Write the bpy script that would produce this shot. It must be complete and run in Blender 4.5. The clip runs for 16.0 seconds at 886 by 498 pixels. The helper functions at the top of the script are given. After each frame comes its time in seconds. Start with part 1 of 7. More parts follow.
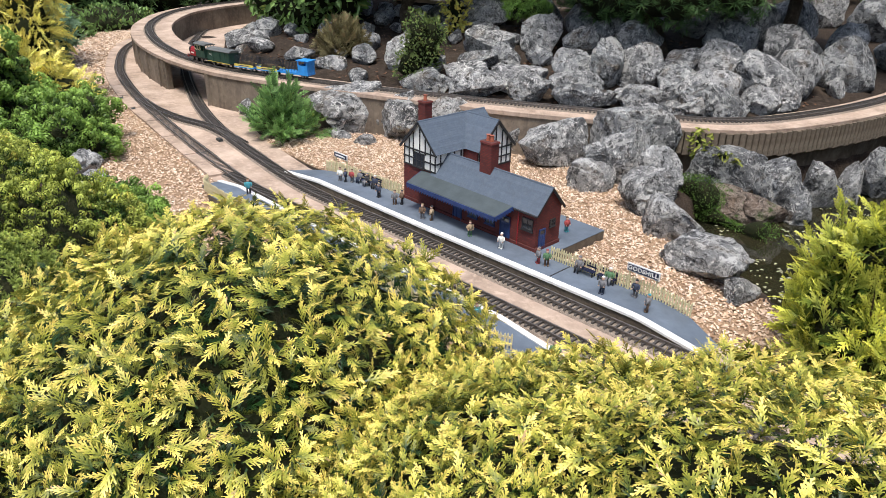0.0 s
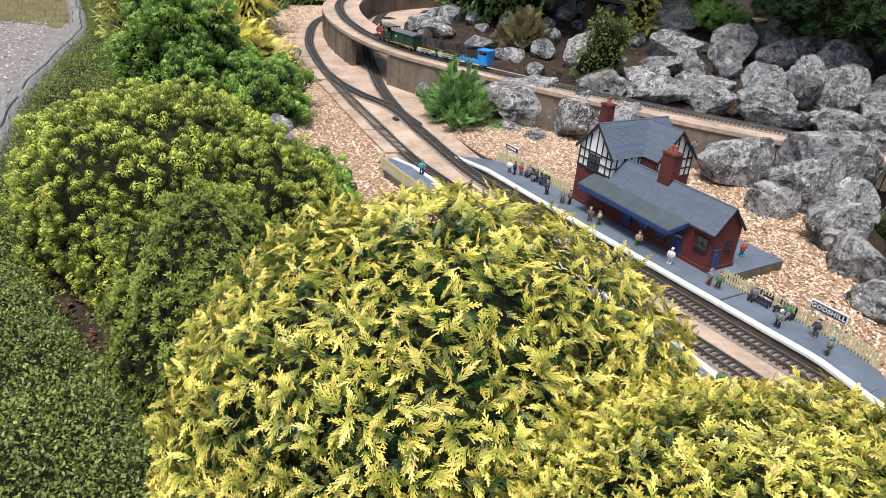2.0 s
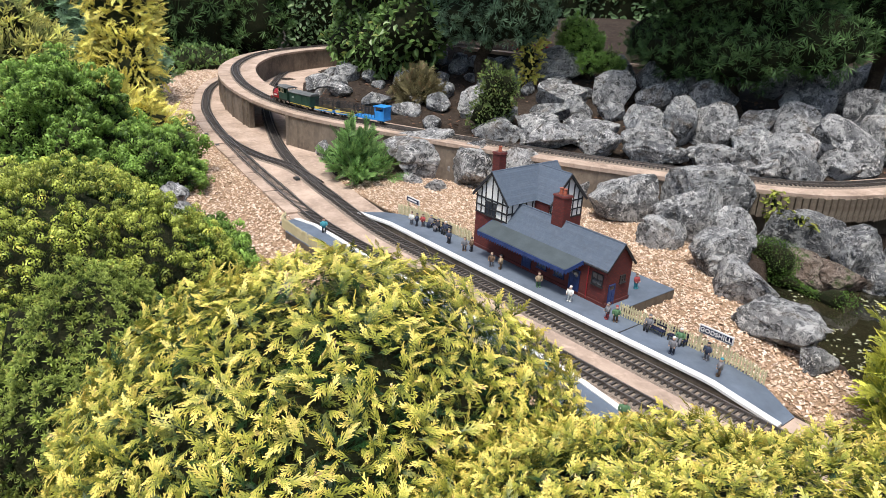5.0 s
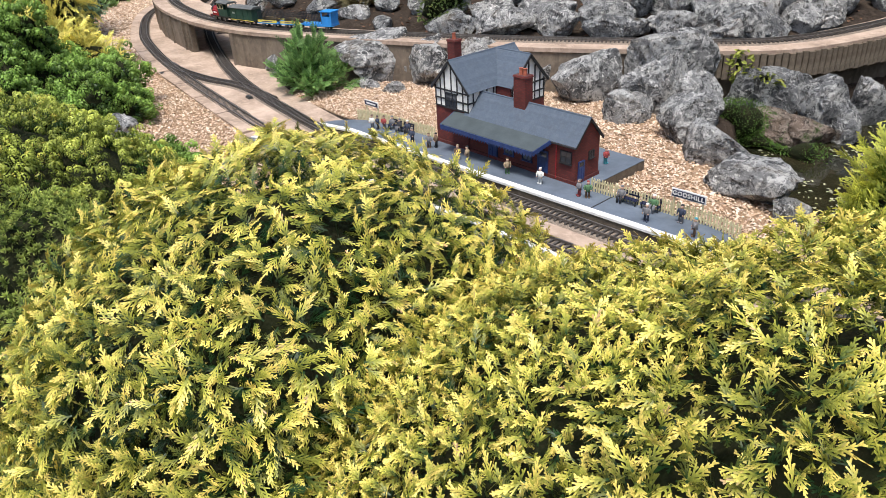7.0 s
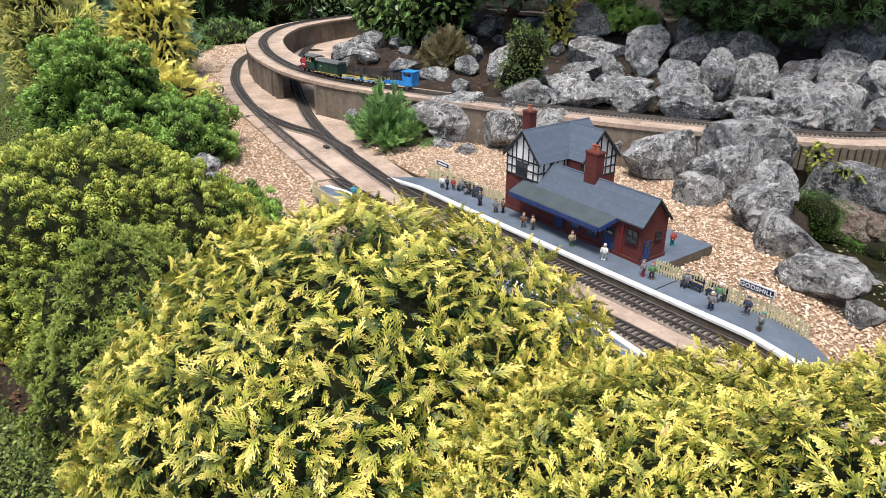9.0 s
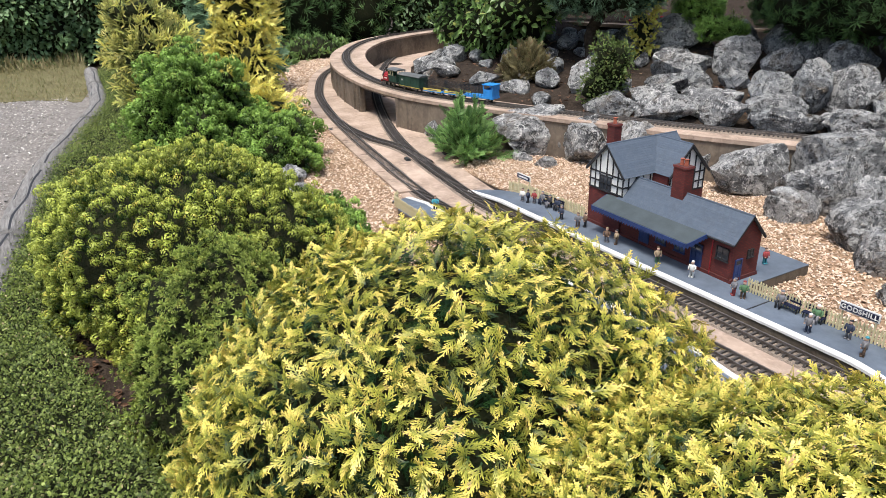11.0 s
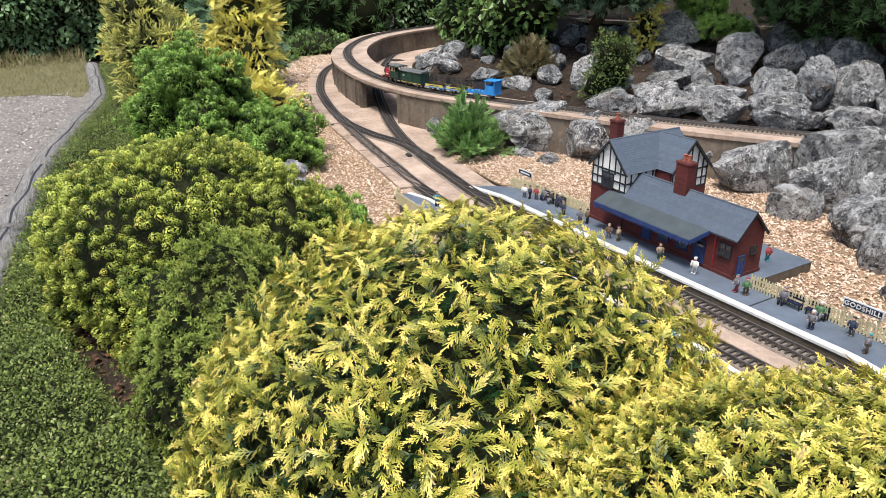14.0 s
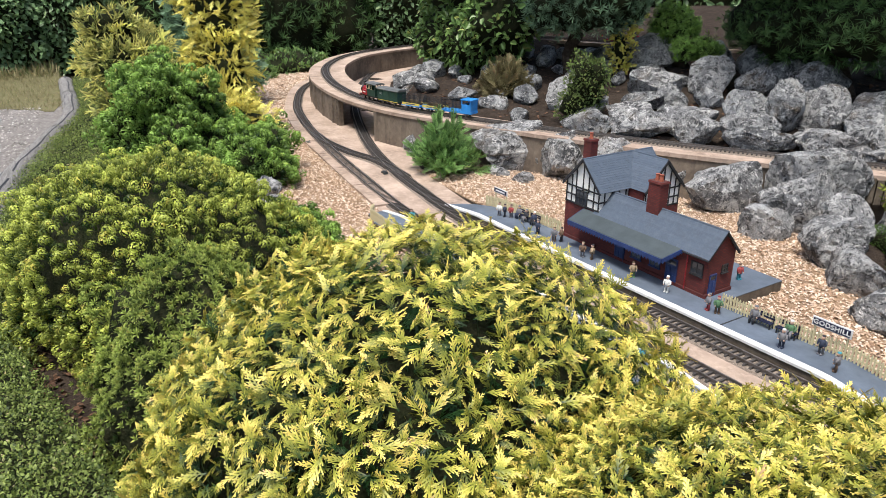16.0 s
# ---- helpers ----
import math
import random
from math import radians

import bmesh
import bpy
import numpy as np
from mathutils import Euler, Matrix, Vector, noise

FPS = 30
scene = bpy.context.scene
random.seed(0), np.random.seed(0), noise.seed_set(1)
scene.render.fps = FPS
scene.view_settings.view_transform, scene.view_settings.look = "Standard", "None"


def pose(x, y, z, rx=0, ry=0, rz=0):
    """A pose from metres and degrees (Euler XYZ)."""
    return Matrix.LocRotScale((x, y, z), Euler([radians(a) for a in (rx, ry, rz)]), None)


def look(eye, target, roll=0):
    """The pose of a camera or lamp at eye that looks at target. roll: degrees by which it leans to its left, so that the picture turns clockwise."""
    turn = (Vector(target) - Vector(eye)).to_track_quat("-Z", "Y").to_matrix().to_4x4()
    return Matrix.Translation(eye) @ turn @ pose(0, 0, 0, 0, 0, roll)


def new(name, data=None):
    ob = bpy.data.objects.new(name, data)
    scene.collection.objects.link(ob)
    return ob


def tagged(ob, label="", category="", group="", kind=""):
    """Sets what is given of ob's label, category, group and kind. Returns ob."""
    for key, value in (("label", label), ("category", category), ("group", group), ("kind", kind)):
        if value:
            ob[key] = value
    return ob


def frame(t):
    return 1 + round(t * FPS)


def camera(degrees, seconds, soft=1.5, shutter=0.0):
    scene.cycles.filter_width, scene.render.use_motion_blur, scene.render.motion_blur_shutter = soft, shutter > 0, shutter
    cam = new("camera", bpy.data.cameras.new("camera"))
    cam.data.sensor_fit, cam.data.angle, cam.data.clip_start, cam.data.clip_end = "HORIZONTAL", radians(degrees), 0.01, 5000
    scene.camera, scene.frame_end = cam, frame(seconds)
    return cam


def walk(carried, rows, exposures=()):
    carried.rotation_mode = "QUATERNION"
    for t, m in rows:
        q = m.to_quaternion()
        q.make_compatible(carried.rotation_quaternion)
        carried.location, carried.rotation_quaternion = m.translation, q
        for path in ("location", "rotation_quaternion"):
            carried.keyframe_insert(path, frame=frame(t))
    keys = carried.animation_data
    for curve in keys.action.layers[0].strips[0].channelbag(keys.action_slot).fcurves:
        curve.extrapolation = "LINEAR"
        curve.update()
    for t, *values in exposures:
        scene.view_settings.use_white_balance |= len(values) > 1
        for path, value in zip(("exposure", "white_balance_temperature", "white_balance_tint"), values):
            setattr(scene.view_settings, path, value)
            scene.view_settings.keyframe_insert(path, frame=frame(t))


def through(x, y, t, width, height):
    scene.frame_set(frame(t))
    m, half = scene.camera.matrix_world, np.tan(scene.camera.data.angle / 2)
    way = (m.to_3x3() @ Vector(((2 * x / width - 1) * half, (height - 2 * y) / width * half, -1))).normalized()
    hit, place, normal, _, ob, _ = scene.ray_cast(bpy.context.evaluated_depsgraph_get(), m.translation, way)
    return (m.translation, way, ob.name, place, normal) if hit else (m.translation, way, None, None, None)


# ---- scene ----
cam = camera(66.0, 16.0, soft=0.5)
PATH = [
    (0, (1.811, -2.329, 1.375), (0.503, -1.078, 0.525), 1.3),
    (0.5, (1.803, -2.33, 1.367), (0.484, -1.107, 0.493), 2.2),
    (1, (1.777, -2.362, 1.387), (0.387, -1.206, 0.532), 3.5),
    (1.5, (1.756, -2.417, 1.381), (0.287, -1.371, 0.516), 4.3),
    (2, (1.738, -2.47, 1.387), (0.211, -1.532, 0.501), 4.4),
    (2.5, (1.736, -2.505, 1.394), (0.159, -1.63, 0.529), 3.8),
    (3, (1.752, -2.492, 1.413), (0.158, -1.59, 0.61), 3.7),
    (3.5, (1.765, -2.445, 1.406), (0.242, -1.457, 0.567), 2.5),
    (4, (1.776, -2.429, 1.399), (0.312, -1.353, 0.564), 3.3),
    (4.2, (1.782, -2.425, 1.417), (0.31, -1.301, 0.661), 3.9),
    (6.3, (1.797, -2.38, 1.383), (0.402, -1.177, 0.605), 0.3),
    (6.5, (1.799, -2.372, 1.363), (0.438, -1.162, 0.538), -0.4),
    (7, (1.802, -2.369, 1.301), (0.471, -1.229, 0.338), -3.4),
    (7.5, (1.797, -2.368, 1.336), (0.413, -1.238, 0.436), -1.4),
    (8, (1.798, -2.375, 1.351), (0.373, -1.266, 0.489), -0.6),
    (8.5, (1.793, -2.391, 1.356), (0.324, -1.326, 0.514), -0.1),
    (9, (1.793, -2.395, 1.357), (0.309, -1.333, 0.539), 0.0),
    (9.5, (1.786, -2.394, 1.353), (0.273, -1.375, 0.532), -0.9),
    (10, (1.775, -2.427, 1.36), (0.197, -1.495, 0.56), -1.5),
    (10.2, (1.775, -2.438, 1.364), (0.179, -1.526, 0.576), -1.3),
    (12.3, (1.758, -2.437, 1.36), (0.141, -1.561, 0.575), -1.5),
    (12.5, (1.758, -2.444, 1.359), (0.135, -1.57, 0.583), -1.3),
    (13, (1.762, -2.444, 1.356), (0.149, -1.549, 0.584), -0.6),
    (13.5, (1.764, -2.447, 1.361), (0.135, -1.565, 0.608), -1.1),
    (14, (1.762, -2.442, 1.351), (0.156, -1.55, 0.56), -1.2),
    (14.5, (1.761, -2.435, 1.351), (0.152, -1.527, 0.583), -1.0),
    (15, (1.759, -2.432, 1.345), (0.16, -1.52, 0.563), -0.2),
    (15.5, (1.766, -2.418, 1.343), (0.16, -1.477, 0.611), -0.4),
    (16, (1.76, -2.41, 1.336), (0.167, -1.454, 0.596), -0.2),
]
walk(cam, [(t, look(eye, target, roll)) for t, eye, target, roll in PATH])

# ---- world and light: bright overcast ----
world = bpy.data.worlds.new("sky")
scene.world = world
world.use_nodes = True
_wn = world.node_tree
_sky = _wn.nodes.new("ShaderNodeTexSky")
_sky.sky_type, _sky.sun_disc = "NISHITA", False
_sky.sun_elevation, _sky.sun_rotation = radians(71), radians(147)
_sky.air_density, _sky.dust_density = 1.0, 3.0
_wn.links.new(_sky.outputs[0], _wn.nodes["Background"].inputs[0])
_wn.nodes["Background"].inputs[1].default_value = 0.15
sun = new("sun", bpy.data.lights.new("sun", "SUN"))
sun.data.energy, sun.data.angle, sun.data.color = 3.1, radians(16), (1.0, 0.97, 0.93)
sun.matrix_world = look((1.1, -1.7, 6.0), (0, 0, 0))
scene.view_settings.exposure = 0.60


# ---- materials ----
class Mat:
    """A small wrapper round a node material."""

    def __init__(self, name, rough=0.7, metal=0.0, spec=0.4):
        self.m = bpy.data.materials.new(name)
        self.m.use_nodes = True
        self.t = self.m.node_tree
        self.b = self.t.nodes["Principled BSDF"]
        self.b.inputs["Roughness"].default_value = rough
        self.b.inputs["Metallic"].default_value = metal
        self.b.inputs["Specular IOR Level"].default_value = spec
        self.co = self.t.nodes.new("ShaderNodeTexCoord").outputs["Object"]

    def node(self, kind, **sets):
        n = self.t.nodes.new(kind)
        for k, v in sets.items():
            n.inputs[k.replace("_", " ")].default_value = v
        return n

    def link(self, a, b):
        self.t.links.new(a, b)

    def noise(self, scale, detail=4.0, rough=0.55, vec=None, distortion=0.0):
        n = self.node("ShaderNodeTexNoise", Scale=scale, Detail=detail, Roughness=rough, Distortion=distortion)
        self.link(vec or self.co, n.inputs["Vector"])
        return n.outputs["Fac"]

    def voronoi(self, scale, feature="F1", vec=None):
        n = self.node("ShaderNodeTexVoronoi", Scale=scale)
        n.feature = feature
        self.link(vec or self.co, n.inputs["Vector"])
        return n

    def ramp(self, fac, *stops):
        n = self.t.nodes.new("ShaderNodeValToRGB")
        e = n.color_ramp.elements
        while len(e) < len(stops):
            e.new(0.5)
        for k, (p, c) in zip(e, stops):
            k.position = p
            k.color = (*c, 1) if len(c) == 3 else c
        self.link(fac, n.inputs[0])
        return n.outputs[0]

    def grey(self, fac, lo, hi, a=0.0, b=1.0):
        n = self.node("ShaderNodeMapRange", From_Min=lo, From_Max=hi, To_Min=a, To_Max=b)
        self.link(fac, n.inputs[0])
        return n.outputs[0]

    def mix(self, fac, a, b, how="MIX"):
        n = self.t.nodes.new("ShaderNodeMix")
        n.data_type, n.blend_type = "RGBA", how
        for s, v in ((0, fac), (6, a), (7, b)):
            if isinstance(v, bpy.types.NodeSocket):
                self.link(v, n.inputs[s])
            elif s == 0:
                n.inputs[0].default_value = v
            else:
                n.inputs[s].default_value = (*v, 1)
        return n.outputs[2]

    def math(self, op, a, b):
        n = self.t.nodes.new("ShaderNodeMath")
        n.operation = op
        for s, v in ((0, a), (1, b)):
            if isinstance(v, bpy.types.NodeSocket):
                self.link(v, n.inputs[s])
            else:
                n.inputs[s].default_value = v
        return n.outputs[0]

    def color(self, c):
        if isinstance(c, bpy.types.NodeSocket):
            self.link(c, self.b.inputs["Base Color"])
        else:
            self.b.inputs["Base Color"].default_value = (*c, 1)
        return self

    def rough(self, r):
        self.link(r, self.b.inputs["Roughness"])
        return self

    def bump(self, h, strength=0.4, dist=0.01):
        n = self.node("ShaderNodeBump", Strength=strength, Distance=dist)
        self.link(h, n.inputs["Height"])
        self.link(n.outputs[0], self.b.inputs["Normal"])
        return self

    def island(self):
        return self.t.nodes.new("ShaderNodeNewGeometry").outputs["Random Per Island"]

    def each(self):
        return self.t.nodes.new("ShaderNodeObjectInfo").outputs["Random"]

    def attr(self, name):
        n = self.t.nodes.new("ShaderNodeAttribute")
        n.attribute_name = name
        return n.outputs["Fac"]


def painted(name, c, rough=0.5, wear=0.25, scale=18.0, metal=0.0):
    """Weathered paint or plain stuff: a colour, blotched at two scales."""
    m = Mat(name, rough, metal)
    a = m.noise(scale, 6, 0.65)
    b = m.noise(scale * 7, 3, 0.6)
    dark = tuple(x * (1 - wear) for x in c)
    lite = tuple(min(1, x * (1 + 0.5 * wear) + 0.02 * wear) for x in c)
    col = m.mix(m.grey(a, 0.35, 0.68), dark, lite)
    col = m.mix(m.math("MULTIPLY", m.grey(b, 0.5, 0.75), 0.35), col, dark)
    m.color(col).bump(b, 0.15, 0.002)
    return m.m


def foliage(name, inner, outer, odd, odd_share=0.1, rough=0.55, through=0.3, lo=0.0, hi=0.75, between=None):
    """Leaves: inner colour at their base and, as shade, where tip is lowered; outer at their tip, a share of odd ones.
    """
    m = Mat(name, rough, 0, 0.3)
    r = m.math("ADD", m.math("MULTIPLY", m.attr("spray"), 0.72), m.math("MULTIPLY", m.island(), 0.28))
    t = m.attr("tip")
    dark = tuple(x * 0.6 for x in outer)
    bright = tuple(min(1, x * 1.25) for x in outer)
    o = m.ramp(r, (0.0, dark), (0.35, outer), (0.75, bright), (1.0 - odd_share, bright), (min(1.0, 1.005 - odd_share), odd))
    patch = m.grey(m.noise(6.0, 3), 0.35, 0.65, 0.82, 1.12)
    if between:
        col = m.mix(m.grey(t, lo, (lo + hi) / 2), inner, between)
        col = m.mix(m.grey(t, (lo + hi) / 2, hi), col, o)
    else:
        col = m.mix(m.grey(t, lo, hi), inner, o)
    mul = m.t.nodes.new("ShaderNodeHueSaturation")
    m.link(patch, mul.inputs["Value"])
    m.link(col, mul.inputs["Color"])
    m.color(mul.outputs[0])
    tr = m.t.nodes.new("ShaderNodeBsdfTranslucent")
    m.link(mul.outputs[0], tr.inputs[0])
    mx = m.t.nodes.new("ShaderNodeMixShader")
    mx.inputs[0].default_value = through
    m.link(m.b.outputs[0], mx.inputs[1])
    m.link(tr.outputs[0], mx.inputs[2])
    m.link(mx.outputs[0], m.t.nodes["Material Output"].inputs[0])
    return m.m


def stone_mat(name, base, pale, darkc, moss=0.0):
    """Weathered limestone: crisp lichen blotches, dark pits, cracks and stains, shifted from stone to stone."""
    m = Mat(name, 0.9, 0, 0.25)
    sh = m.node("ShaderNodeVectorMath")
    sh.operation = "ADD"
    r = m.math("MULTIPLY", m.each(), 40.0)
    m.link(m.co, sh.inputs[0])
    m.link(r, sh.inputs[1])
    v = sh.outputs[0]
    big = m.noise(4.0, 4, 0.6, v, 0.4)
    mid = m.noise(9.0, 9, 0.72, v, 0.6)
    fine = m.noise(60.0, 6, 0.8, v)
    grain = m.noise(24.0, 8, 0.8, v, 0.5)
    pits = m.voronoi(46.0, vec=v).outputs["Distance"]
    crack = m.noise(5.5, 5, 0.6, v, 0.9)
    col = m.ramp(big, (0.34, darkc), (0.5, base), (0.66, tuple(x * 1.3 for x in base)))
    tone = m.grey(m.each(), 0.0, 1.0, 0.75, 1.2)
    hs = m.t.nodes.new("ShaderNodeHueSaturation")
    m.link(tone, hs.inputs["Value"])
    m.link(col, hs.inputs["Color"])
    col = m.mix(m.grey(mid, 0.51, 0.53, 0, 0.68), hs.outputs[0], tuple(x * 0.88 for x in pale))
    col = m.mix(m.grey(grain, 0.535, 0.565, 0, 0.85), col, tuple(x * 0.42 for x in darkc))
    col = m.mix(m.grey(m.noise(17.0, 9, 0.8, v, 1.0), 0.555, 0.58, 0, 0.9), col, tuple(min(1, x * 1.1) for x in pale))
    col = m.mix(m.grey(fine, 0.56, 0.64, 0, 0.5), col, tuple(min(1, x * 1.2) for x in pale))
    col = m.mix(m.grey(fine, 0.36, 0.44, 0.55, 0), col, tuple(x * 0.5 for x in darkc))
    col = m.mix(m.grey(pits, 0.05, 0.2, 0.4, 0.0), col, tuple(x * 0.4 for x in darkc))
    line = m.math("ABSOLUTE", m.math("SUBTRACT", crack, 0.5), 0.0)
    col = m.mix(m.grey(line, 0.0, 0.007, 0.75, 0.0), col, tuple(x * 0.3 for x in darkc))
    warm = m.grey(m.noise(6.0, 4, 0.6, v), 0.56, 0.72, 0, 0.4)
    col = m.mix(warm, col, (0.26, 0.19, 0.12))
    if moss:
        col = m.mix(m.grey(m.noise(9.0, 5, 0.7, v), 0.62 - moss, 0.72 - moss), col, (0.07, 0.11, 0.03))
    m.color(col)
    hsum = m.math("ADD", m.math("ADD", mid, m.math("MULTIPLY", grain, 0.55)), m.math("MULTIPLY", m.grey(line, 0.0, 0.02), 0.25))
    hsum = m.math("ADD", hsum, m.math("MULTIPLY", fine, 0.3))
    m.bump(hsum, 1.0, 0.06)
    return m.m


def brick_mat(name):
    m = Mat(name, 0.75, 0, 0.3)
    sep = m.t.nodes.new("ShaderNodeSeparateXYZ")
    m.link(m.co, sep.inputs[0])
    comb = m.t.nodes.new("ShaderNodeCombineXYZ")
    m.link(m.math("ADD", sep.outputs[0], sep.outputs[1]), comb.inputs[0])
    m.link(sep.outputs[2], comb.inputs[1])
    br = m.node("ShaderNodeTexBrick", Scale=1.0, Mortar_Size=0.0011, Brick_Width=0.021, Row_Height=0.0075, Bias=-0.1)
    br.inputs["Color1"].default_value = (0.155, 0.03, 0.024, 1)
    br.inputs["Color2"].default_value = (0.10, 0.02, 0.018, 1)
    br.inputs["Mortar"].default_value = (0.085, 0.03, 0.026, 1)
    m.link(comb.outputs[0], br.inputs["Vector"])
    col = m.mix(m.grey(m.noise(20, 5), 0.4, 0.7, 0, 0.5), br.outputs[0], (0.06, 0.018, 0.017))
    m.color(col).bump(br.outputs["Fac"], -0.5, 0.002)
    return m.m


def timber_mat(name):
    m = Mat(name, 0.85, 0, 0.2)
    st = m.t.nodes.new("ShaderNodeMapping")
    st.inputs["Scale"].default_value = (0.9, 9, 9)
    m.link(m.co, st.inputs[0])
    g = m.noise(5.0, 6, 0.7, st.outputs[0], 1.2)
    col = m.ramp(g, (0.30, (0.022, 0.020, 0.018)), (0.37, (0.15, 0.142, 0.132)), (0.52, (0.22, 0.21, 0.196)), (0.72, (0.30, 0.288, 0.27)))
    m.color(col).bump(g, 0.9, 0.02)
    return m.m


def concrete_mat(name, base, stain, streak=False):
    m = Mat(name, 0.9, 0, 0.2)
    a = m.noise(3.5, 6, 0.65)
    b = m.noise(24, 6, 0.7)
    c = m.noise(160, 3, 0.7)
    col = m.mix(m.grey(a, 0.35, 0.65), stain, base)
    col = m.mix(m.grey(b, 0.5, 0.7, 0, 0.6), col, tuple(min(1, x * 1.25) for x in base))
    col = m.mix(m.grey(m.noise(9, 6, 0.75), 0.58, 0.72, 0, 0.6), col, tuple(x * 0.4 for x in stain))
    if streak:
        st = m.t.nodes.new("ShaderNodeMapping")
        st.inputs["Scale"].default_value = (4.5, 4.5, 0.6)
        m.link(m.co, st.inputs[0])
        col = m.mix(m.grey(m.noise(3.0, 5, 0.7, st.outputs[0]), 0.48, 0.75, 0, 0.55), col, tuple(x * 0.45 for x in stain))
    m.color(col).bump(m.math("ADD", b, c), 0.45, 0.006)
    return m.m


def chips_mat(name):
    m = Mat(name, 0.85, 0, 0.25)
    col = m.ramp(m.island(), (0.0, (0.20, 0.12, 0.075)), (0.2, (0.43, 0.29, 0.19)), (0.55, (0.62, 0.46, 0.33)), (0.85, (0.79, 0.66, 0.53)), (1.0, (0.32, 0.23, 0.17)))
    col = m.mix(m.grey(m.noise(90, 4), 0.4, 0.7, 0, 0.35), col, (0.25, 0.15, 0.09))
    m.color(col).bump(m.noise(260, 3), 0.3, 0.002)
    return m.m


def pebble_mat(name):
    m = Mat(name, 0.9, 0, 0.2)
    col = m.ramp(m.island(), (0.0, (0.12, 0.11, 0.10)), (0.4, (0.27, 0.25, 0.23)), (0.8, (0.42, 0.39, 0.35)), (1.0, (0.56, 0.53, 0.49)))
    m.color(col).bump(m.noise(200, 3), 0.3, 0.002)
    return m.m


def ground_mat(name, a, b, c, scale=20.0, bump=0.6):
    m = Mat(name, 0.95, 0, 0.15)
    n1, n2 = m.noise(scale * 0.12, 5), m.noise(scale, 6, 0.7)
    v = m.voronoi(scale * 3.5)
    col = m.mix(m.grey(n1, 0.35, 0.65), a, b)
    col = m.mix(m.grey(n2, 0.45, 0.7), col, c)
    col = m.mix(m.grey(v.outputs["Distance"], 0.1, 0.6, 0.4, 0), col, tuple(x * 0.4 for x in a))
    m.color(col).bump(m.math("ADD", n2, v.outputs["Distance"]), bump, 0.012)
    return m.m


def slate_mat(name):
    m = Mat(name, 0.55, 0, 0.4)
    r = m.each()
    c = m.mix(r, (0.060, 0.080, 0.108), (0.076, 0.098, 0.130))
    n = m.noise(45, 5, 0.7)
    c = m.mix(m.grey(n, 0.45, 0.75, 0, 0.5), c, (0.125, 0.145, 0.17))
    c = m.mix(m.grey(m.noise(14, 5, 0.7), 0.5, 0.75, 0, 0.5), c, (0.055, 0.065, 0.078))
    m.color(c).bump(n, 0.3, 0.002)
    return m.m


def water_mat(name):
    m = Mat(name, 0.04, 0, 0.5)
    n = m.noise(3.0, 4)
    m.color(m.mix(m.grey(n, 0.35, 0.7), (0.010, 0.011, 0.006), (0.028, 0.024, 0.012)))
    m.bump(m.noise(9, 3), 0.05, 0.02)
    return m.m


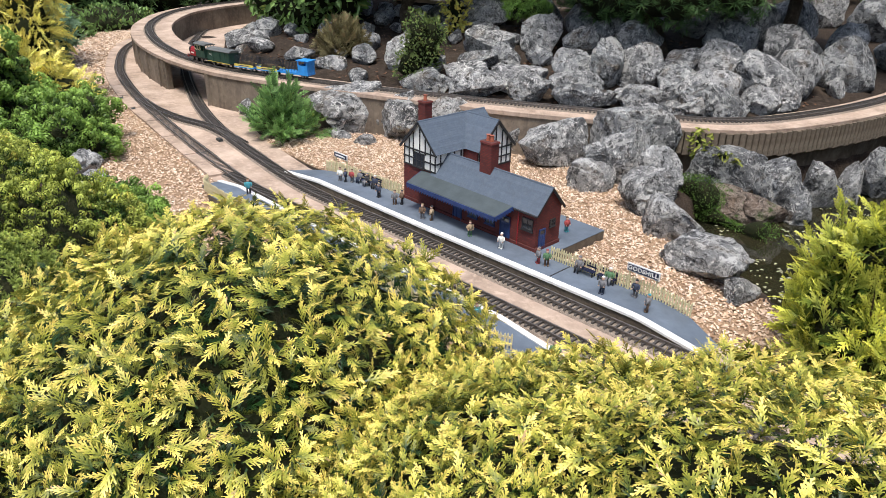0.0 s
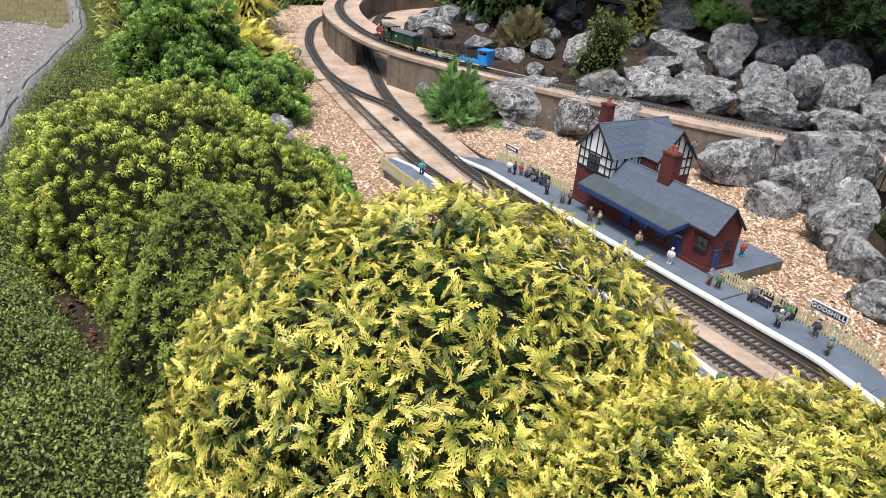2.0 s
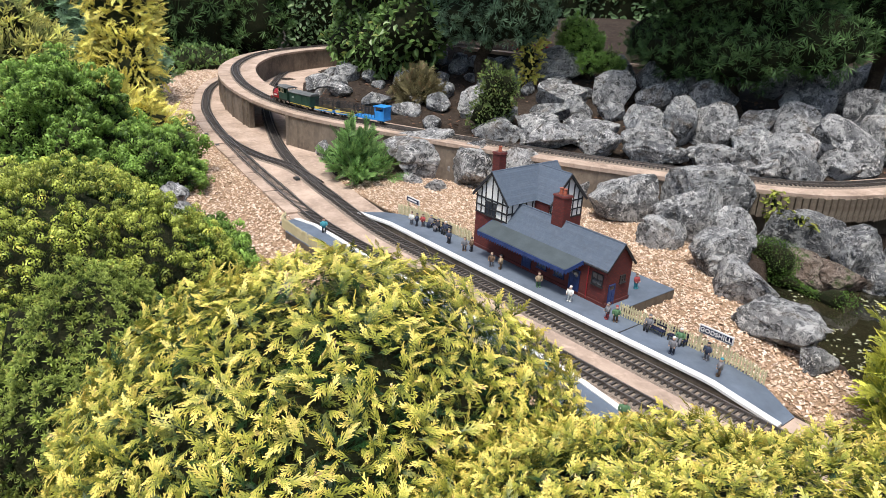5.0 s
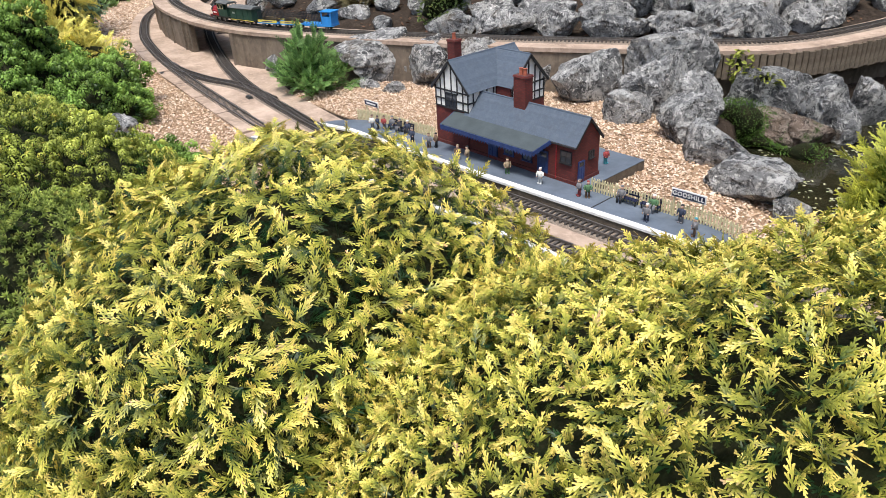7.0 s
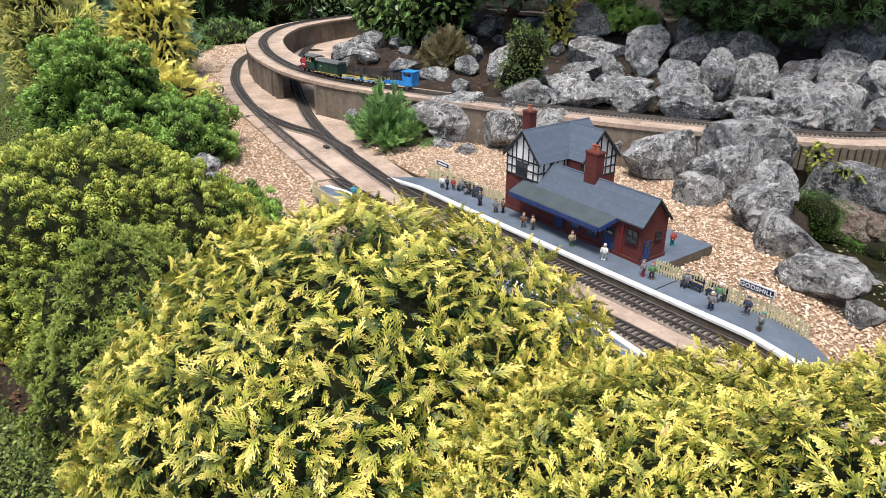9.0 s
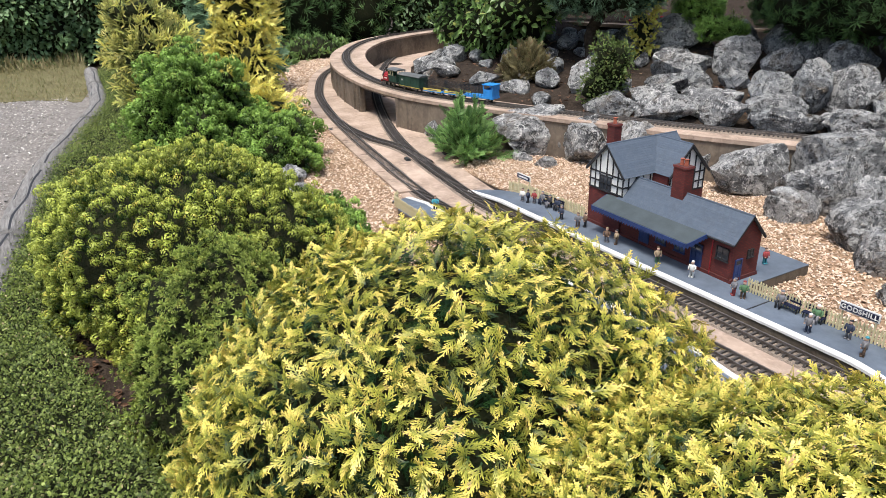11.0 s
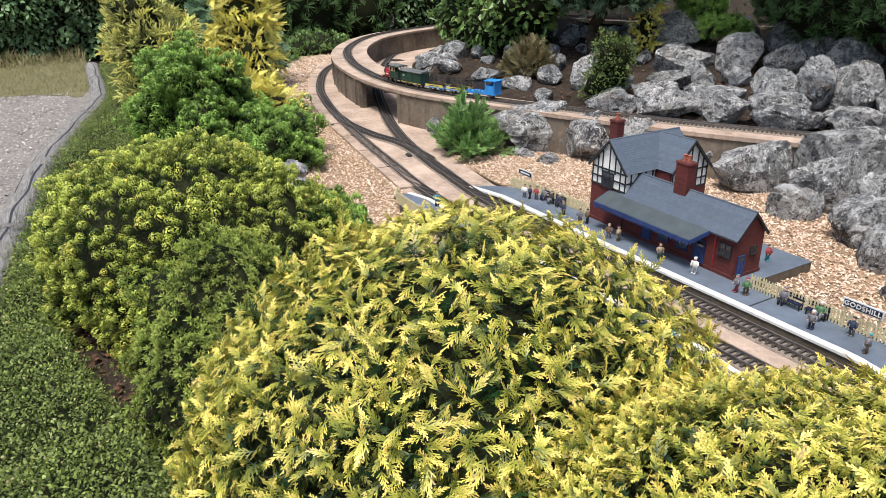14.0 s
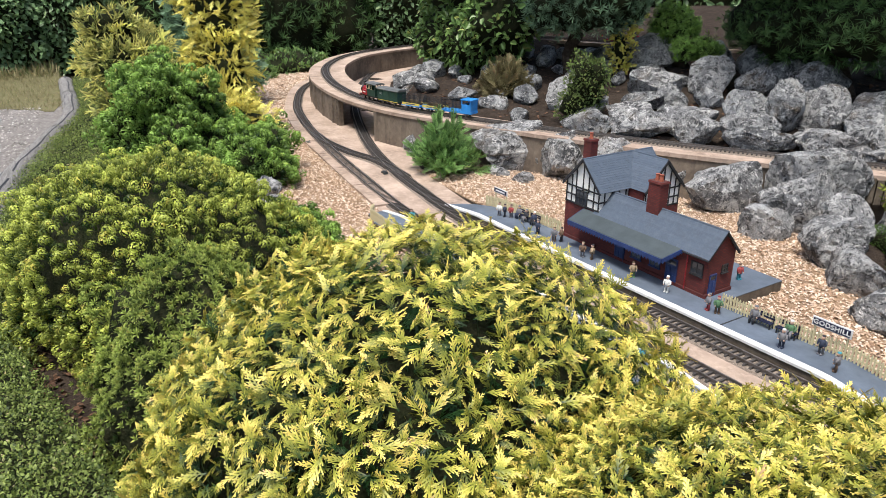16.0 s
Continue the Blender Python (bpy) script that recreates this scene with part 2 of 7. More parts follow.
M = dict(
    # the thuja's very dark inner green also stands for shade between sprays
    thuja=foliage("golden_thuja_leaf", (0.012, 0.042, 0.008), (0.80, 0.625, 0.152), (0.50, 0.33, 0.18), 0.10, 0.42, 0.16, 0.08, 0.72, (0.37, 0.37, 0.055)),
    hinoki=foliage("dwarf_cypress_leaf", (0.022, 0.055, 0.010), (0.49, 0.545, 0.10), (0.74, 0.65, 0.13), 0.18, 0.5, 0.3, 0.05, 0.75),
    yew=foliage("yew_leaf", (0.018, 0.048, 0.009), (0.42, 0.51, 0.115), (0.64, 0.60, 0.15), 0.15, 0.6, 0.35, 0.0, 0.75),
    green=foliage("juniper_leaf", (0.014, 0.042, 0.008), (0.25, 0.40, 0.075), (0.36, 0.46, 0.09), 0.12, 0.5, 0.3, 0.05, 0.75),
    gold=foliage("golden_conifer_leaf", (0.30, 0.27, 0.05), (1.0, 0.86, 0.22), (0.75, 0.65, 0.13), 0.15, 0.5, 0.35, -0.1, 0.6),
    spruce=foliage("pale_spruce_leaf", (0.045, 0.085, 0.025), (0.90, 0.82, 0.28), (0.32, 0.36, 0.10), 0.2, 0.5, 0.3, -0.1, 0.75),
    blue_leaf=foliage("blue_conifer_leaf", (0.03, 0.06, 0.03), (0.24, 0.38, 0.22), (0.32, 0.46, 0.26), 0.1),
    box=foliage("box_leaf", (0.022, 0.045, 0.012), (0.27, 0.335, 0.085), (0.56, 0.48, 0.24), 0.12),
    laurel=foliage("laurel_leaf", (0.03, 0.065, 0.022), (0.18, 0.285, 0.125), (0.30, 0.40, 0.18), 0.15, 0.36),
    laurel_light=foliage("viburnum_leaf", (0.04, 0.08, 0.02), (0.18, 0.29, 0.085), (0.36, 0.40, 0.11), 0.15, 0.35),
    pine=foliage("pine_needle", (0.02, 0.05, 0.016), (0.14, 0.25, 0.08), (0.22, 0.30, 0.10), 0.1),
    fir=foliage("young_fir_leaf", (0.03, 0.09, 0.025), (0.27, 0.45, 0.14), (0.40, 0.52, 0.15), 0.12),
    heath=foliage("heather_leaf", (0.08, 0.065, 0.035), (0.24, 0.21, 0.10), (0.3, 0.2, 0.1), 0.2),
    ivy=foliage("creeper_leaf", (0.03, 0.07, 0.015), (0.13, 0.23, 0.045), (0.22, 0.28, 0.06), 0.1),
    litter=foliage("dead_leaf", (0.06, 0.035, 0.022), (0.13, 0.07, 0.042), (0.22, 0.15, 0.09), 0.2, 0.8, 0.1),
    grass=foliage("dry_grass_blade", (0.10, 0.09, 0.04), (0.30, 0.26, 0.13), (0.14, 0.17, 0.05), 0.3),
    # near-black filler colour that stands for the shade inside shrubs and hedge
    core=ground_mat("inner_shade_filler", (0.010, 0.015, 0.005), (0.016, 0.020, 0.007), (0.026, 0.024, 0.011), 30),
    bark=ground_mat("bark", (0.05, 0.035, 0.025), (0.09, 0.065, 0.045), (0.13, 0.10, 0.075), 28, 1.0),
    rock=stone_mat("limestone", (0.29, 0.29, 0.285), (0.74, 0.73, 0.70), (0.095, 0.098, 0.10)),
    rock_dark=stone_mat("grey_limestone", (0.22, 0.225, 0.228), (0.60, 0.60, 0.575), (0.065, 0.067, 0.07)),
    rock_moss=stone_mat("mossy_limestone", (0.22, 0.165, 0.13), (0.40, 0.33, 0.27), (0.085, 0.068, 0.052), 0.06),
    soil=ground_mat("brown_soil", (0.022, 0.016, 0.012), (0.038, 0.028, 0.021), (0.068, 0.050, 0.037), 22),
    gravel_base=ground_mat("gravel_base", (0.22, 0.14, 0.085), (0.34, 0.23, 0.145), (0.42, 0.30, 0.20), 40),
    chips=chips_mat("gravel_chip"),
    pebble=pebble_mat("grey_pebble"),
    path=ground_mat("pale_path", (0.165, 0.15, 0.135), (0.24, 0.22, 0.20), (0.33, 0.305, 0.28), 34, 0.7),
    turf=ground_mat("dry_turf", (0.13, 0.11, 0.055), (0.19, 0.165, 0.09), (0.11, 0.125, 0.045), 26),
    pink=concrete_mat("pink_concrete", (0.45, 0.345, 0.27), (0.25, 0.185, 0.14)),
    wall=concrete_mat("stained_render", (0.23, 0.185, 0.14), (0.11, 0.088, 0.068), True),
    ribbed=concrete_mat("ribbed_concrete", (0.19, 0.155, 0.115), (0.09, 0.07, 0.05), True),
    rail=painted("dull_steel_rail", (0.17, 0.152, 0.138), 0.45, 0.4, 30, 0.6),
    sleeper=painted("dark_sleeper", (0.064, 0.056, 0.05), 0.8, 0.4, 60),
    ballast=ground_mat("track_bed", (0.19, 0.155, 0.125), (0.27, 0.22, 0.175), (0.34, 0.275, 0.22), 60),
    platform=painted("grey_platform_paint", (0.105, 0.13, 0.165), 0.55, 0.25, 9),
    white=painted("white_edge_paint", (0.72, 0.71, 0.68), 0.6, 0.2, 22),
    plat_side=concrete_mat("dirty_platform_wall", (0.15, 0.125, 0.095), (0.075, 0.06, 0.045), True),
    brick=brick_mat("small_red_brick"),
    plaster=painted("white_plaster", (0.78, 0.77, 0.72), 0.7, 0.12, 20),
    black=painted("black_timber_paint", (0.018, 0.018, 0.02), 0.6, 0.3, 40),
    slate=slate_mat("blue_grey_slate"),
    felt=painted("worn_canopy_felt", (0.050, 0.064, 0.068), 0.6, 0.2, 12),
    blue=painted("dark_blue_paint", (0.02, 0.045, 0.15), 0.45, 0.3, 24),
    navy=painted("navy_enamel", (0.006, 0.010, 0.035), 0.5, 0.2, 20),
    glass=None,
    terracotta=painted("terracotta", (0.36, 0.10, 0.055), 0.7, 0.3, 60),
    cream=painted("cream_fence_paint", (0.60, 0.53, 0.32), 0.65, 0.2, 30),
    sky_blue=painted("bright_blue_paint", (0.03, 0.24, 0.62), 0.4, 0.2, 20),
    van_green=painted("dark_green_paint", (0.022, 0.06, 0.042), 0.45, 0.3, 20),
    loco_red=painted("red_paint", (0.27, 0.014, 0.018), 0.4, 0.25, 30),
    loco_black=painted("oily_black", (0.018, 0.02, 0.018), 0.45, 0.3, 40),
    van_roof=painted("grey_roof_paint", (0.10, 0.105, 0.10), 0.6, 0.3, 20),
    yellow=painted("yellow_paint", (0.62, 0.50, 0.10), 0.5, 0.2, 20),
    wire=painted("dark_wire", (0.03, 0.04, 0.05), 0.5, 0.2, 60, 0.5),
    load=ground_mat("heaped_load", (0.06, 0.045, 0.03), (0.1, 0.07, 0.045), (0.12, 0.10, 0.04), 90),
    steel=painted("worn_steel", (0.25, 0.24, 0.23), 0.4, 0.3, 40, 0.7),
    log=timber_mat("weathered_log"),
    water=water_mat("dark_pond_water"),
    scum=foliage("floating_weed", (0.16, 0.17, 0.09), (0.34, 0.34, 0.22), (0.2, 0.22, 0.08), 0.3, 0.5, 0.0),
    skin=painted("painted_flesh", (0.50, 0.33, 0.25), 0.6, 0.15, 90),
    flower=painted("red_flower", (0.5, 0.02, 0.02), 0.6, 0.3, 50),
)
_g = Mat("dark_window_glass", 0.06, 0, 0.6)
_g.color(_g.mix(_g.noise(30, 2), (0.02, 0.024, 0.03), (0.05, 0.055, 0.065)))
M["glass"] = _g.m
CLOTH = [painted("cloth_" + n, c, 0.75, 0.25, 90) for n, c in (
    ("navy", (0.03, 0.04, 0.07)), ("brown", (0.13, 0.08, 0.05)), ("tan", (0.33, 0.25, 0.16)), ("grey", (0.16, 0.16, 0.17)),
    ("white", (0.68, 0.68, 0.64)), ("teal", (0.06, 0.30, 0.36)), ("red", (0.30, 0.05, 0.05)), ("black", (0.025, 0.025, 0.03)), ("green", (0.08, 0.17, 0.08)))]


# ---- geometry helpers ----
class Geo:
    """Collects vertices and faces of one part."""

    def __init__(self):
        self.v, self.f, self.s = [], [], []

    def add(self, verts, faces, slot=0):
        k = len(self.v)
        self.v += [tuple(p) for p in verts]
        self.f += [tuple(i + k for i in f) for f in faces]
        self.s += [slot] * len(faces)
        return self

    def box(self, c, size, rz=0.0, slot=0, top=1.0):
        """A box round c; top: how far its upper face is drawn in."""
        x, y, z = (a / 2 for a in size)
        ca, sa = math.cos(radians(rz)), math.sin(radians(rz))
        vs = []
        for dz, k in ((-z, 1.0), (z, top)):
            for dx, dy in ((-x, -y), (x, -y), (x, y), (-x, y)):
                dx, dy = dx * k, dy * k
                vs.append((c[0] + dx * ca - dy * sa, c[1] + dx * sa + dy * ca, c[2] + dz))
        return self.add(vs, [(3, 2, 1, 0), (4, 5, 6, 7), (0, 1, 5, 4), (1, 2, 6, 5), (2, 3, 7, 6), (3, 0, 4, 7)], slot)

    def prism(self, poly, z0, z1, slot=0):
        """An upright prism over a polygon that runs anticlockwise; z0 and z1 may be functions of x, y."""
        n = len(poly)
        a = [(x, y, z0(x, y) if callable(z0) else z0) for x, y in poly]
        b = [(x, y, z1(x, y) if callable(z1) else z1) for x, y in poly]
        fs = [tuple(range(n - 1, -1, -1)), tuple(range(n, 2 * n))] + [(i, (i + 1) % n, n + (i + 1) % n, n + i) for i in range(n)]
        return self.add(a + b, fs, slot)

    def solid(self, profile, axis, a, b, slot=0):
        """A profile of (u, w) swept along x or y from a to b; u is the other level axis, w is z."""
        n = len(profile)
        at = (lambda u, w, s: (s, u, w)) if axis == "x" else (lambda u, w, s: (u, s, w))
        vs = [at(u, w, a) for u, w in profile] + [at(u, w, b) for u, w in profile]
        fs = [tuple(range(n)), tuple(range(2 * n - 1, n - 1, -1))] + [(i, n + i, n + (i + 1) % n, (i + 1) % n) for i in range(n)]
        return self.add(vs, fs, slot)

    def tube(self, path, radii, n=8, slot=0, cap=True):
        path = [Vector(p) for p in path]
        if isinstance(radii, (int, float)):
            radii = [radii] * len(path)
        vs, fs = [], []
        for i, p in enumerate(path):
            d = (path[min(i + 1, len(path) - 1)] - path[max(i - 1, 0)]).normalized()
            u = d.cross(Vector((0.31, 0.2, 0.93))).normalized()
            w = d.cross(u)
            for k in range(n):
                a = 2 * math.pi * k / n
                vs.append(p + (math.cos(a) * u + math.sin(a) * w) * float(radii[i]))
        for i in range(len(path) - 1):
            for k in range(n):
                fs.append((i * n + k, (i + 1) * n + k, (i + 1) * n + (k + 1) % n, i * n + (k + 1) % n))
        if cap:
            fs += [tuple(range(n)), tuple(range(len(vs) - 1, len(vs) - n - 1, -1))]
        return self.add(vs, fs, slot)

    def ball(self, c, r, n=8, slot=0):
        r = (r, r, r) if isinstance(r, (int, float)) else r
        vs, fs = [], []
        m = n // 2
        for i in range(m + 1):
            a = math.pi * i / m
            for k in range(n):
                b = 2 * math.pi * k / n
                vs.append((c[0] + r[0] * math.sin(a) * math.cos(b), c[1] + r[1] * math.sin(a) * math.sin(b), c[2] + r[2] * math.cos(a)))
        for i in range(m):
            for k in range(n):
                fs.append((i * n + k, (i + 1) * n + k, (i + 1) * n + (k + 1) % n, i * n + (k + 1) % n))
        return self.add(vs, fs, slot)

    def mesh(self, name, mats, smooth=False):
        me = bpy.data.meshes.new(name)
        me.from_pydata(self.v, [], self.f)
        for m in mats if isinstance(mats, (list, tuple)) else [mats]:
            me.materials.append(m)
        me.polygons.foreach_set("material_index", self.s)
        if smooth:
            me.polygons.foreach_set("use_smooth", [True] * len(self.f))
        bm = bmesh.new()
        bm.from_mesh(me)
        bmesh.ops.recalc_face_normals(bm, faces=bm.faces)
        bm.to_mesh(me)
        bm.free()
        me.update()
        return me

    def done(self, name, mats, parent=None, label="", smooth=False, bevel=0.0):
        ob = new(name, self.mesh(name, mats, smooth))
        if parent:
            ob.parent = parent
        if label:
            ob["label"] = label
        if bevel:
            mod = ob.modifiers.new("edge", "BEVEL")
            mod.width, mod.segments, mod.limit_method = bevel, 2, "ANGLE"
        return ob


def thing(name, at, label, category, group="", kind=""):
    ob = new(name)
    ob.location = at
    ob.empty_display_size = 0.05
    return tagged(ob, label, category, group, kind)


def smooth_line(pts, step):
    """A Catmull-Rom line through the points, cut into equal steps."""
    P = np.array(pts, float)
    fine = []
    for i in range(len(P) - 1):
        p0, p1, p2, p3 = P[max(i - 1, 0)], P[i], P[i + 1], P[min(i + 2, len(P) - 1)]
        for f in np.linspace(0, 1, 24, endpoint=False):
            fine.append(0.5 * (2 * p1 + (p2 - p0) * f + (2 * p0 - 5 * p1 + 4 * p2 - p3) * f * f + (3 * p1 - p0 - 3 * p2 + p3) * f**3))
    fine = np.array(fine + [P[-1]])
    s = np.concatenate([[0], np.cumsum(np.linalg.norm(np.diff(fine, axis=0), axis=1))])
    n = max(2, int(round(s[-1] / step)) + 1)
    u = np.linspace(0, s[-1], n)
    return np.stack([np.interp(u, s, fine[:, k]) for k in range(fine.shape[1])], 1)


def sideways(line):
    """The unit left-hand normals of a level line."""
    t = np.gradient(line[:, :2], axis=0)
    t /= np.linalg.norm(t, axis=1, keepdims=True)
    return np.stack([-t[:, 1], t[:, 0]], 1)


def strip(line, profile, g=None, closed=True, slot=0):
    """Sweeps a profile of (left offset, z) along a level line; offsets may be arrays along it."""
    g = g or Geo()
    nrm = sideways(line)
    n, m = len(line), len(profile)
    vs = []
    for i in range(n):
        for off, z in profile:
            o = off[i] if isinstance(off, np.ndarray) else off
            zz = z[i] if isinstance(z, np.ndarray) else z
            vs.append((line[i, 0] + nrm[i, 0] * o, line[i, 1] + nrm[i, 1] * o, zz))
    fs = []
    for i in range(n - 1):
        for k in range(m if closed else m - 1):
            fs.append((i * m + k, i * m + (k + 1) % m, (i + 1) * m + (k + 1) % m, (i + 1) * m + k))
    if closed:
        fs += [tuple(range(m - 1, -1, -1)), tuple((n - 1) * m + k for k in range(m))]
    return g.add(vs, fs, slot)


# ---- plan: lines and heights ----
DECK_EDGE = [(-9.3, 4.6), (-8.95, 3.1), (-8.3, 1.86), (-7.2, 0.97), (-5.95, 0.45), (-4.67, 0.22), (-3.73, 0.25), (-3.0, 0.47), (-2.15, 0.80),
             (-1.32, 1.16), (-0.7, 1.5), (-0.26, 1.76), (0.07, 2.05), (0.29, 2.56), (0.46, 3.26), (0.55, 4.2), (0.5, 5.4)]
DECK = smooth_line(DECK_EDGE, 0.06)
GROUND, DECK_Z = -0.06, 0.25
LEFT_SHARE = np.clip((-3.0 - DECK[:, 0]) / 2.0, 0, 1)
WIDTH = 0.29 + 0.13 * LEFT_SHARE
TRACK_OFF = np.interp(DECK[:, 0], [-9.0, -6.0, -4.2, -3.0, -2.2, -1.2], [0.20, 0.185, 0.135, 0.125, 0.15, 0.185])


def behind_deck(x, y):
    """How far a point lies behind the viaduct's near edge (minus: on the station's side)."""
    x, y = np.asarray(x, float), np.asarray(y, float)
    d = np.full(x.shape, 1e9)
    sgn = np.ones(x.shape)
    tan = np.gradient(DECK, axis=0)
    for p, t in zip(DECK[::2], tan[::2]):
        e = np.hypot(x - p[0], y - p[1])
        s = np.sign(t[0] * (y - p[1]) - t[1] * (x - p[0]))
        near = e < d
        d, sgn = np.where(near, e, d), np.where(near, s, sgn)
    return d * sgn


def smoothstep(a, b, x):
    t = np.clip((x - a) / (b - a), 0, 1)
    return t * t * (3 - 2 * t)


def height(x, y):
    """The ground's height: level round the station, a bank behind the viaduct, a hollow for the pond."""
    x, y = np.asarray(x, float), np.asarray(y, float)
    d = behind_deck(x, y)
    near = smoothstep(-0.25, 0.15, ((x + 4.3) * 2.85 + (y - 0.75) * 4.1) / 5)
    hill = smoothstep(0.26, 0.34, d) * (0.26 + 0.19 * np.clip(d - 0.3, 0, 4.0)) * near
    hill = np.where((d > 1.2) & (y < 5.4), np.minimum(hill, 0.60 + 0.6 * np.clip(y - 3.1 - 0.42 * (x + 3.7), 0, 2)), hill)
    pond = smoothstep(0.0, 0.22, (y - (0.90 - 0.62 * (x - 0.3))) * 1.2) * smoothstep(0.0, 0.12, x - 0.05 + 0.2 * (y - 1.3)) * (1 - smoothstep(-0.05, 0.05, d))
    return GROUND + hill - 0.30 * pond


def hz(x, y):
    return float(height(np.array([x]), np.array([y]))[0])


# ---- leaves ----
def blade(base, direction, side, length, width, up=(0, 0, 1), lift=0.0):
    """A lance-shaped quad from base; returns its four corners."""
    b, d, s, u = (np.array(a, float) for a in (base, direction, side, up))
    return [b, b + d * length * 0.48 + s * width / 2 + u * lift, b + d * length + u * lift * 0.3, b + d * length * 0.48 - s * width / 2 + u * lift]


def template(quads, tips):
    return np.array([p for q in quads for p in q], float), np.array([t for q in tips for t in q], float)


def finger(b, ang, ln, w0, w1, z0, z1):
    """A blunt finger of scale leaves from b, level angle ang."""
    d = np.array((math.sin(ang), math.cos(ang), 0))
    sd = np.array((math.cos(ang), -math.sin(ang), 0))
    p, q = np.array((b[0], b[1], z0)), np.array((b[0], b[1], 0)) + d * ln + (0, 0, z1)
    return [p - sd * w0 / 2, p + sd * w0 / 2, q + sd * w1 / 2, q - sd * w1 / 2]


def frond(rng, pairs=6, width=0.056):
    """A flat fan spray one unit long along y: a bent stem, side branchlets and blunt side fingers."""
    quads, tips = [], []
    bend, curl = rng.normal(0, 0.10), rng.uniform(0.10, 0.34)

    def stem(y):
        return np.array((bend * y * y, y)), -curl * y * y

    for y0, y1 in ((0.0, 0.5), (0.5, 1.0)):
        (a, za), (b, zb) = stem(y0), stem(y1)
        w0, w1 = width * (1.0 - 0.45 * y0), width * (1.0 - 0.45 * y1)
        quads.append([np.array(p) for p in ((a[0] - w0 / 2, a[1], za), (a[0] + w0 / 2, a[1], za), (b[0] + w1 / 2, b[1], zb), (b[0] - w1 / 2, b[1], zb))])
        tips.append((0.75 * y0, 0.75 * y0, 0.15 + 0.85 * y1, 0.15 + 0.85 * y1))
    for i in range(pairs):
        y = 0.10 + 0.80 * i / (pairs - 1)
        for sd in (-1, 1):
            yy = y + (0.05 if sd > 0 else 0) + rng.normal(0, 0.012)
            c, z = stem(yy)
            ang = sd * (0.70 - 0.28 * yy + rng.normal(0, 0.10)) + bend
            ln = (0.46 - 0.36 * yy) * rng.uniform(0.75, 1.15) * (0.6 + 1.6 * min(yy, 0.25))
            dz = rng.uniform(-0.10, 0.02) * ln * 2 - curl * ln
            t0, t1 = 0.10 + 0.6 * yy, min(1.0, 0.45 + 0.6 * yy)
            quads.append(finger(c, ang, ln, width * 0.95, width * 0.62, z, z + dz))
            tips.append((t0, t0, t1, t1))
            if i < pairs - 2:
                d = np.array((math.sin(ang), math.cos(ang)))
                for k, f in enumerate((0.48,)):
                    e = c + d * ln * f
                    quads.append(finger(e, ang - sd * (0.62 if k == 0 else -0.5), ln * rng.uniform(0.36, 0.52), width * 0.85, width * 0.5, z + dz * f, z + dz * f * 1.3 + rng.normal(0, 0.015)))
                    tips.append((t0 + 0.1, t0 + 0.1, min(1.0, t1 + 0.05), min(1.0, t1 + 0.05)))
    return template(quads, tips)


def nub(rng, leaves=24):
    """A rounded knob of tiny overlapping scale leaves, one unit in radius, on the z axis."""
    quads, tips = [], []
    for k in range(leaves):
        c = 1.0 - 1.05 * (k + 0.5) / leaves
        a = 2.39996 * k + rng.uniform(-0.3, 0.3)
        sn = math.sqrt(max(0.0, 1 - c * c))
        n = np.array((sn * math.cos(a), sn * math.sin(a), c))
        r = rng.uniform(0.80, 1.08)
        up = np.array((0.3 * rng.normal(), 0.3 * rng.normal(), 1.0))
        t = np.cross(n, up) + 1e-4
        t /= np.linalg.norm(t)
        w = np.cross(t, n) + n * rng.uniform(0.0, 0.45)
        w /= np.linalg.norm(w)
        h, g = rng.uniform(0.20, 0.30), rng.uniform(0.13, 0.20)
        p = n * r
        quads.append([p - t * g * 0.6 - w * h, p + t * g * 0.6 - w * h, p + t * g + w * h * 0.9, p - t * g + w * h * 0.9])
        # upper leaves coloured lighter, lower ones darker, as if lit from above
        lo = max(0.05, 0.42 + 0.42 * c)
        tips.append((lo * 0.6, lo * 0.6, min(1.0, lo + 0.25), min(1.0, lo + 0.25)))
    return template(quads, tips)


def tuft(rng, blades=9, width=0.42, spread=1.15):
    """A rounded cup of short blades, one unit tall."""
    quads, tips = [], []
    for k in range(blades):
        a = 2 * math.pi * (k * 0.382 + rng.uniform(-0.05, 0.05))
        tilt = spread * (0.15 + 0.95 * (k / blades)) + rng.normal(0, 0.1)
        d = np.array((math.sin(tilt) * math.cos(a), math.sin(tilt) * math.sin(a), math.cos(tilt)))
        s = np.cross(d, (0.2, 0.1, 1.0)) + 1e-4
        s /= np.linalg.norm(s)
        quads.append(blade((0, 0, 0), d, s, rng.uniform(0.75, 1.05), width, np.cross(s, d), 0.06))
        tips.append((0.0, 0.6, 1.0, 0.6))
    return template(quads, tips)


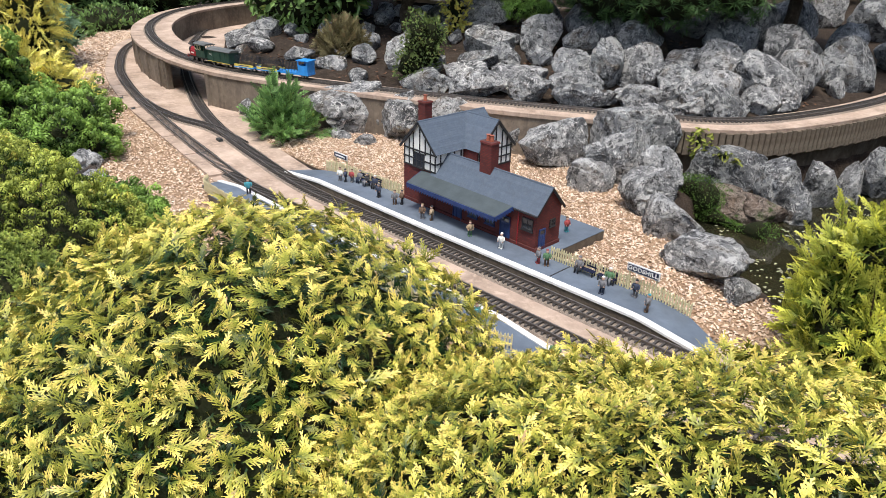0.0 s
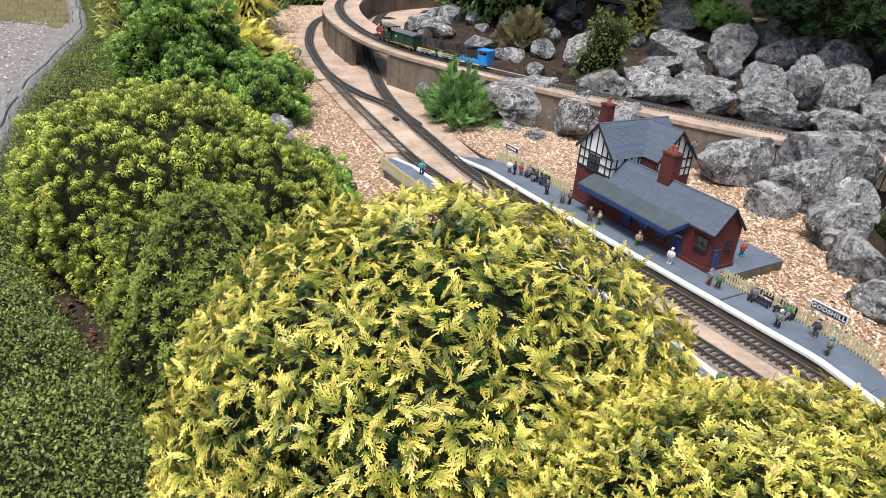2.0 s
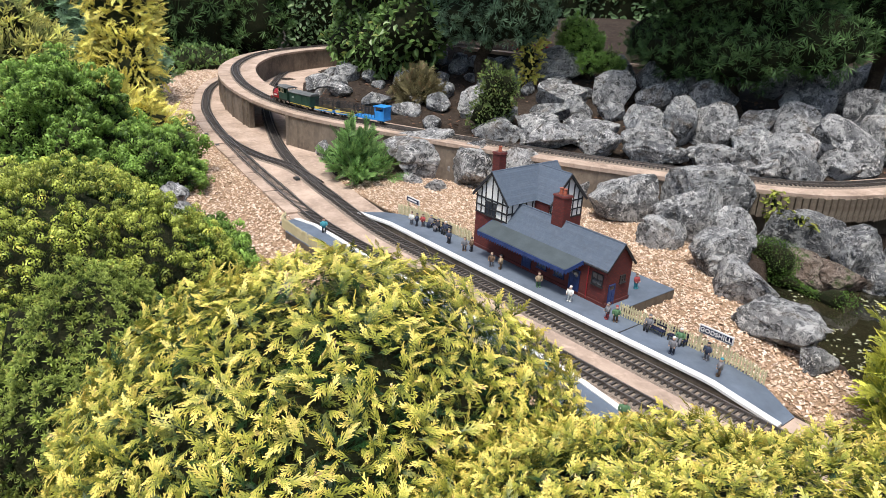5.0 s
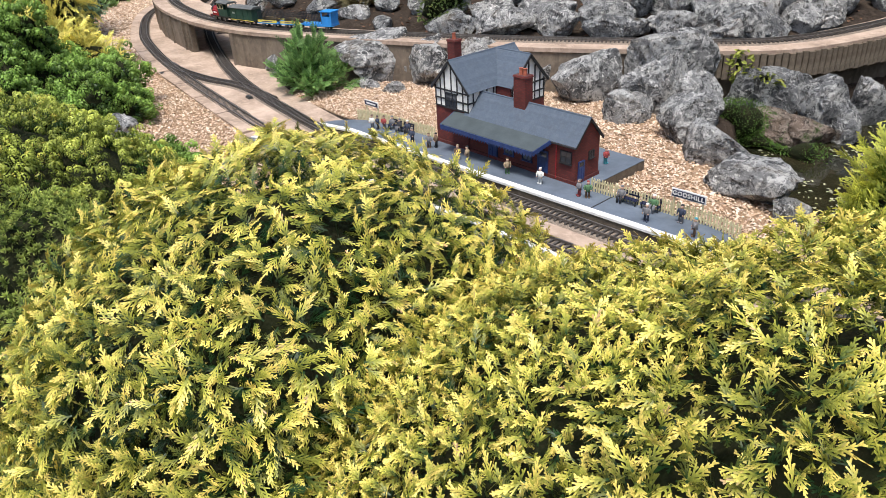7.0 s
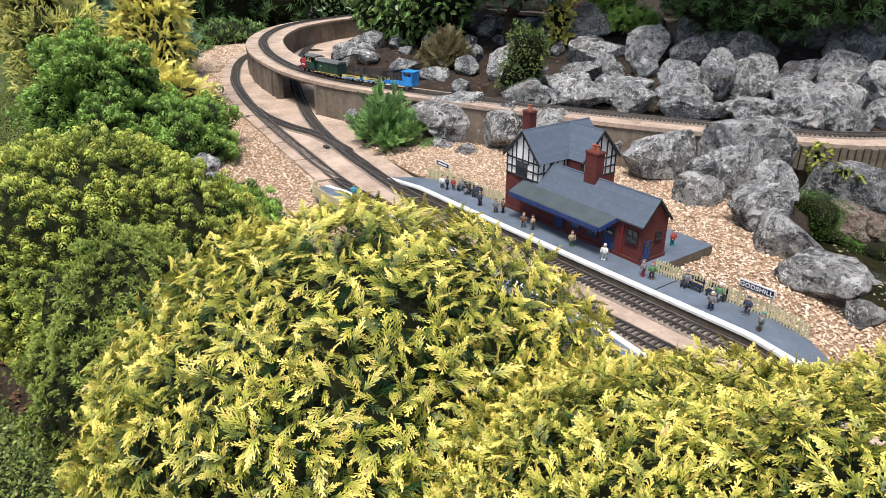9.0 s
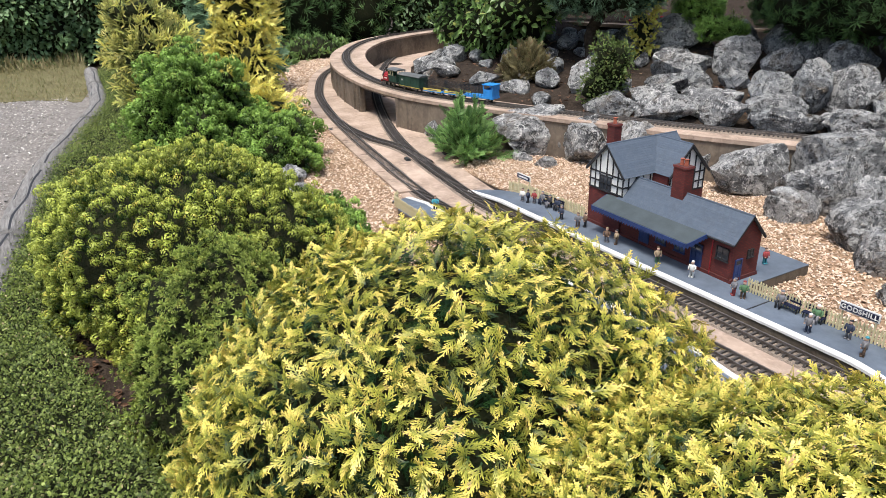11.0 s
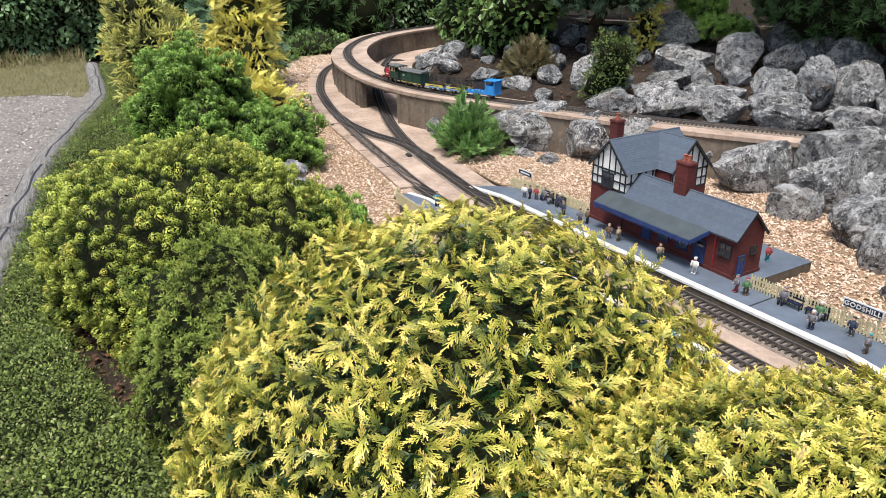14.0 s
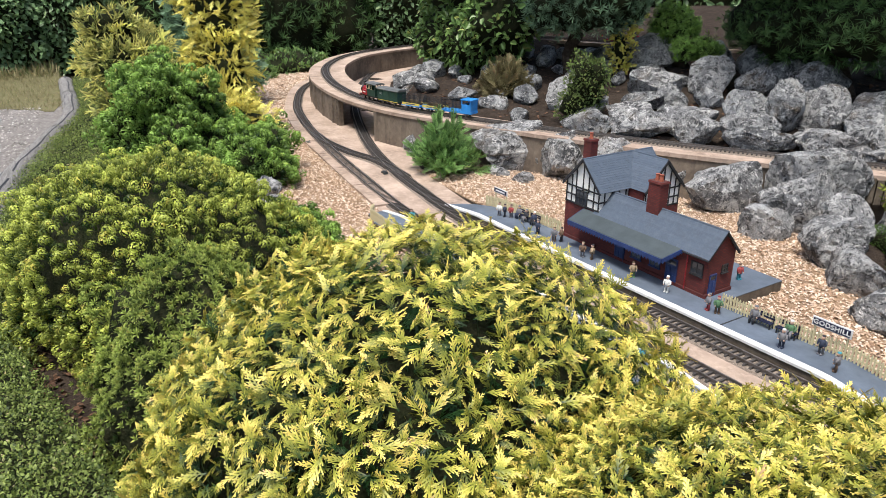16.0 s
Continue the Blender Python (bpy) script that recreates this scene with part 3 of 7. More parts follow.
def sprig(rng, pairs=6, width=0.13, needle=0.40):
    """A twig with two rows of needles, one unit long along y, curving up."""
    quads = [blade((0, 0, 0), (0, 1, 0), (1, 0, 0), 1.0, 0.05)]
    tips = [(0, 0.4, 0.8, 0.4)]
    for i in range(pairs):
        y = 0.08 + 0.85 * i / (pairs - 1)
        for sd in (-1, 1):
            a = sd * (1.05 - 0.5 * y + rng.normal(0, 0.1))
            d = np.array((math.sin(a), math.cos(a), rng.uniform(0.0, 0.35)))
            s = np.array((math.cos(a), -math.sin(a), 0.2))
            quads.append(blade((0, y, 0), d, s, needle * rng.uniform(0.8, 1.1) * (1.1 - 0.45 * y), width))
            tips.append((0.2 + 0.3 * y, 0.6, 0.75 + 0.25 * y, 0.6))
    return template(quads, tips)


def brush(rng, shoots=4):
    """A spray of stout bottle-brush shoots, each of two crossed blades."""
    quads, tips = [], []
    for k in range(shoots):
        a = 0.0 if k == 0 else rng.uniform(0.5, 0.95) * (1 if k % 2 else -1)
        b = (0, 0.0 if k == 0 else 0.12 * k, 0)
        d = np.array((math.sin(a), math.cos(a), rng.uniform(-0.1, 0.35)))
        d /= np.linalg.norm(d)
        ln = 1.0 if k == 0 else rng.uniform(0.5, 0.75)
        u = np.cross(d, (0, 0, 1.0))
        u /= np.linalg.norm(u)
        for side in (u, np.cross(u, d)):
            quads.append(blade(b, d, side, ln, 0.13))
            tips.append((0.15, 0.75, 1.0, 0.75))
    return template(quads, tips)


def leaf(rng, width=0.55, fold=0.12):
    """A folded oval leaf one unit long along y."""
    w = width / 2
    q1 = [np.array(p, float) for p in ((0, 0, 0), (w, 0.35, fold), (w * 0.75, 0.72, fold), (0, 1, -0.03))]
    q2 = [np.array(p, float) for p in ((0, 0, 0), (0, 1, -0.03), (-w * 0.75, 0.72, fold), (-w, 0.35, fold))]
    return template([q1, q2], [(0.3, 0.8, 1, 1), (0.3, 1, 1, 0.8)])


def scatter(name, kinds, pos, ahead, normal, size, tip_scale, material, parent=None, label="", rng=None, keep_normal=False):
    """One mesh with a leaf template at every place: y of it along ahead, z along normal."""
    rng = rng or np.random.default_rng(5)
    a = ahead / (np.linalg.norm(ahead, axis=1, keepdims=True) + 1e-9)
    z = normal - a * np.sum(normal * a, axis=1, keepdims=True)
    z /= np.linalg.norm(z, axis=1, keepdims=True) + 1e-9
    if keep_normal:
        z = normal / (np.linalg.norm(normal, axis=1, keepdims=True) + 1e-9)
        a = ahead - z * np.sum(ahead * z, axis=1, keepdims=True)
        a /= np.linalg.norm(a, axis=1, keepdims=True) + 1e-9
    x = np.cross(a, z)
    pick = rng.integers(0, len(kinds), len(pos))
    vv, tt, rr = [], [], []
    for k, (tv, tp) in enumerate(kinds):
        sel = pick == k
        if not sel.any():
            continue
        s = size[sel][:, None, None]
        v = pos[sel][:, None, :] + s * (tv[None, :, 0:1] * x[sel][:, None, :] + tv[None, :, 1:2] * a[sel][:, None, :] + tv[None, :, 2:3] * z[sel][:, None, :])
        vv.append(v.reshape(-1, 3))
        tt.append((tp[None, :] * tip_scale[sel][:, None]).ravel())
        rr.append(np.repeat(rng.random(int(sel.sum())), len(tp)))
    v, t, r = np.concatenate(vv), np.concatenate(tt), np.concatenate(rr)
    n = len(v) // 4
    me = bpy.data.meshes.new(name)
    me.vertices.add(len(v))
    me.vertices.foreach_set("co", v.astype(np.float32).ravel())
    me.loops.add(4 * n)
    me.loops.foreach_set("vertex_index", np.arange(4 * n, dtype=np.int32))
    me.polygons.add(n)
    me.polygons.foreach_set("loop_start", np.arange(0, 4 * n, 4, dtype=np.int32))
    me.polygons.foreach_set("loop_total", np.full(n, 4, dtype=np.int32))
    me.update(calc_edges=True)
    at = me.attributes.new("tip", "FLOAT", "POINT")
    at.data.foreach_set("value", t.astype(np.float32))
    at = me.attributes.new("spray", "FLOAT", "POINT")
    at.data.foreach_set("value", r.astype(np.float32))
    me.materials.append(material)
    ob = new(name, me)
    if parent:
        ob.parent = parent
        ob.matrix_parent_inverse = Matrix.Translation(parent.location).inverted()
    ob["kind"] = "stuff"
    if label:
        ob["label"] = label
    return ob


_RNG = np.random.default_rng(11)
FRONDS = [frond(_RNG) for _ in range(6)]
SMALL_FRONDS = [frond(_RNG, 5, 0.07) for _ in range(6)]
FINE_TUFTS = [tuft(_RNG, 11, 0.085, 1.1) for _ in range(4)]
NUBS = [nub(_RNG) for _ in range(6)]
STARS = [tuft(_RNG, 12, 0.22, 1.3) for _ in range(5)]
SMALL_LEAF = [template([blade((0, 0, 0), (0, 1, 0), (1, 0, 0), 1, w, lift=0.08)], [(0.35, 0.8, 1, 0.8)]) for w in (0.5, 0.62)]
SPRIGS = [sprig(_RNG) for _ in range(4)]
SHOOTS = [brush(_RNG) for _ in range(5)]
LEAVES = [leaf(_RNG, w) for w in (0.5, 0.6, 0.42)]
BLADES = [template([blade((0, 0, 0), (0, 1, 0), (1, 0, 0), 1, 0.09, lift=0.1)], [(0, 0.6, 1, 0.6)])]


def lumps(p, scale, amount, seed):
    return np.array([noise.noise(Vector((q[0] * scale + seed, q[1] * scale, q[2] * scale))) for q in p]) * amount


def shell(balls, n, rng, low=-0.05, lump=0.06, lump_scale=5.0):
    """Places and outward normals on the outside of a union of (centre, radii) balls, above low."""
    area = np.array([(r[0] * r[1] + r[0] * r[2] + r[1] * r[2]) for c, r in balls])
    P, N = [], []
    for (c, r), a in zip(balls, area / area.sum()):
        k = int(n * a)
        u = rng.normal(size=(k, 3))
        u /= np.linalg.norm(u, axis=1, keepdims=True)
        r, c = np.array(r), np.array(c)
        nr = u / r
        nr /= np.linalg.norm(nr, axis=1, keepdims=True)
        p = c + u * r
        p += nr * lumps(p, lump_scale, lump, c[0])[:, None]
        keep = p[:, 2] > low
        for c2, r2 in balls:
            if c2 is not c and not np.allclose(c2, c):
                keep &= np.linalg.norm((p - np.array(c2)) / np.array(r2), axis=1) > 0.93
        P.append(p[keep])
        N.append(nr[keep])
    return np.concatenate(P), np.concatenate(N)


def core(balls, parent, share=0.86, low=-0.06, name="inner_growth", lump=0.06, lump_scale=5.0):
    """The dark inside of a shrub: one lumpy filler mesh, its near-black colour standing for shade."""
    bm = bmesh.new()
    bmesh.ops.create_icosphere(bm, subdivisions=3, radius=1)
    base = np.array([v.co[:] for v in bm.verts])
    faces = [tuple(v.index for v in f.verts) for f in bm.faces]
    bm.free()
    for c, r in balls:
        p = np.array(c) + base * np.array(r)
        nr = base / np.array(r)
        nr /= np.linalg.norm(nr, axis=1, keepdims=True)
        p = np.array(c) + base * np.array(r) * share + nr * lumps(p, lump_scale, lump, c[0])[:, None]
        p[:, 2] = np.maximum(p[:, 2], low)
        Geo().add(p - np.array(parent.location), faces).done(name, M["core"], parent, "near-black filler for the shade inside", True)


def shrub(name, label, category, at, balls, kinds, material, n, size, seed, down=0.35, out=0.7, flat=0.5, low=-0.05, depth=0.05,
          lump=0.06, lump_scale=5.0, core_share=0.86, only=None, group="", inner_tip=0.35, fine=0.0, fine_scale=16.0, hollow=0.0, vary=0.12, comb=0.0, stand=False):
    """A shrub: leaf sprays over a union of balls, and a near-black filler for the shade inside."""
    rng = np.random.default_rng(seed)
    top = thing(name, at, label, category, group)
    p, nr = shell(balls, n, rng, low, lump, lump_scale)
    if only is not None:
        k = only(p)
        p, nr = p[k], nr[k]
    m = len(p)
    sway = lumps(p, fine_scale, 1.0, seed)
    p = p + nr * (sway * fine)[:, None]
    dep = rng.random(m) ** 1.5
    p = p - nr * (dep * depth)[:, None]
    jit = rng.normal(size=(m, 3))
    jit -= nr * np.sum(jit * nr, axis=1, keepdims=True)
    jit /= np.linalg.norm(jit, axis=1, keepdims=True) + 1e-9
    if comb:
        flow = np.column_stack([lumps(p, 6.5, 1.0, seed + 31 * k) for k in (1, 2, 3)]) + np.array((0, 0, -0.16))
        flow -= nr * np.sum(flow * nr, axis=1, keepdims=True)
        flow /= np.linalg.norm(flow, axis=1, keepdims=True) + 1e-9
        jit = jit * (1 - comb) + flow * comb
    ahead = nr * out + jit * 0.75 + np.array((0, 0, -down)) + rng.normal(0, 0.12, (m, 3))
    norm = nr * flat + rng.normal(0, 0.45, (m, 3)) + np.array((0, 0, 0.3))
    if stand:
        ahead, norm = jit, nr + np.array((0, 0, 0.35)) + rng.normal(0, 0.28, (m, 3))
    sz = size * rng.uniform(0.65, 1.25, m)
    # deep sprays and those in hollows get darker colour, partly painted shade
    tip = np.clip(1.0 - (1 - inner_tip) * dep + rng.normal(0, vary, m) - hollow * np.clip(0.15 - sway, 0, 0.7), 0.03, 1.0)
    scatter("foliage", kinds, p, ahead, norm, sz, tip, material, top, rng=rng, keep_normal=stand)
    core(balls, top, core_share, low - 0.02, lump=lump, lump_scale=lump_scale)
    return top


# ---- setting: ground, bank, pond, path ----
def ground_sheet():
    xs = np.concatenate([[-300, -120, -50, -25, -16], np.arange(-12, -1.5, 0.14), np.arange(-1.5, 2.2, 0.07), np.arange(2.2, 6, 0.3), [8, 14, 30, 80, 300]])
    ys = np.concatenate([[-300, -80, -30, -14, -8], np.arange(-5, 0, 0.16), np.arange(0, 4.4, 0.07), np.arange(4.4, 10, 0.2), [12, 18, 40, 120, 300]])
    X, Y = np.meshgrid(xs, ys, indexing="ij")
    Z = height(X, Y)
    rough = np.array([noise.noise(Vector((x * 3, y * 3, 0))) + 0.5 * noise.noise(Vector((x * 9, y * 9, 2))) for x, y in zip(X.ravel(), Y.ravel())]).reshape(X.shape)
    Z = Z + rough * 0.035 * (behind_deck(X, Y) > 0.4) * (np.abs(X) < 14)
    nx, ny = X.shape
    v = np.stack([X, Y, Z], -1).reshape(-1, 3).tolist()
    f = [(i * ny + j, (i + 1) * ny + j, (i + 1) * ny + j + 1, i * ny + j + 1) for i in range(nx - 1) for j in range(ny - 1)]
    g = Geo().add(v, f)
    return tagged(g.done("ground", M["soil"], smooth=True), "bare brown garden soil rising into a planted bank", "ground", kind="structure")


ground_sheet()

w = Geo()
w.prism([(-0.4, 0.3), (3.2, -0.2), (3.4, 4.2), (0.2, 4.2), (-0.3, 1.9)], -0.215, -0.205)
tagged(w.done("pond_water", M["water"]), "still dark brown pond water with floating weed", "water", kind="structure")

SLAB_OUT = [(-9.5, 3.6), (-8.7, 2.0), (-7.6, 0.86), (-6.0, 0.12), (-4.58, -0.26), (-3.5, -0.43), (-2.7, -0.54), (-2.0, -0.63)]
GRAVEL_L = [(-9.9, 2.4), (-9.0, 1.0), (-7.93, 0.30), (-5.75, -0.22), (-3.7, -0.72), (-2.9, -1.02), (-2.35, -1.3), (-1.6, -1.5), (-0.6, -1.45), (0.4, -1.3), (1.8, -1.1)]


def inside(poly, x, y):
    """Which of the points lie inside a polygon."""
    hit = np.zeros(x.shape, bool)
    for (x1, y1), (x2, y2) in zip(poly, poly[1:] + poly[:1]):
        c = (y1 > y) != (y2 > y)
        hit ^= c & (x < (x2 - x1) * (y - y1) / (y2 - y1 + 1e-12) + x1)
    return hit


GRAVEL_WEST = [tuple(p) for p in smooth_line(GRAVEL_L, 0.2)] + [(1.8, -0.6)] + [tuple(p) for p in smooth_line(SLAB_OUT, 0.2)][::-1]
GRAVEL_EAST = [(-2.75, 0.05), (-1.9, 0.0), (1.7, 0.0), (1.9, 0.1), (1.3, 0.3), (0.85, 0.48), (0.45, 0.72), (0.2, 0.90), (-0.1, 1.30), (-0.6, 1.45), (-1.3, 1.35), (-2.0, 0.95), (-2.6, 0.6)]
for nm, poly in (("gravel_west", GRAVEL_WEST), ("gravel_east", GRAVEL_EAST)):
    tagged(Geo().prism(poly, GROUND - 0.02, GROUND + 0.006).done(nm, M["gravel_base"]), "bed of pale tan stone chippings", "gravel", kind="structure")


def chip_templates(rng, k=7):
    out = []
    for _ in range(k):
        a = np.sort(rng.uniform(0, 2 * math.pi, 5))
        ring = np.stack([np.cos(a) * rng.uniform(0.7, 1.2, 5), np.sin(a) * rng.uniform(0.45, 0.8, 5), rng.uniform(-0.08, 0.08, 5)], 1)
        out.append(np.concatenate([ring, [[rng.uniform(-0.3, 0.3), rng.uniform(-0.2, 0.2), 0.45]]]))
    return out


CHIP_FACES = np.array([(i, (i + 1) % 5, 5) for i in range(5)])


def chippings(name, poly, count, size, seed, label, near=None, mat="chips", z=GROUND):
    """Loose stone chips over a polygon."""
    rng = np.random.default_rng(seed)
    P = np.array(poly)
    lo, hi = P.min(0), P.max(0)
    xy = rng.uniform(lo, hi, (count * 16, 2))
    if near is not None:
        xy = xy[near(xy)]
    xy = xy[inside(poly, xy[:, 0], xy[:, 1])]
    xy = xy[:count]
    n = len(xy)
    tm = chip_templates(rng)
    pick = rng.integers(0, len(tm), n)
    T = np.stack(tm)[pick]
    ang, s = rng.uniform(0, 2 * math.pi, n), size * rng.uniform(0.55, 1.3, n)
    tx, ty = rng.normal(0, 0.35, n), rng.normal(0, 0.35, n)
    T = T * s[:, None, None]
    T[:, :, 2] += T[:, :, 0] * tx[:, None] + T[:, :, 1] * ty[:, None]
    c, sn = np.cos(ang)[:, None], np.sin(ang)[:, None]
    V = np.stack([T[:, :, 0] * c - T[:, :, 1] * sn + xy[:, :1], T[:, :, 0] * sn + T[:, :, 1] * c + xy[:, 1:], T[:, :, 2] + z + 0.008 + rng.uniform(0, 0.008, n)[:, None]], -1)
    F = (CHIP_FACES[None] + (np.arange(n) * 6)[:, None, None]).reshape(-1, 3)
    me = bpy.data.meshes.new(name)
    me.vertices.add(n * 6)
    me.vertices.foreach_set("co", V.astype(np.float32).ravel())
    me.loops.add(len(F) * 3)
    me.loops.foreach_set("vertex_index", F.astype(np.int32).ravel())
    me.polygons.add(len(F))
    me.polygons.foreach_set("loop_start", np.arange(0, len(F) * 3, 3, dtype=np.int32))
    me.polygons.foreach_set("loop_total", np.full(len(F), 3, dtype=np.int32))
    me.update(calc_edges=True)
    me.materials.append(M[mat])
    return tagged(new(name, me), label, "gravel", kind="stuff")


chippings("stone_chippings", GRAVEL_EAST, 24000, 0.0112, 3, "loose tan and cream stone chippings beside the platform")
chippings("stone_chippings", GRAVEL_WEST, 16500, 0.0112, 4, "loose tan and cream stone chippings along the track", lambda q: q[:, 0] > -4.2)
chippings("stone_chippings", GRAVEL_WEST, 9500, 0.0165, 5, "loose tan stone chippings along the curve of the track", lambda q: q[:, 0] <= -4.2)

# path with dry turf at its far end, edged by old logs
LOG_LINE = [(-8.6, -1.95), (-7.66, -1.99), (-5.9, -2.08), (-4.67, -2.35), (-3.47, -2.62), (-2.45, -2.76), (-1.75, -2.84), (-0.6, -3.0), (1.5, -3.3)]
LOGS = smooth_line(LOG_LINE, 0.06)
tagged(Geo().prism([(p[0], p[1]) for p in LOGS[::-1]] + [(-9.3, -7.5), (4, -7.5), (4, -3.6)], GROUND - 0.03, GROUND + 0.08).done("path", M["path"]),
       "pale worn gravel path with a dusty surface", "path", kind="structure")
_edge = smooth_line([(-9.0, -7.5), (-8.1, -5.0), (-7.3, -3.2), (-6.95, -2.5), (-6.6, -2.2)], 0.07)
TURF = [(-14, -7.5)] + [(p[0] + 0.16 * noise.noise(Vector((p[1] * 4, 1, 0))) + 0.10 * noise.noise(Vector((p[1] * 13, 3, 0))), p[1]) for p in _edge] + [(-7.6, -2.02), (-8.6, -1.96), (-14, -1.9)]
chippings("path_pebbles", [(-7.0, -2.3), (-5.0, -2.42), (-3.4, -2.8), (-2.2, -2.95), (-2.2, -3.6), (-7.6, -5.5)], 6500, 0.012, 7, "loose grey pebbles on the worn path", mat="pebble", z=GROUND + 0.075)
tagged(Geo().prism(TURF, GROUND - 0.03, GROUND + 0.084).done("turf", M["turf"]),
       "dry trodden grass strip at the end of the path", "grass", kind="structure")
rng = np.random.default_rng(21)
q = rng.uniform((-11.2, -5.5), (-6.6, -1.95), (9000, 2))
q = q[q[:, 0] < -6.75 + 0.42 * (q[:, 1] + 2.2) + rng.normal(0, 0.14, len(q))]
q = np.column_stack([q, np.full(len(q), GROUND + 0.08)])
far_edge = np.clip((-9.3 - q[:, 0]) / 1.2, 0, 1)
blades = scatter("dry_grass", BLADES, q, rng.normal(0, 0.5, q.shape) + (0, 0, 1), rng.normal(size=q.shape), (0.05 + 0.2 * far_edge) * rng.uniform(0.6, 1.3, len(q)),
                 np.ones(len(q)), M["grass"])
tagged(blades, "dry straw-coloured grass blades beside the hedge", "grass", kind="stuff")


def log_piece(a, b, r, seed):
    """One weathered log, cracked along its length."""
    line = LOGS[a:b]
    g = Geo()
    n = 44
    vs, fs, crack = [], [], []
    nr = sideways(line)
    for i, p in enumerate(line):
        rr = r * (1 + 0.10 * noise.noise(Vector((i * 0.3, seed, 0))))
        turn = 0.35 * noise.noise(Vector((i * 0.12, seed, 4)))
        for k in range(n):
            t = 2 * math.pi * k / n + turn
            d = 1 + 0.07 * noise.noise(Vector((math.cos(t) * 2, math.sin(t) * 2, i * 0.35 + seed * 7)))
            vs.append((p[0] + nr[i, 0] * math.cos(t) * rr * d, p[1] + nr[i, 1] * math.cos(t) * rr * d, GROUND + 0.125 + math.sin(t) * rr * d))
    m = len(line)
    for i in range(m - 1):
        for k in range(n):
            split = any(k == k0 and noise.noise(Vector((i * 0.13, k0 * 5, seed))) > gap for k0, gap in ((9, -0.3), (15, 0.08)))
            (crack if split else fs).append((i * n + k, (i + 1) * n + k, (i + 1) * n + (k + 1) % n, i * n + (k + 1) % n))
    fs += [tuple(range(n)), tuple(range(m * n - 1, m * n - n - 1, -1))]
    g.add(vs, fs)
    if crack:
        g.add(vs, [f for f in crack], 1)
    return tagged(g.done("edging_log", [M["log"], M["black"]], smooth=True), "grey weathered log with long cracks edging the path", "log", "path edging logs")


_n = len(LOGS)
for k, (a, b) in enumerate(((0, 24), (24, 60), (60, 110), (110, _n))):
    log_piece(a, min(b + (0 if b == _n else 0), _n), 0.085, k + 1)

# ---- track bed, concrete slabs and viaduct ----
def edge_y(x):
    """The platform's track-side edge."""
    return float(np.interp(x, [-2.1, -1.5, -0.5, 0.95, 2.2], [-0.225, -0.222, -0.2, -0.148, -0.10]))


NEAR_LINE = [(2.4, -0.15), (1.6, -0.185), (0.9, -0.215), (0.0, -0.245), (-0.7, -0.265), (-1.45, -0.285), (-2.17, -0.205), (-3.17, -0.035), (-4.25, 0.29), (-5.73, 0.88), (-7.3, 1.72), (-8.4, 2.55), (-9.1, 3.9)]
FAR_LINE = [(2.4, -0.37), (1.6, -0.4), (0.9, -0.43), (0.0, -0.46), (-0.7, -0.485), (-1.3, -0.51), (-1.85, -0.51), (-2.56, -0.43), (-3.66, -0.275), (-4.93, -0.035), (-6.09, 0.30), (-7.45, 0.95), (-8.5, 2.0), (-9.2, 3.5)]

bed = [(2.6, -0.02), (-1.85, -0.05), (-2.3, 0.02), (-2.6, 0.06), (-3.2, 0.24), (-3.6, 0.40), (-4.0, 0.55), (-5.5, 1.2), (-7.1, 2.05), (-8.1, 2.9), (-8.6, 4.2), (-9.4, 4.2)] + [tuple(p) for p in smooth_line(SLAB_OUT, 0.25)] + [(-1.0, -0.62), (2.6, -0.62)]
tagged(Geo().prism(bed, GROUND - 0.03, GROUND + 0.012).done("track_bed", M["pink"]), "pinkish concrete track bed, stained and worn", "concrete", kind="structure")

# kerb slabs along the outer edge of the bed
so = smooth_line(SLAB_OUT, 0.03)
cuts = np.arange(0, len(so) - 1, 17)
base = thing("kerb", (0, 0, 0), "row of worn pink concrete edging slabs with open joints", "kerb", kind="structure")
for a in cuts:
    seg = so[a:min(a + 18, len(so))].copy()
    seg[-1] += (seg[-2] - seg[-1]) * 0.6
    if len(seg) > 3:
        strip(seg, [(0.0, GROUND - 0.02), (0.0, GROUND + 0.026), (0.15, GROUND + 0.024), (0.15, GROUND - 0.02)]).done("slab", M["pink"], base)

via = thing("viaduct", (-4.3, 0.3, GROUND), "curved concrete railway viaduct with a pink deck and stained walls", "viaduct", kind="structure")
VO = np.array(via.location)


def offset_done(g, name, mat, label="", bevel=0.0):
    g.v = [(p[0] - VO[0], p[1] - VO[1], p[2] - VO[2]) for p in g.v]
    return g.done(name, mat, via, label, bevel=bevel)


offset_done(strip(DECK, [(-0.012, DECK_Z - 0.028), (-0.012, DECK_Z), (WIDTH + 0.012, DECK_Z), (WIDTH + 0.012, DECK_Z - 0.028)]), "deck", M["pink"], "pink concrete deck")


def wall_run(x0, x1, off0, off1, z0, z1, mat, name, label):
    k = np.where((DECK[:, 0] >= x0) & (DECK[:, 0] <= x1) & (DECK[:, 1] < 5.3))[0]
    w0 = off0[k] if isinstance(off0, np.ndarray) else off0
    w1 = off1[k] if isinstance(off1, np.ndarray) else off1
    return offset_done(strip(DECK[k], [(w0, z0), (w0, z1), (w1, z1), (w1, z0)]), name, mat, label)


UNDER = DECK_Z - 0.029
wall_run(-9.4, -4.62, 0.0, 0.05, GROUND - 0.05, UNDER, M["wall"], "outer_wall", "rain-streaked grey-brown wall")
wall_run(-3.84, -0.45, 0.0, 0.05, GROUND - 0.05, UNDER, M["wall"], "outer_wall", "rain-streaked grey-brown wall")
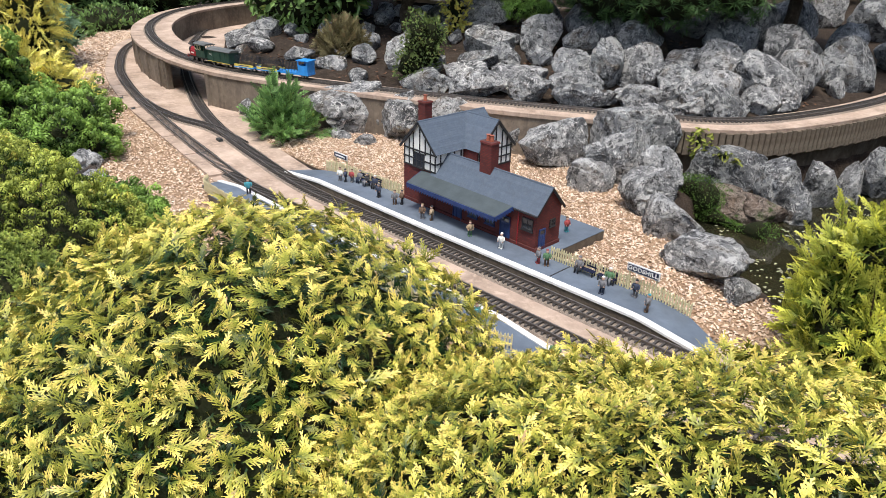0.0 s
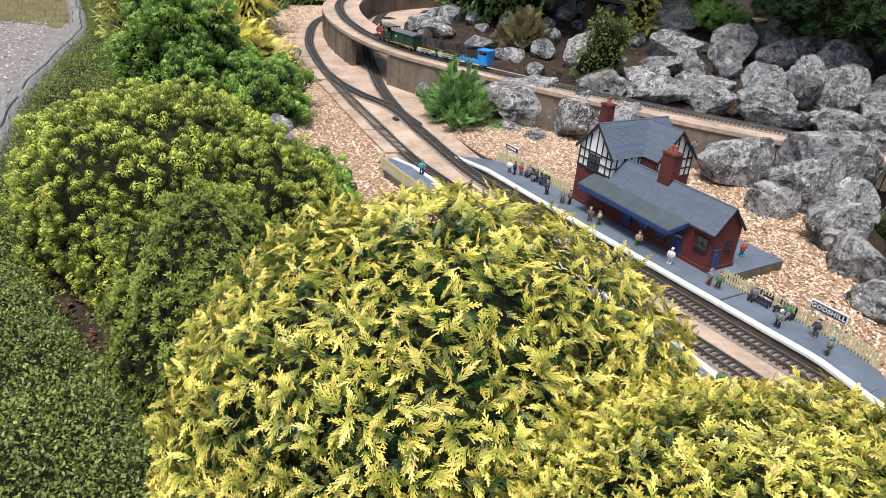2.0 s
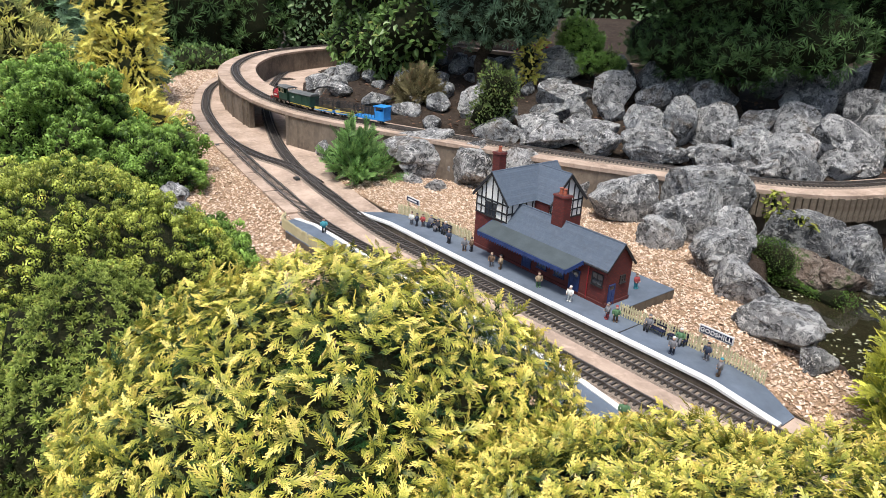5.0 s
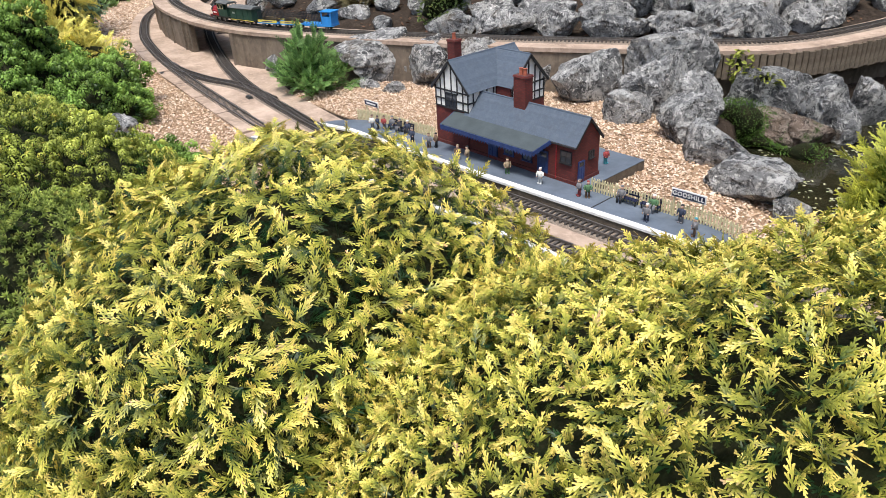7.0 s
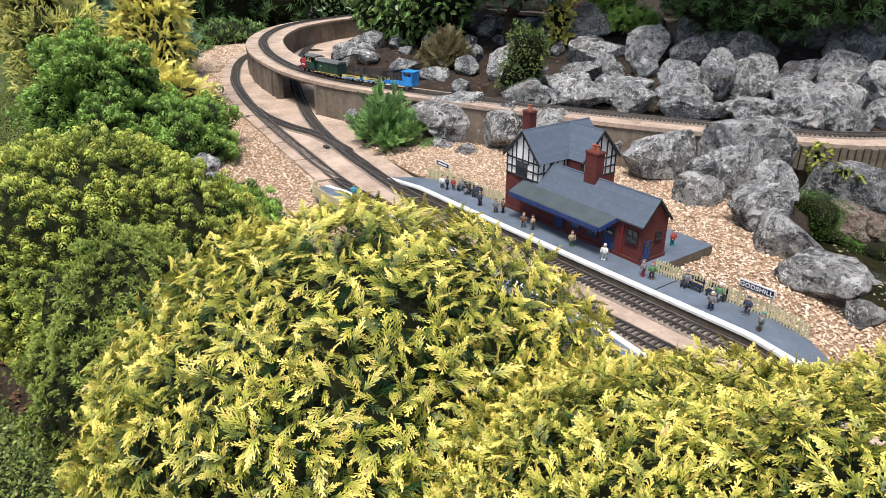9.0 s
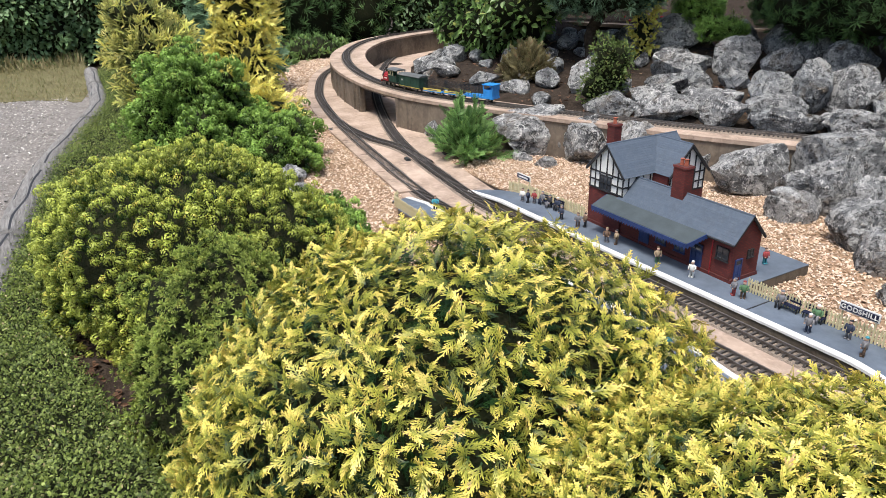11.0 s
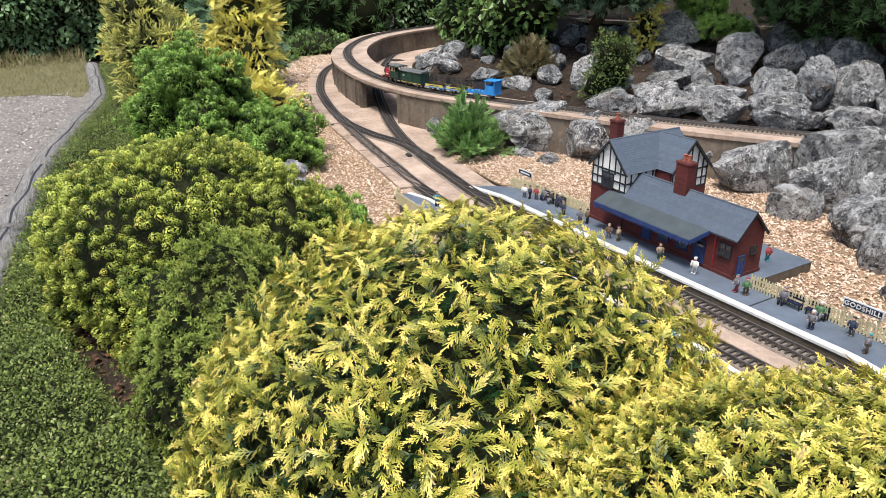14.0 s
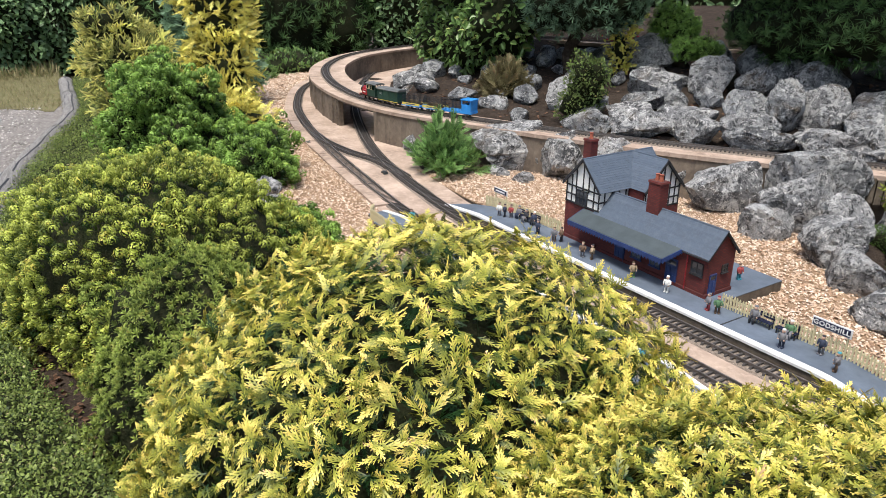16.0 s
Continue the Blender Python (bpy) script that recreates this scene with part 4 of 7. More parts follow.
wall_run(-9.4, -6.1, WIDTH - 0.05, WIDTH, GROUND - 0.05, UNDER, M["wall"], "inner_wall", "rain-streaked grey-brown wall")
wall_run(-3.3, -0.45, WIDTH - 0.05, WIDTH, GROUND - 0.05, UNDER, M["wall"], "inner_wall", "rain-streaked grey-brown wall")
wall_run(-4.64, -3.82, 0.0, WIDTH, DECK_Z - 0.045, UNDER, M["wall"], "lintel", "stained concrete lintel over the opening")
for xa, ya, xb, yb in ((-4.66, 0.235, -4.74, 0.27), (-3.80, 0.24, -3.88, 0.276)):
    dx, dy = xb - xa, yb - ya
    ln = math.hypot(dx, dy)
    nx, ny = -dy / ln * 0.03, dx / ln * 0.03
    offset_done(Geo().prism([(xa - nx, ya - ny), (xb - nx, yb - ny), (xb + nx, yb + ny), (xa + nx, ya + ny)], GROUND - 0.05, UNDER - 0.002), "pier", M["wall"], "stained concrete pier")
wall_run(-0.5, 1.0, 0.06, 0.12, -0.4, UNDER, M["ribbed"], "pond_wall", "dark damp wall above the pond")
# panel joints of the curved wall
for x in np.arange(-8.6, -4.7, 0.42):
    i = int(np.argmin(np.hypot(DECK[:, 0] - x, (DECK[:, 1] - 1) * (DECK[:, 1] > 6))))
    p, nr = DECK[i], sideways(DECK)[i]
    offset_done(Geo().box((p[0] - nr[0] * 0.004, p[1] - nr[1] * 0.004, 0.085), (0.022, 0.022, 0.27), math.degrees(math.atan2(nr[1], nr[0]))), "rib", M["wall"])

# ribbed edging of the deck above the pond
k = np.where((DECK[:, 0] > -0.36) & (DECK[:, 1] < 5.3))[0]
fine = smooth_line([tuple(p) for p in DECK[k][::4]], 0.042)
fn = sideways(fine)
rib = Geo().box((0, 0, 0), (0.03, 0.036, 0.150), 0, 0, 0.94).mesh("edging_rib", M["ribbed"])
for i in range(len(fine)):
    ob = new("edging_rib", rib)
    ob.parent = via
    ob.matrix_local = pose(fine[i, 0] - fn[i, 0] * 0.014 - VO[0], fine[i, 1] - fn[i, 1] * 0.014 - VO[1], DECK_Z - 0.098 + 0.004 * ((i * 7) % 3) - VO[2], 0, 0, math.degrees(math.atan2(fn[i, 1], fn[i, 0])))

# ---- rails and sleepers ----
GAUGE = 0.058
SLEEPER = Geo().box((0, 0, 0), (0.0098, 0.098, 0.011), 0, 0, 0.9).mesh("sleeper", M["sleeper"])


def track(line_pts, z, label, near=None, spacing=0.0275):
    """A railway track: two rails, sleepers picked apart near the station, the rest joined."""
    line = smooth_line(line_pts, spacing)
    n = sideways(line)
    top = thing("railway_track", (line[0, 0], line[0, 1], z), label, "track", "tracks")
    o = np.array(top.location)
    for sd in (-1, 1):
        c = sd * GAUGE / 2
        g = strip(line, [(c - 0.0032, z + 0.010), (c - 0.0032, z + 0.021), (c + 0.0032, z + 0.021), (c + 0.0032, z + 0.010)])
        g.v = [(p[0] - o[0], p[1] - o[1], p[2] - o[2]) for p in g.v]
        g.done("rail", M["rail"], top)
    rest = Geo()
    for i in range(len(line)):
        a = math.degrees(math.atan2(n[i, 1], n[i, 0])) - 90
        if near and near(line[i]):
            s = new("sleeper", SLEEPER)
            s.parent = top
            s.matrix_local = pose(line[i, 0] - o[0], line[i, 1] - o[1], 0.006, 0, 0, a + math.sin(i * 12.9) * 1.2)
        else:
            rest.box((line[i, 0] - o[0], line[i, 1] - o[1], 0.006), (0.0098, 0.098, 0.011), a)
    if rest.v:
        r = rest.done("sleeper_run", M["sleeper"], top)
        r["kind"] = "stuff"
    g = strip(line, [(-0.062, z - 0.006), (-0.052, z + 0.003), (0.052, z + 0.003), (0.062, z - 0.006)])
    g.v = [(p[0] - o[0], p[1] - o[1], p[2] - o[2]) for p in g.v]
    g.done("ballast", M["ballast"], top, "sandy cemented ballast")
    return line


TRACK_Z = GROUND + 0.016
deck_mid = DECK + sideways(DECK) * TRACK_OFF[:, None]
track(NEAR_LINE, TRACK_Z, "dull steel model railway track beside the platform", lambda p: -2.2 < p[0] < 1.3)
track(FAR_LINE, TRACK_Z, "dull steel model railway track on the outer curve", lambda p: -2.4 < p[0] < 1.0)
DECK_TRACK = track([tuple(p) for p in deck_mid[::8]], DECK_Z + 0.006, "dull steel model railway track on the viaduct deck")
track([(-4.35, -0.15), (-3.95, -0.19), (-3.5, -0.17), (-3.1, -0.1), (-2.6, -0.125)], TRACK_Z + 0.003, "short crossover track linking the two curving lines")

for x, y, rz in ((-2.78, -0.2, -8), (-4.05, -0.33, -12), (-4.5, -0.26, -14)):
    pl = thing("point_lever", (x, y, GROUND + 0.012), "small black point lever box beside the track", "point lever", "point levers")
    Geo().box((0, 0, 0.008), (0.07, 0.035, 0.016), rz, 0, 0.85).done("lever_box", M["loco_black"], pl)
    Geo().tube([(0.01, 0, 0.014), (0.03, 0.004, 0.034)], 0.003, 6).done("lever_arm", M["steel"], pl)

# ---- station platform ----
def ramp_z(x):
    return float(np.interp(x, [-1.9, -1.5, 0.66, 0.98], [-0.042, 0.0, 0.0, -0.046]))


front = [(x, edge_y(x)) for x in np.concatenate([np.linspace(-1.87, -1.5, 5), np.linspace(-1.2, 0.6, 7), np.linspace(0.66, 0.95, 6)])]
back = [(0.95, -0.04), (0.77, 0.04), (0.60, 0.04), (0.12, 0.035), (0.07, 0.10), (0.066, 0.475), (-0.98, 0.475), (-0.98, 0.03), (-1.03, 0.02), (-1.45, -0.01), (-1.62, -0.03), (-1.76, -0.08)]
plat = thing("station_platform", (0, 0, GROUND), "grey painted station platform with a white edge and ramped ends", "platform", kind="structure")


def rel(g, o):
    g.v = [(p[0] - o[0], p[1] - o[1], p[2] - o[2]) for p in g.v]
    return g


PO = (0, 0, GROUND)


# the body is cut across into convex lengths
xs = [p[0] for p in front]


def back_y(x):
    pts = [(-1.87, -0.2), (-1.76, -0.08), (-1.62, -0.03), (-1.45, -0.01), (-1.03, 0.02), (-0.98, 0.03), (0.12, 0.035), (0.6, 0.04), (0.77, 0.04), (0.95, -0.04)]
    return float(np.interp(x, [p[0] for p in pts], [p[1] for p in pts]))


body, surf = Geo(), Geo()
cutx = [-1.868, -1.78, -1.68, -1.58, -1.5, -1.2, -0.98, -0.6, -0.2, 0.12, 0.3, 0.5, 0.66, 0.72, 0.78, 0.84, 0.9, 0.95]
for a, b in zip(cutx, cutx[1:]):
    poly = [(a, edge_y(a)), (b, edge_y(b)), (b, back_y(b)), (a, back_y(a) + 1e-4)]
    body.prism(poly, GROUND - 0.02, lambda x, y: ramp_z(x) - 0.004)
    top = [(a, edge_y(a) + 0.02), (b, edge_y(b) + 0.02), (b, max(back_y(b), edge_y(b) + 0.021)), (a, max(back_y(a), edge_y(a) + 0.022))]
    surf.prism(top, lambda x, y: ramp_z(x) - 0.006, lambda x, y: ramp_z(x))
body.prism([(-0.98, 0.03), (0.066, 0.03), (0.066, 0.475), (-0.98, 0.475)], GROUND - 0.02, -0.004)
surf.prism([(-0.98, 0.034), (0.066, 0.034), (0.066, 0.475), (-0.98, 0.475)], -0.006, -0.001)
rel(body, PO).done("platform_wall", M["plat_side"], plat, "dirty brown platform side wall")
rel(surf, PO).done("platform_surface", M["platform"], plat, "slate-grey painted surface")
for a, b in zip(np.arange(-1.86, 0.9, 0.235), np.arange(-1.86, 0.9, 0.235) + 0.2335):
    b = min(b, 0.945)
    g = Geo()
    n = 6
    sec = []
    for x in np.linspace(a, b, n):
        y, z = edge_y(x), ramp_z(x)
        sec.append([(x, y - 0.006, z - 0.010), (x, y - 0.006, z + 0.001), (x, y - 0.002, z + 0.005), (x, y + 0.021, z + 0.005), (x, y + 0.023, z - 0.008)])
    vs = [p for s in sec for p in s]
    fs = [(i * 5 + k, (i + 1) * 5 + k, (i + 1) * 5 + (k + 1) % 5, i * 5 + (k + 1) % 5) for i in range(n - 1) for k in range(5)]
    fs += [(0, 1, 2, 3, 4), tuple((n - 1) * 5 + k for k in (4, 3, 2, 1, 0))]
    rel(g.add(vs, fs), PO).done("coping_stone", M["white"], plat, "white painted coping")
# a joint across the platform
rel(Geo().prism([(0.205, edge_y(0.2) + 0.024), (0.211, edge_y(0.2) + 0.024), (0.211, 0.036), (0.205, 0.036)], -0.001, 0.0015), PO).done("joint", M["black"], plat, "dark expansion joint")

# opposite platform, low behind the shrubs
opp = thing("far_side_platform", (-0.6, -0.7, GROUND), "grey painted platform with a white edge across the tracks", "platform", kind="structure")
OO = tuple(opp.location)
body, surf, edge = Geo(), Geo(), Geo()


def opp_z(x):
    return float(np.interp(x, [-1.98, -1.7, 0.3, 0.62], [-0.04, -0.002, -0.002, -0.042]))


oc = [-1.95, -1.8, -1.7, -1.2, -0.6, 0.0, 0.3, 0.45, 0.6]
for a, b in zip(oc, oc[1:]):
    f = lambda x: edge_y(x) - 0.385
    wa, wb = (0.20 if -1.8 < q < 0.5 else 0.12 for q in (a, b))
    body.prism([(a, f(a) - wa), (b, f(b) - wb), (b, f(b)), (a, f(a))], GROUND - 0.02, lambda x, y: opp_z(x) - 0.004)
    surf.prism([(a, f(a) - wa), (b, f(b) - wb), (b, f(b) - 0.02), (a, f(a) - 0.02)], lambda x, y: opp_z(x) - 0.006, lambda x, y: opp_z(x))
    edge.prism([(a, f(a) - 0.022), (b, f(b) - 0.022), (b, f(b) + 0.005), (a, f(a) + 0.005)], lambda x, y: opp_z(x) - 0.012, lambda x, y: opp_z(x) + 0.004)
rel(body, OO).done("platform_wall", M["plat_side"], opp)
rel(surf, OO).done("platform_surface", M["platform"], opp, "blue-grey painted surface")
rel(edge, OO).done("coping", M["white"], opp, "white painted coping")


# ---- picket fences ----
PICKET = Geo().box((0, 0, 0.030), (0.0065, 0.004, 0.060)).add([(-0.0033, -0.002, 0.06), (0.0033, -0.002, 0.06), (0.0033, 0.002, 0.06), (-0.0033, 0.002, 0.06), (0, -0.002, 0.068), (0, 0.002, 0.068)],
                                                              [(0, 1, 4), (1, 2, 5, 4), (2, 3, 5), (3, 0, 4, 5)]).mesh("picket", M["cream"])


def fence(pts, zf, label, spacing=0.0135):
    line = smooth_line(pts, spacing)
    top = thing("picket_fence", (line[0, 0], line[0, 1], zf(line[0, 0])), label, "fence", "station fences")
    o = np.array(top.location)
    n = sideways(line)
    for i, p in enumerate(line):
        s = new("picket", PICKET)
        s.parent = top
        s.matrix_local = pose(p[0] - o[0], p[1] - o[1], zf(p[0]) - o[2] + 0.002 * math.sin(i * 5.1), 0, math.sin(i * 3.7) * 1.5, math.degrees(math.atan2(n[i, 1], n[i, 0])) - 90)
    for h in (0.017, 0.047):
        g = strip(line, [(0.002, h - 0.004), (0.002, h + 0.004), (0.006, h + 0.004), (0.006, h - 0.004)])
        g.v = [(p[0] - o[0], p[1] - o[1], p[2] + zf(p[0]) - o[2]) for p in g.v]
        g.done("fence_rail", M["cream"], top)
    return top


fence([(0.10, 0.0), (0.35, 0.012), (0.55, 0.022), (0.785, 0.03)], ramp_z, "cream painted picket fence along the platform back")
fence([(-1.66, -0.035), (-1.45, -0.018), (-1.2, 0.0), (-0.99, 0.012)], ramp_z, "cream painted picket fence beside the station house")
fence([(-1.92, -0.70), (-1.8, -0.78), (-1.6, -0.80), (-1.2, -0.79), (-0.4, -0.77), (0.3, -0.73), (0.46, -0.68)], opp_z, "cream picket fence behind the opposite platform")


# ---- station building ----
bld = thing("station_building", (-0.4, 0.1, 0), "model brick station with slate roofs and a half-timbered house", "model building")
BO = tuple(bld.location)


def bpart(g, name, mat, label="", parent=None, bevel=0.0):
    return rel(g, BO).done(name, mat, parent or bld, label, bevel=bevel)


def gable_block(x0, x1, y0, y1, z0, z1, ridge, axis):
    """A block with gables at both ends of its axis."""
    if axis == "y":
        return Geo().solid([(x0, z0), (x1, z0), (x1, z1), ((x0 + x1) / 2, ridge), (x0, z1)], "y", y0, y1)
    return Geo().solid([(y0, z0), (y1, z0), (y1, z1), ((y0 + y1) / 2, ridge), (y0, z1)], "x", x0, x1)


MID = 0.205
bpart(Geo().box((-0.82, 0.235, MID / 2), (0.26, 0.47, MID)), "house_wall", M["brick"], "dark red brick ground floor")
bpart(gable_block(-0.949, -0.691, 0.001, 0.469, MID, 0.316, 0.456, "y"), "house_upper_wall", M["plaster"], "white plaster upper floor")
bpart(Geo().box((-0.66, 0.34, MID / 2), (0.15, 0.26, MID)), "wing_wall", M["brick"], "dark red brick wing")
bpart(gable_block(-0.82, -0.588, 0.212, 0.468, MID, 0.316, 0.455, "x"), "wing_upper_wall", M["plaster"], "white plaster wing gable")
bpart(Geo().box((-0.64, 0.205, 0.245), (0.105, 0.012, 0.14)), "wing_side_wall", M["brick"], "dark red brick upper wall")
bpart(gable_block(-0.70, 0.0, 0.0, 0.18, 0.0, 0.195, 0.296, "x"), "range_wall", M["brick"], "dark red brick single-storey range")
for sz, y in (((0.715, 0.008, 0.016), -0.002),):
    bpart(Geo().box((-0.345, y, 0.008), sz), "plinth", M["brick"])
bpart(Geo().box((0.001, 0.09, 0.008), (0.008, 0.188, 0.016)), "plinth", M["brick"])
bpart(Geo().box((-0.82, -0.002, 0.008), (0.268, 0.008, 0.016)), "plinth", M["brick"])


def slates(e0, e1, r1, r0, step=0.0135, name="slate_course"):
    """Lapped courses of slate from the eave e0-e1 up to the ridge r0-r1."""
    e0, e1, r0, r1 = (Vector(p) for p in (e0, e1, r0, r1))
    up = (r0 - e0)
    n = max(2, int(round(up.length / step)))
    nrm = (e1 - e0).cross(r0 - e0).normalized()
    if nrm.z < 0:
        nrm.negate()
    for i in range(n):
        a, b = i / n, min(1.0, (i + 1.25) / n)
        lo0, lo1 = e0.lerp(r0, a), e1.lerp(r1, a)
        hi0, hi1 = e0.lerp(r0, b), e1.lerp(r1, b)
        t = 0.0030
        vs = [lo0 + nrm * 0.001, lo1 + nrm * 0.001, hi1, hi0, lo0 + nrm * t, lo1 + nrm * t, hi1 + nrm * 0.0016, hi0 + nrm * 0.0016]
        g = Geo().add(vs, [(3, 2, 1, 0), (4, 5, 6, 7), (0, 1, 5, 4), (1, 2, 6, 5), (2, 3, 7, 6), (3, 0, 4, 7)])
        bpart(g, name, M["slate"])


def ridge_tile(a, b):
    a, b = Vector(a), Vector(b)
    bpart(Geo().tube([a, b], 0.005, 8), "ridge_tile", M["slate"])


OV = 0.016
Z2, R2 = 0.309, 0.461
slates((-0.690 + OV, -OV, Z2), (-0.690 + OV, 0.485, Z2), (-0.82, 0.485, R2), (-0.82, -OV, R2))
slates((-0.950 - OV, -OV, Z2), (-0.950 - OV, 0.485, Z2), (-0.82, 0.485, R2), (-0.82, -OV, R2))
slates((-0.82, 0.21 - OV, Z2), (-0.572, 0.21 - OV, Z2), (-0.572, 0.34, R2), (-0.82, 0.34, R2))
slates((-0.82, 0.47 + OV, Z2), (-0.572, 0.47 + OV, Z2), (-0.572, 0.34, R2), (-0.82, 0.34, R2))
ridge_tile((-0.82, -OV, R2), (-0.82, 0.485, R2))
ridge_tile((-0.82, 0.34, R2), (-0.572, 0.34, R2))
slates((-0.725, -0.014, 0.188), (0.014, -0.014, 0.188), (0.014, 0.09, 0.302), (-0.69, 0.09, 0.302))
slates((-0.725, 0.194, 0.188), (0.014, 0.194, 0.188), (0.014, 0.09, 0.302), (-0.69, 0.09, 0.302))
ridge_tile((-0.69, 0.09, 0.303), (0.014, 0.09, 0.303))


def bar(a, b, w, d, normal):
    """A straight timber from a to b on a wall, w wide and d proud."""
    a, b, n = Vector(a), Vector(b), Vector(normal)
    t = (b - a).normalized()
    s = t.cross(n) * w / 2
    o = n * d
    bpart(Geo().add([a - s, a + s, b + s, b - s, a - s + o, a + s + o, b + s + o, b - s + o],
                    [(3, 2, 1, 0), (4, 5, 6, 7), (0, 1, 5, 4), (1, 2, 6, 5), (2, 3, 7, 6), (3, 0, 4, 7)]), "timber", M["black"])


def roof_at(u, lo, hi, z1, z2):
    m = (lo + hi) / 2
    return z1 + (z2 - z1) * (1 - abs(u - m) / (hi - lo) * 2)


F, E = (0, -1, 0), (1, 0, 0)
for x in (-0.944, -0.905, -0.872, -0.82, -0.776, -0.735, -0.697):
    bar((x, 0.001, MID if abs(x + 0.826) > 0.05 else 0.285), (x, 0.001, roof_at(x, -0.95, -0.69, 0.31, 0.45)), 0.0065, 0.004, F)
for z in (MID + 0.003, 0.252, 0.300):
    segs = ((-0.95, -0.69),) if z != 0.252 else ((-0.95, -0.872), (-0.782, -0.69))
    for a, b in segs:
        bar((a, 0.0005, z), (b, 0.0005, z), 0.007, 0.005, F)
for x0, x1 in ((-0.965, -0.82), (-0.675, -0.82)):
    bar((x0, -0.012, 0.300), (x1, -0.012, 0.455), 0.012, 0.006, F)
for y in (0.216, 0.25, 0.29, 0.34, 0.39, 0.43, 0.464):
    bar((-0.587, y, MID), (-0.587, y, roof_at(y, 0.21, 0.47, 0.31, 0.45)), 0.0065, 0.004, E)
for z in (MID + 0.003, 0.252, 0.303):
    bar((-0.5875, 0.212, z), (-0.5875, 0.468, z), 0.007, 0.005, E)
for y0, y1 in ((0.195, 0.34), (0.485, 0.34)):
    bar((-0.573, y0, 0.300), (-0.573, y1, 0.455), 0.012, 0.006, E)
for x in (-0.69,):
    for y in (0.03, 0.08, 0.13, 0.18):
        bar((x, y, MID), (x, y, 0.31), 0.0065, 0.004, E)
    bar((x, 0.0, 0.255), (x, 0.21, 0.255), 0.007, 0.005, E)
# barge boards and gutter of the low range
for y0, y1 in ((-0.014, 0.09), (0.194, 0.09)):
    bar((0.008, y0, 0.183), (0.008, y1, 0.297), 0.010, 0.006, E)
bpart(Geo().tube([(-0.13, -0.017, 0.184), (0.012, -0.017, 0.184)], 0.004, 8), "gutter", M["black"])
bpart(Geo().tube([(-0.105, -0.008, 0.184), (-0.105, -0.008, 0.01)], 0.003, 6), "downpipe", M["loco_red"])


def window(c, wdt, hgt, normal, frame_mat, bars_v=1, bars_h=1):
    """A window set in a wall: glass, frame, glazing bars and sill."""
    c, n = Vector(c), Vector(normal)
    s = Vector((0, 0, 1)).cross(n)
    rot = math.degrees(math.atan2(s.y, s.x))
    g = Geo()
    g.box(c + n * 0.001, (wdt, 0.003, hgt), rot)
    pane = bpart(g, "window", M["glass"], "dark glazed window")
    fr = Geo()
    for k in (-1, 1):
        fr.box(c + s * k * wdt / 2 + n * 0.002, (0.005, 0.006, hgt + 0.005), rot)
        fr.box(c + Vector((0, 0, k * hgt / 2)) + n * 0.002, (wdt, 0.006, 0.005), rot)
    for k in range(bars_v):
        fr.box(c + s * wdt * ((k + 1) / (bars_v + 1) - 0.5) + n * 0.002, (0.0028, 0.005, hgt), rot)
    for k in range(bars_h):
        fr.box(c + Vector((0, 0, hgt * ((k + 1) / (bars_h + 1) - 0.5))) + n * 0.002, (wdt, 0.005, 0.0028), rot)
    bpart(fr, "window_frame", frame_mat, parent=pane)
    bpart(Geo().box(c + Vector((0, 0, -hgt / 2 - 0.004)) + n * 0.004, (wdt + 0.012, 0.010, 0.004), rot), "sill", frame_mat, parent=pane)


def door(c, wdt, hgt, normal):
    c, n = Vector(c), Vector(normal)
    s = Vector((0, 0, 1)).cross(n)
    rot = math.degrees(math.atan2(s.y, s.x))
    leaf_ob = bpart(Geo().box(c + n * 0.001, (wdt, 0.004, hgt), rot), "door", M["blue"], "dark blue panelled door")
    fr = Geo()
    for k in (-1, 1):
        fr.box(c + s * k * wdt / 2 + n * 0.002, (0.005, 0.008, hgt + 0.004), rot)
    fr.box(c + Vector((0, 0, hgt / 2)) + n * 0.002, (wdt, 0.008, 0.005), rot)
    bpart(fr, "door_frame", M["blue"], parent=leaf_ob)
    pn = Geo()
    for kz in (-0.26, 0.05):
        for k in (-0.24, 0.24):
            pn.box(c + s * k * wdt + Vector((0, 0, kz * hgt)) + n * 0.003, (wdt * 0.36, 0.004, hgt * 0.26), rot, 0, 0.9)
    bpart(pn, "door_panel", M["blue"], parent=leaf_ob)
    bpart(Geo().box(c + Vector((0, 0, hgt * 0.36)) + n * 0.002, (wdt * 0.8, 0.004, hgt * 0.16), rot), "fanlight", M["glass"], parent=leaf_ob)


window((-0.826, 0, 0.248), 0.084, 0.075, F, M["black"], 2, 1)
window((-0.052, 0, 0.125), 0.062, 0.056, F, M["black"], 1, 1)
window((0, 0.118, 0.12), 0.036, 0.034, E, M["black"], 1, 1)
door((0, 0.045, 0.052), 0.04, 0.104, E)
for x in (-0.19, -0.52):
    door((x, 0, 0.062), 0.06, 0.124, F)
for x in (-0.29, -0.41):
    window((x, 0, 0.085), 0.06, 0.07, F, M["blue"], 1, 1)
# canopy with a zigzag valance
cz0, cz1 = 0.150, 0.192
g = Geo().add([(-0.80, -0.108, cz0), (-0.165, -0.108, cz0), (-0.135, 0.0, cz1), (-0.80, 0.0, cz1),
               (-0.80, -0.108, cz0 + 0.006), (-0.165, -0.108, cz0 + 0.006), (-0.135, 0.0, cz1 + 0.006), (-0.80, 0.0, cz1 + 0.006)],
              [(3, 2, 1, 0), (4, 5, 6, 7), (0, 1, 5, 4), (1, 2, 6, 5), (2, 3, 7, 6), (3, 0, 4, 7)])
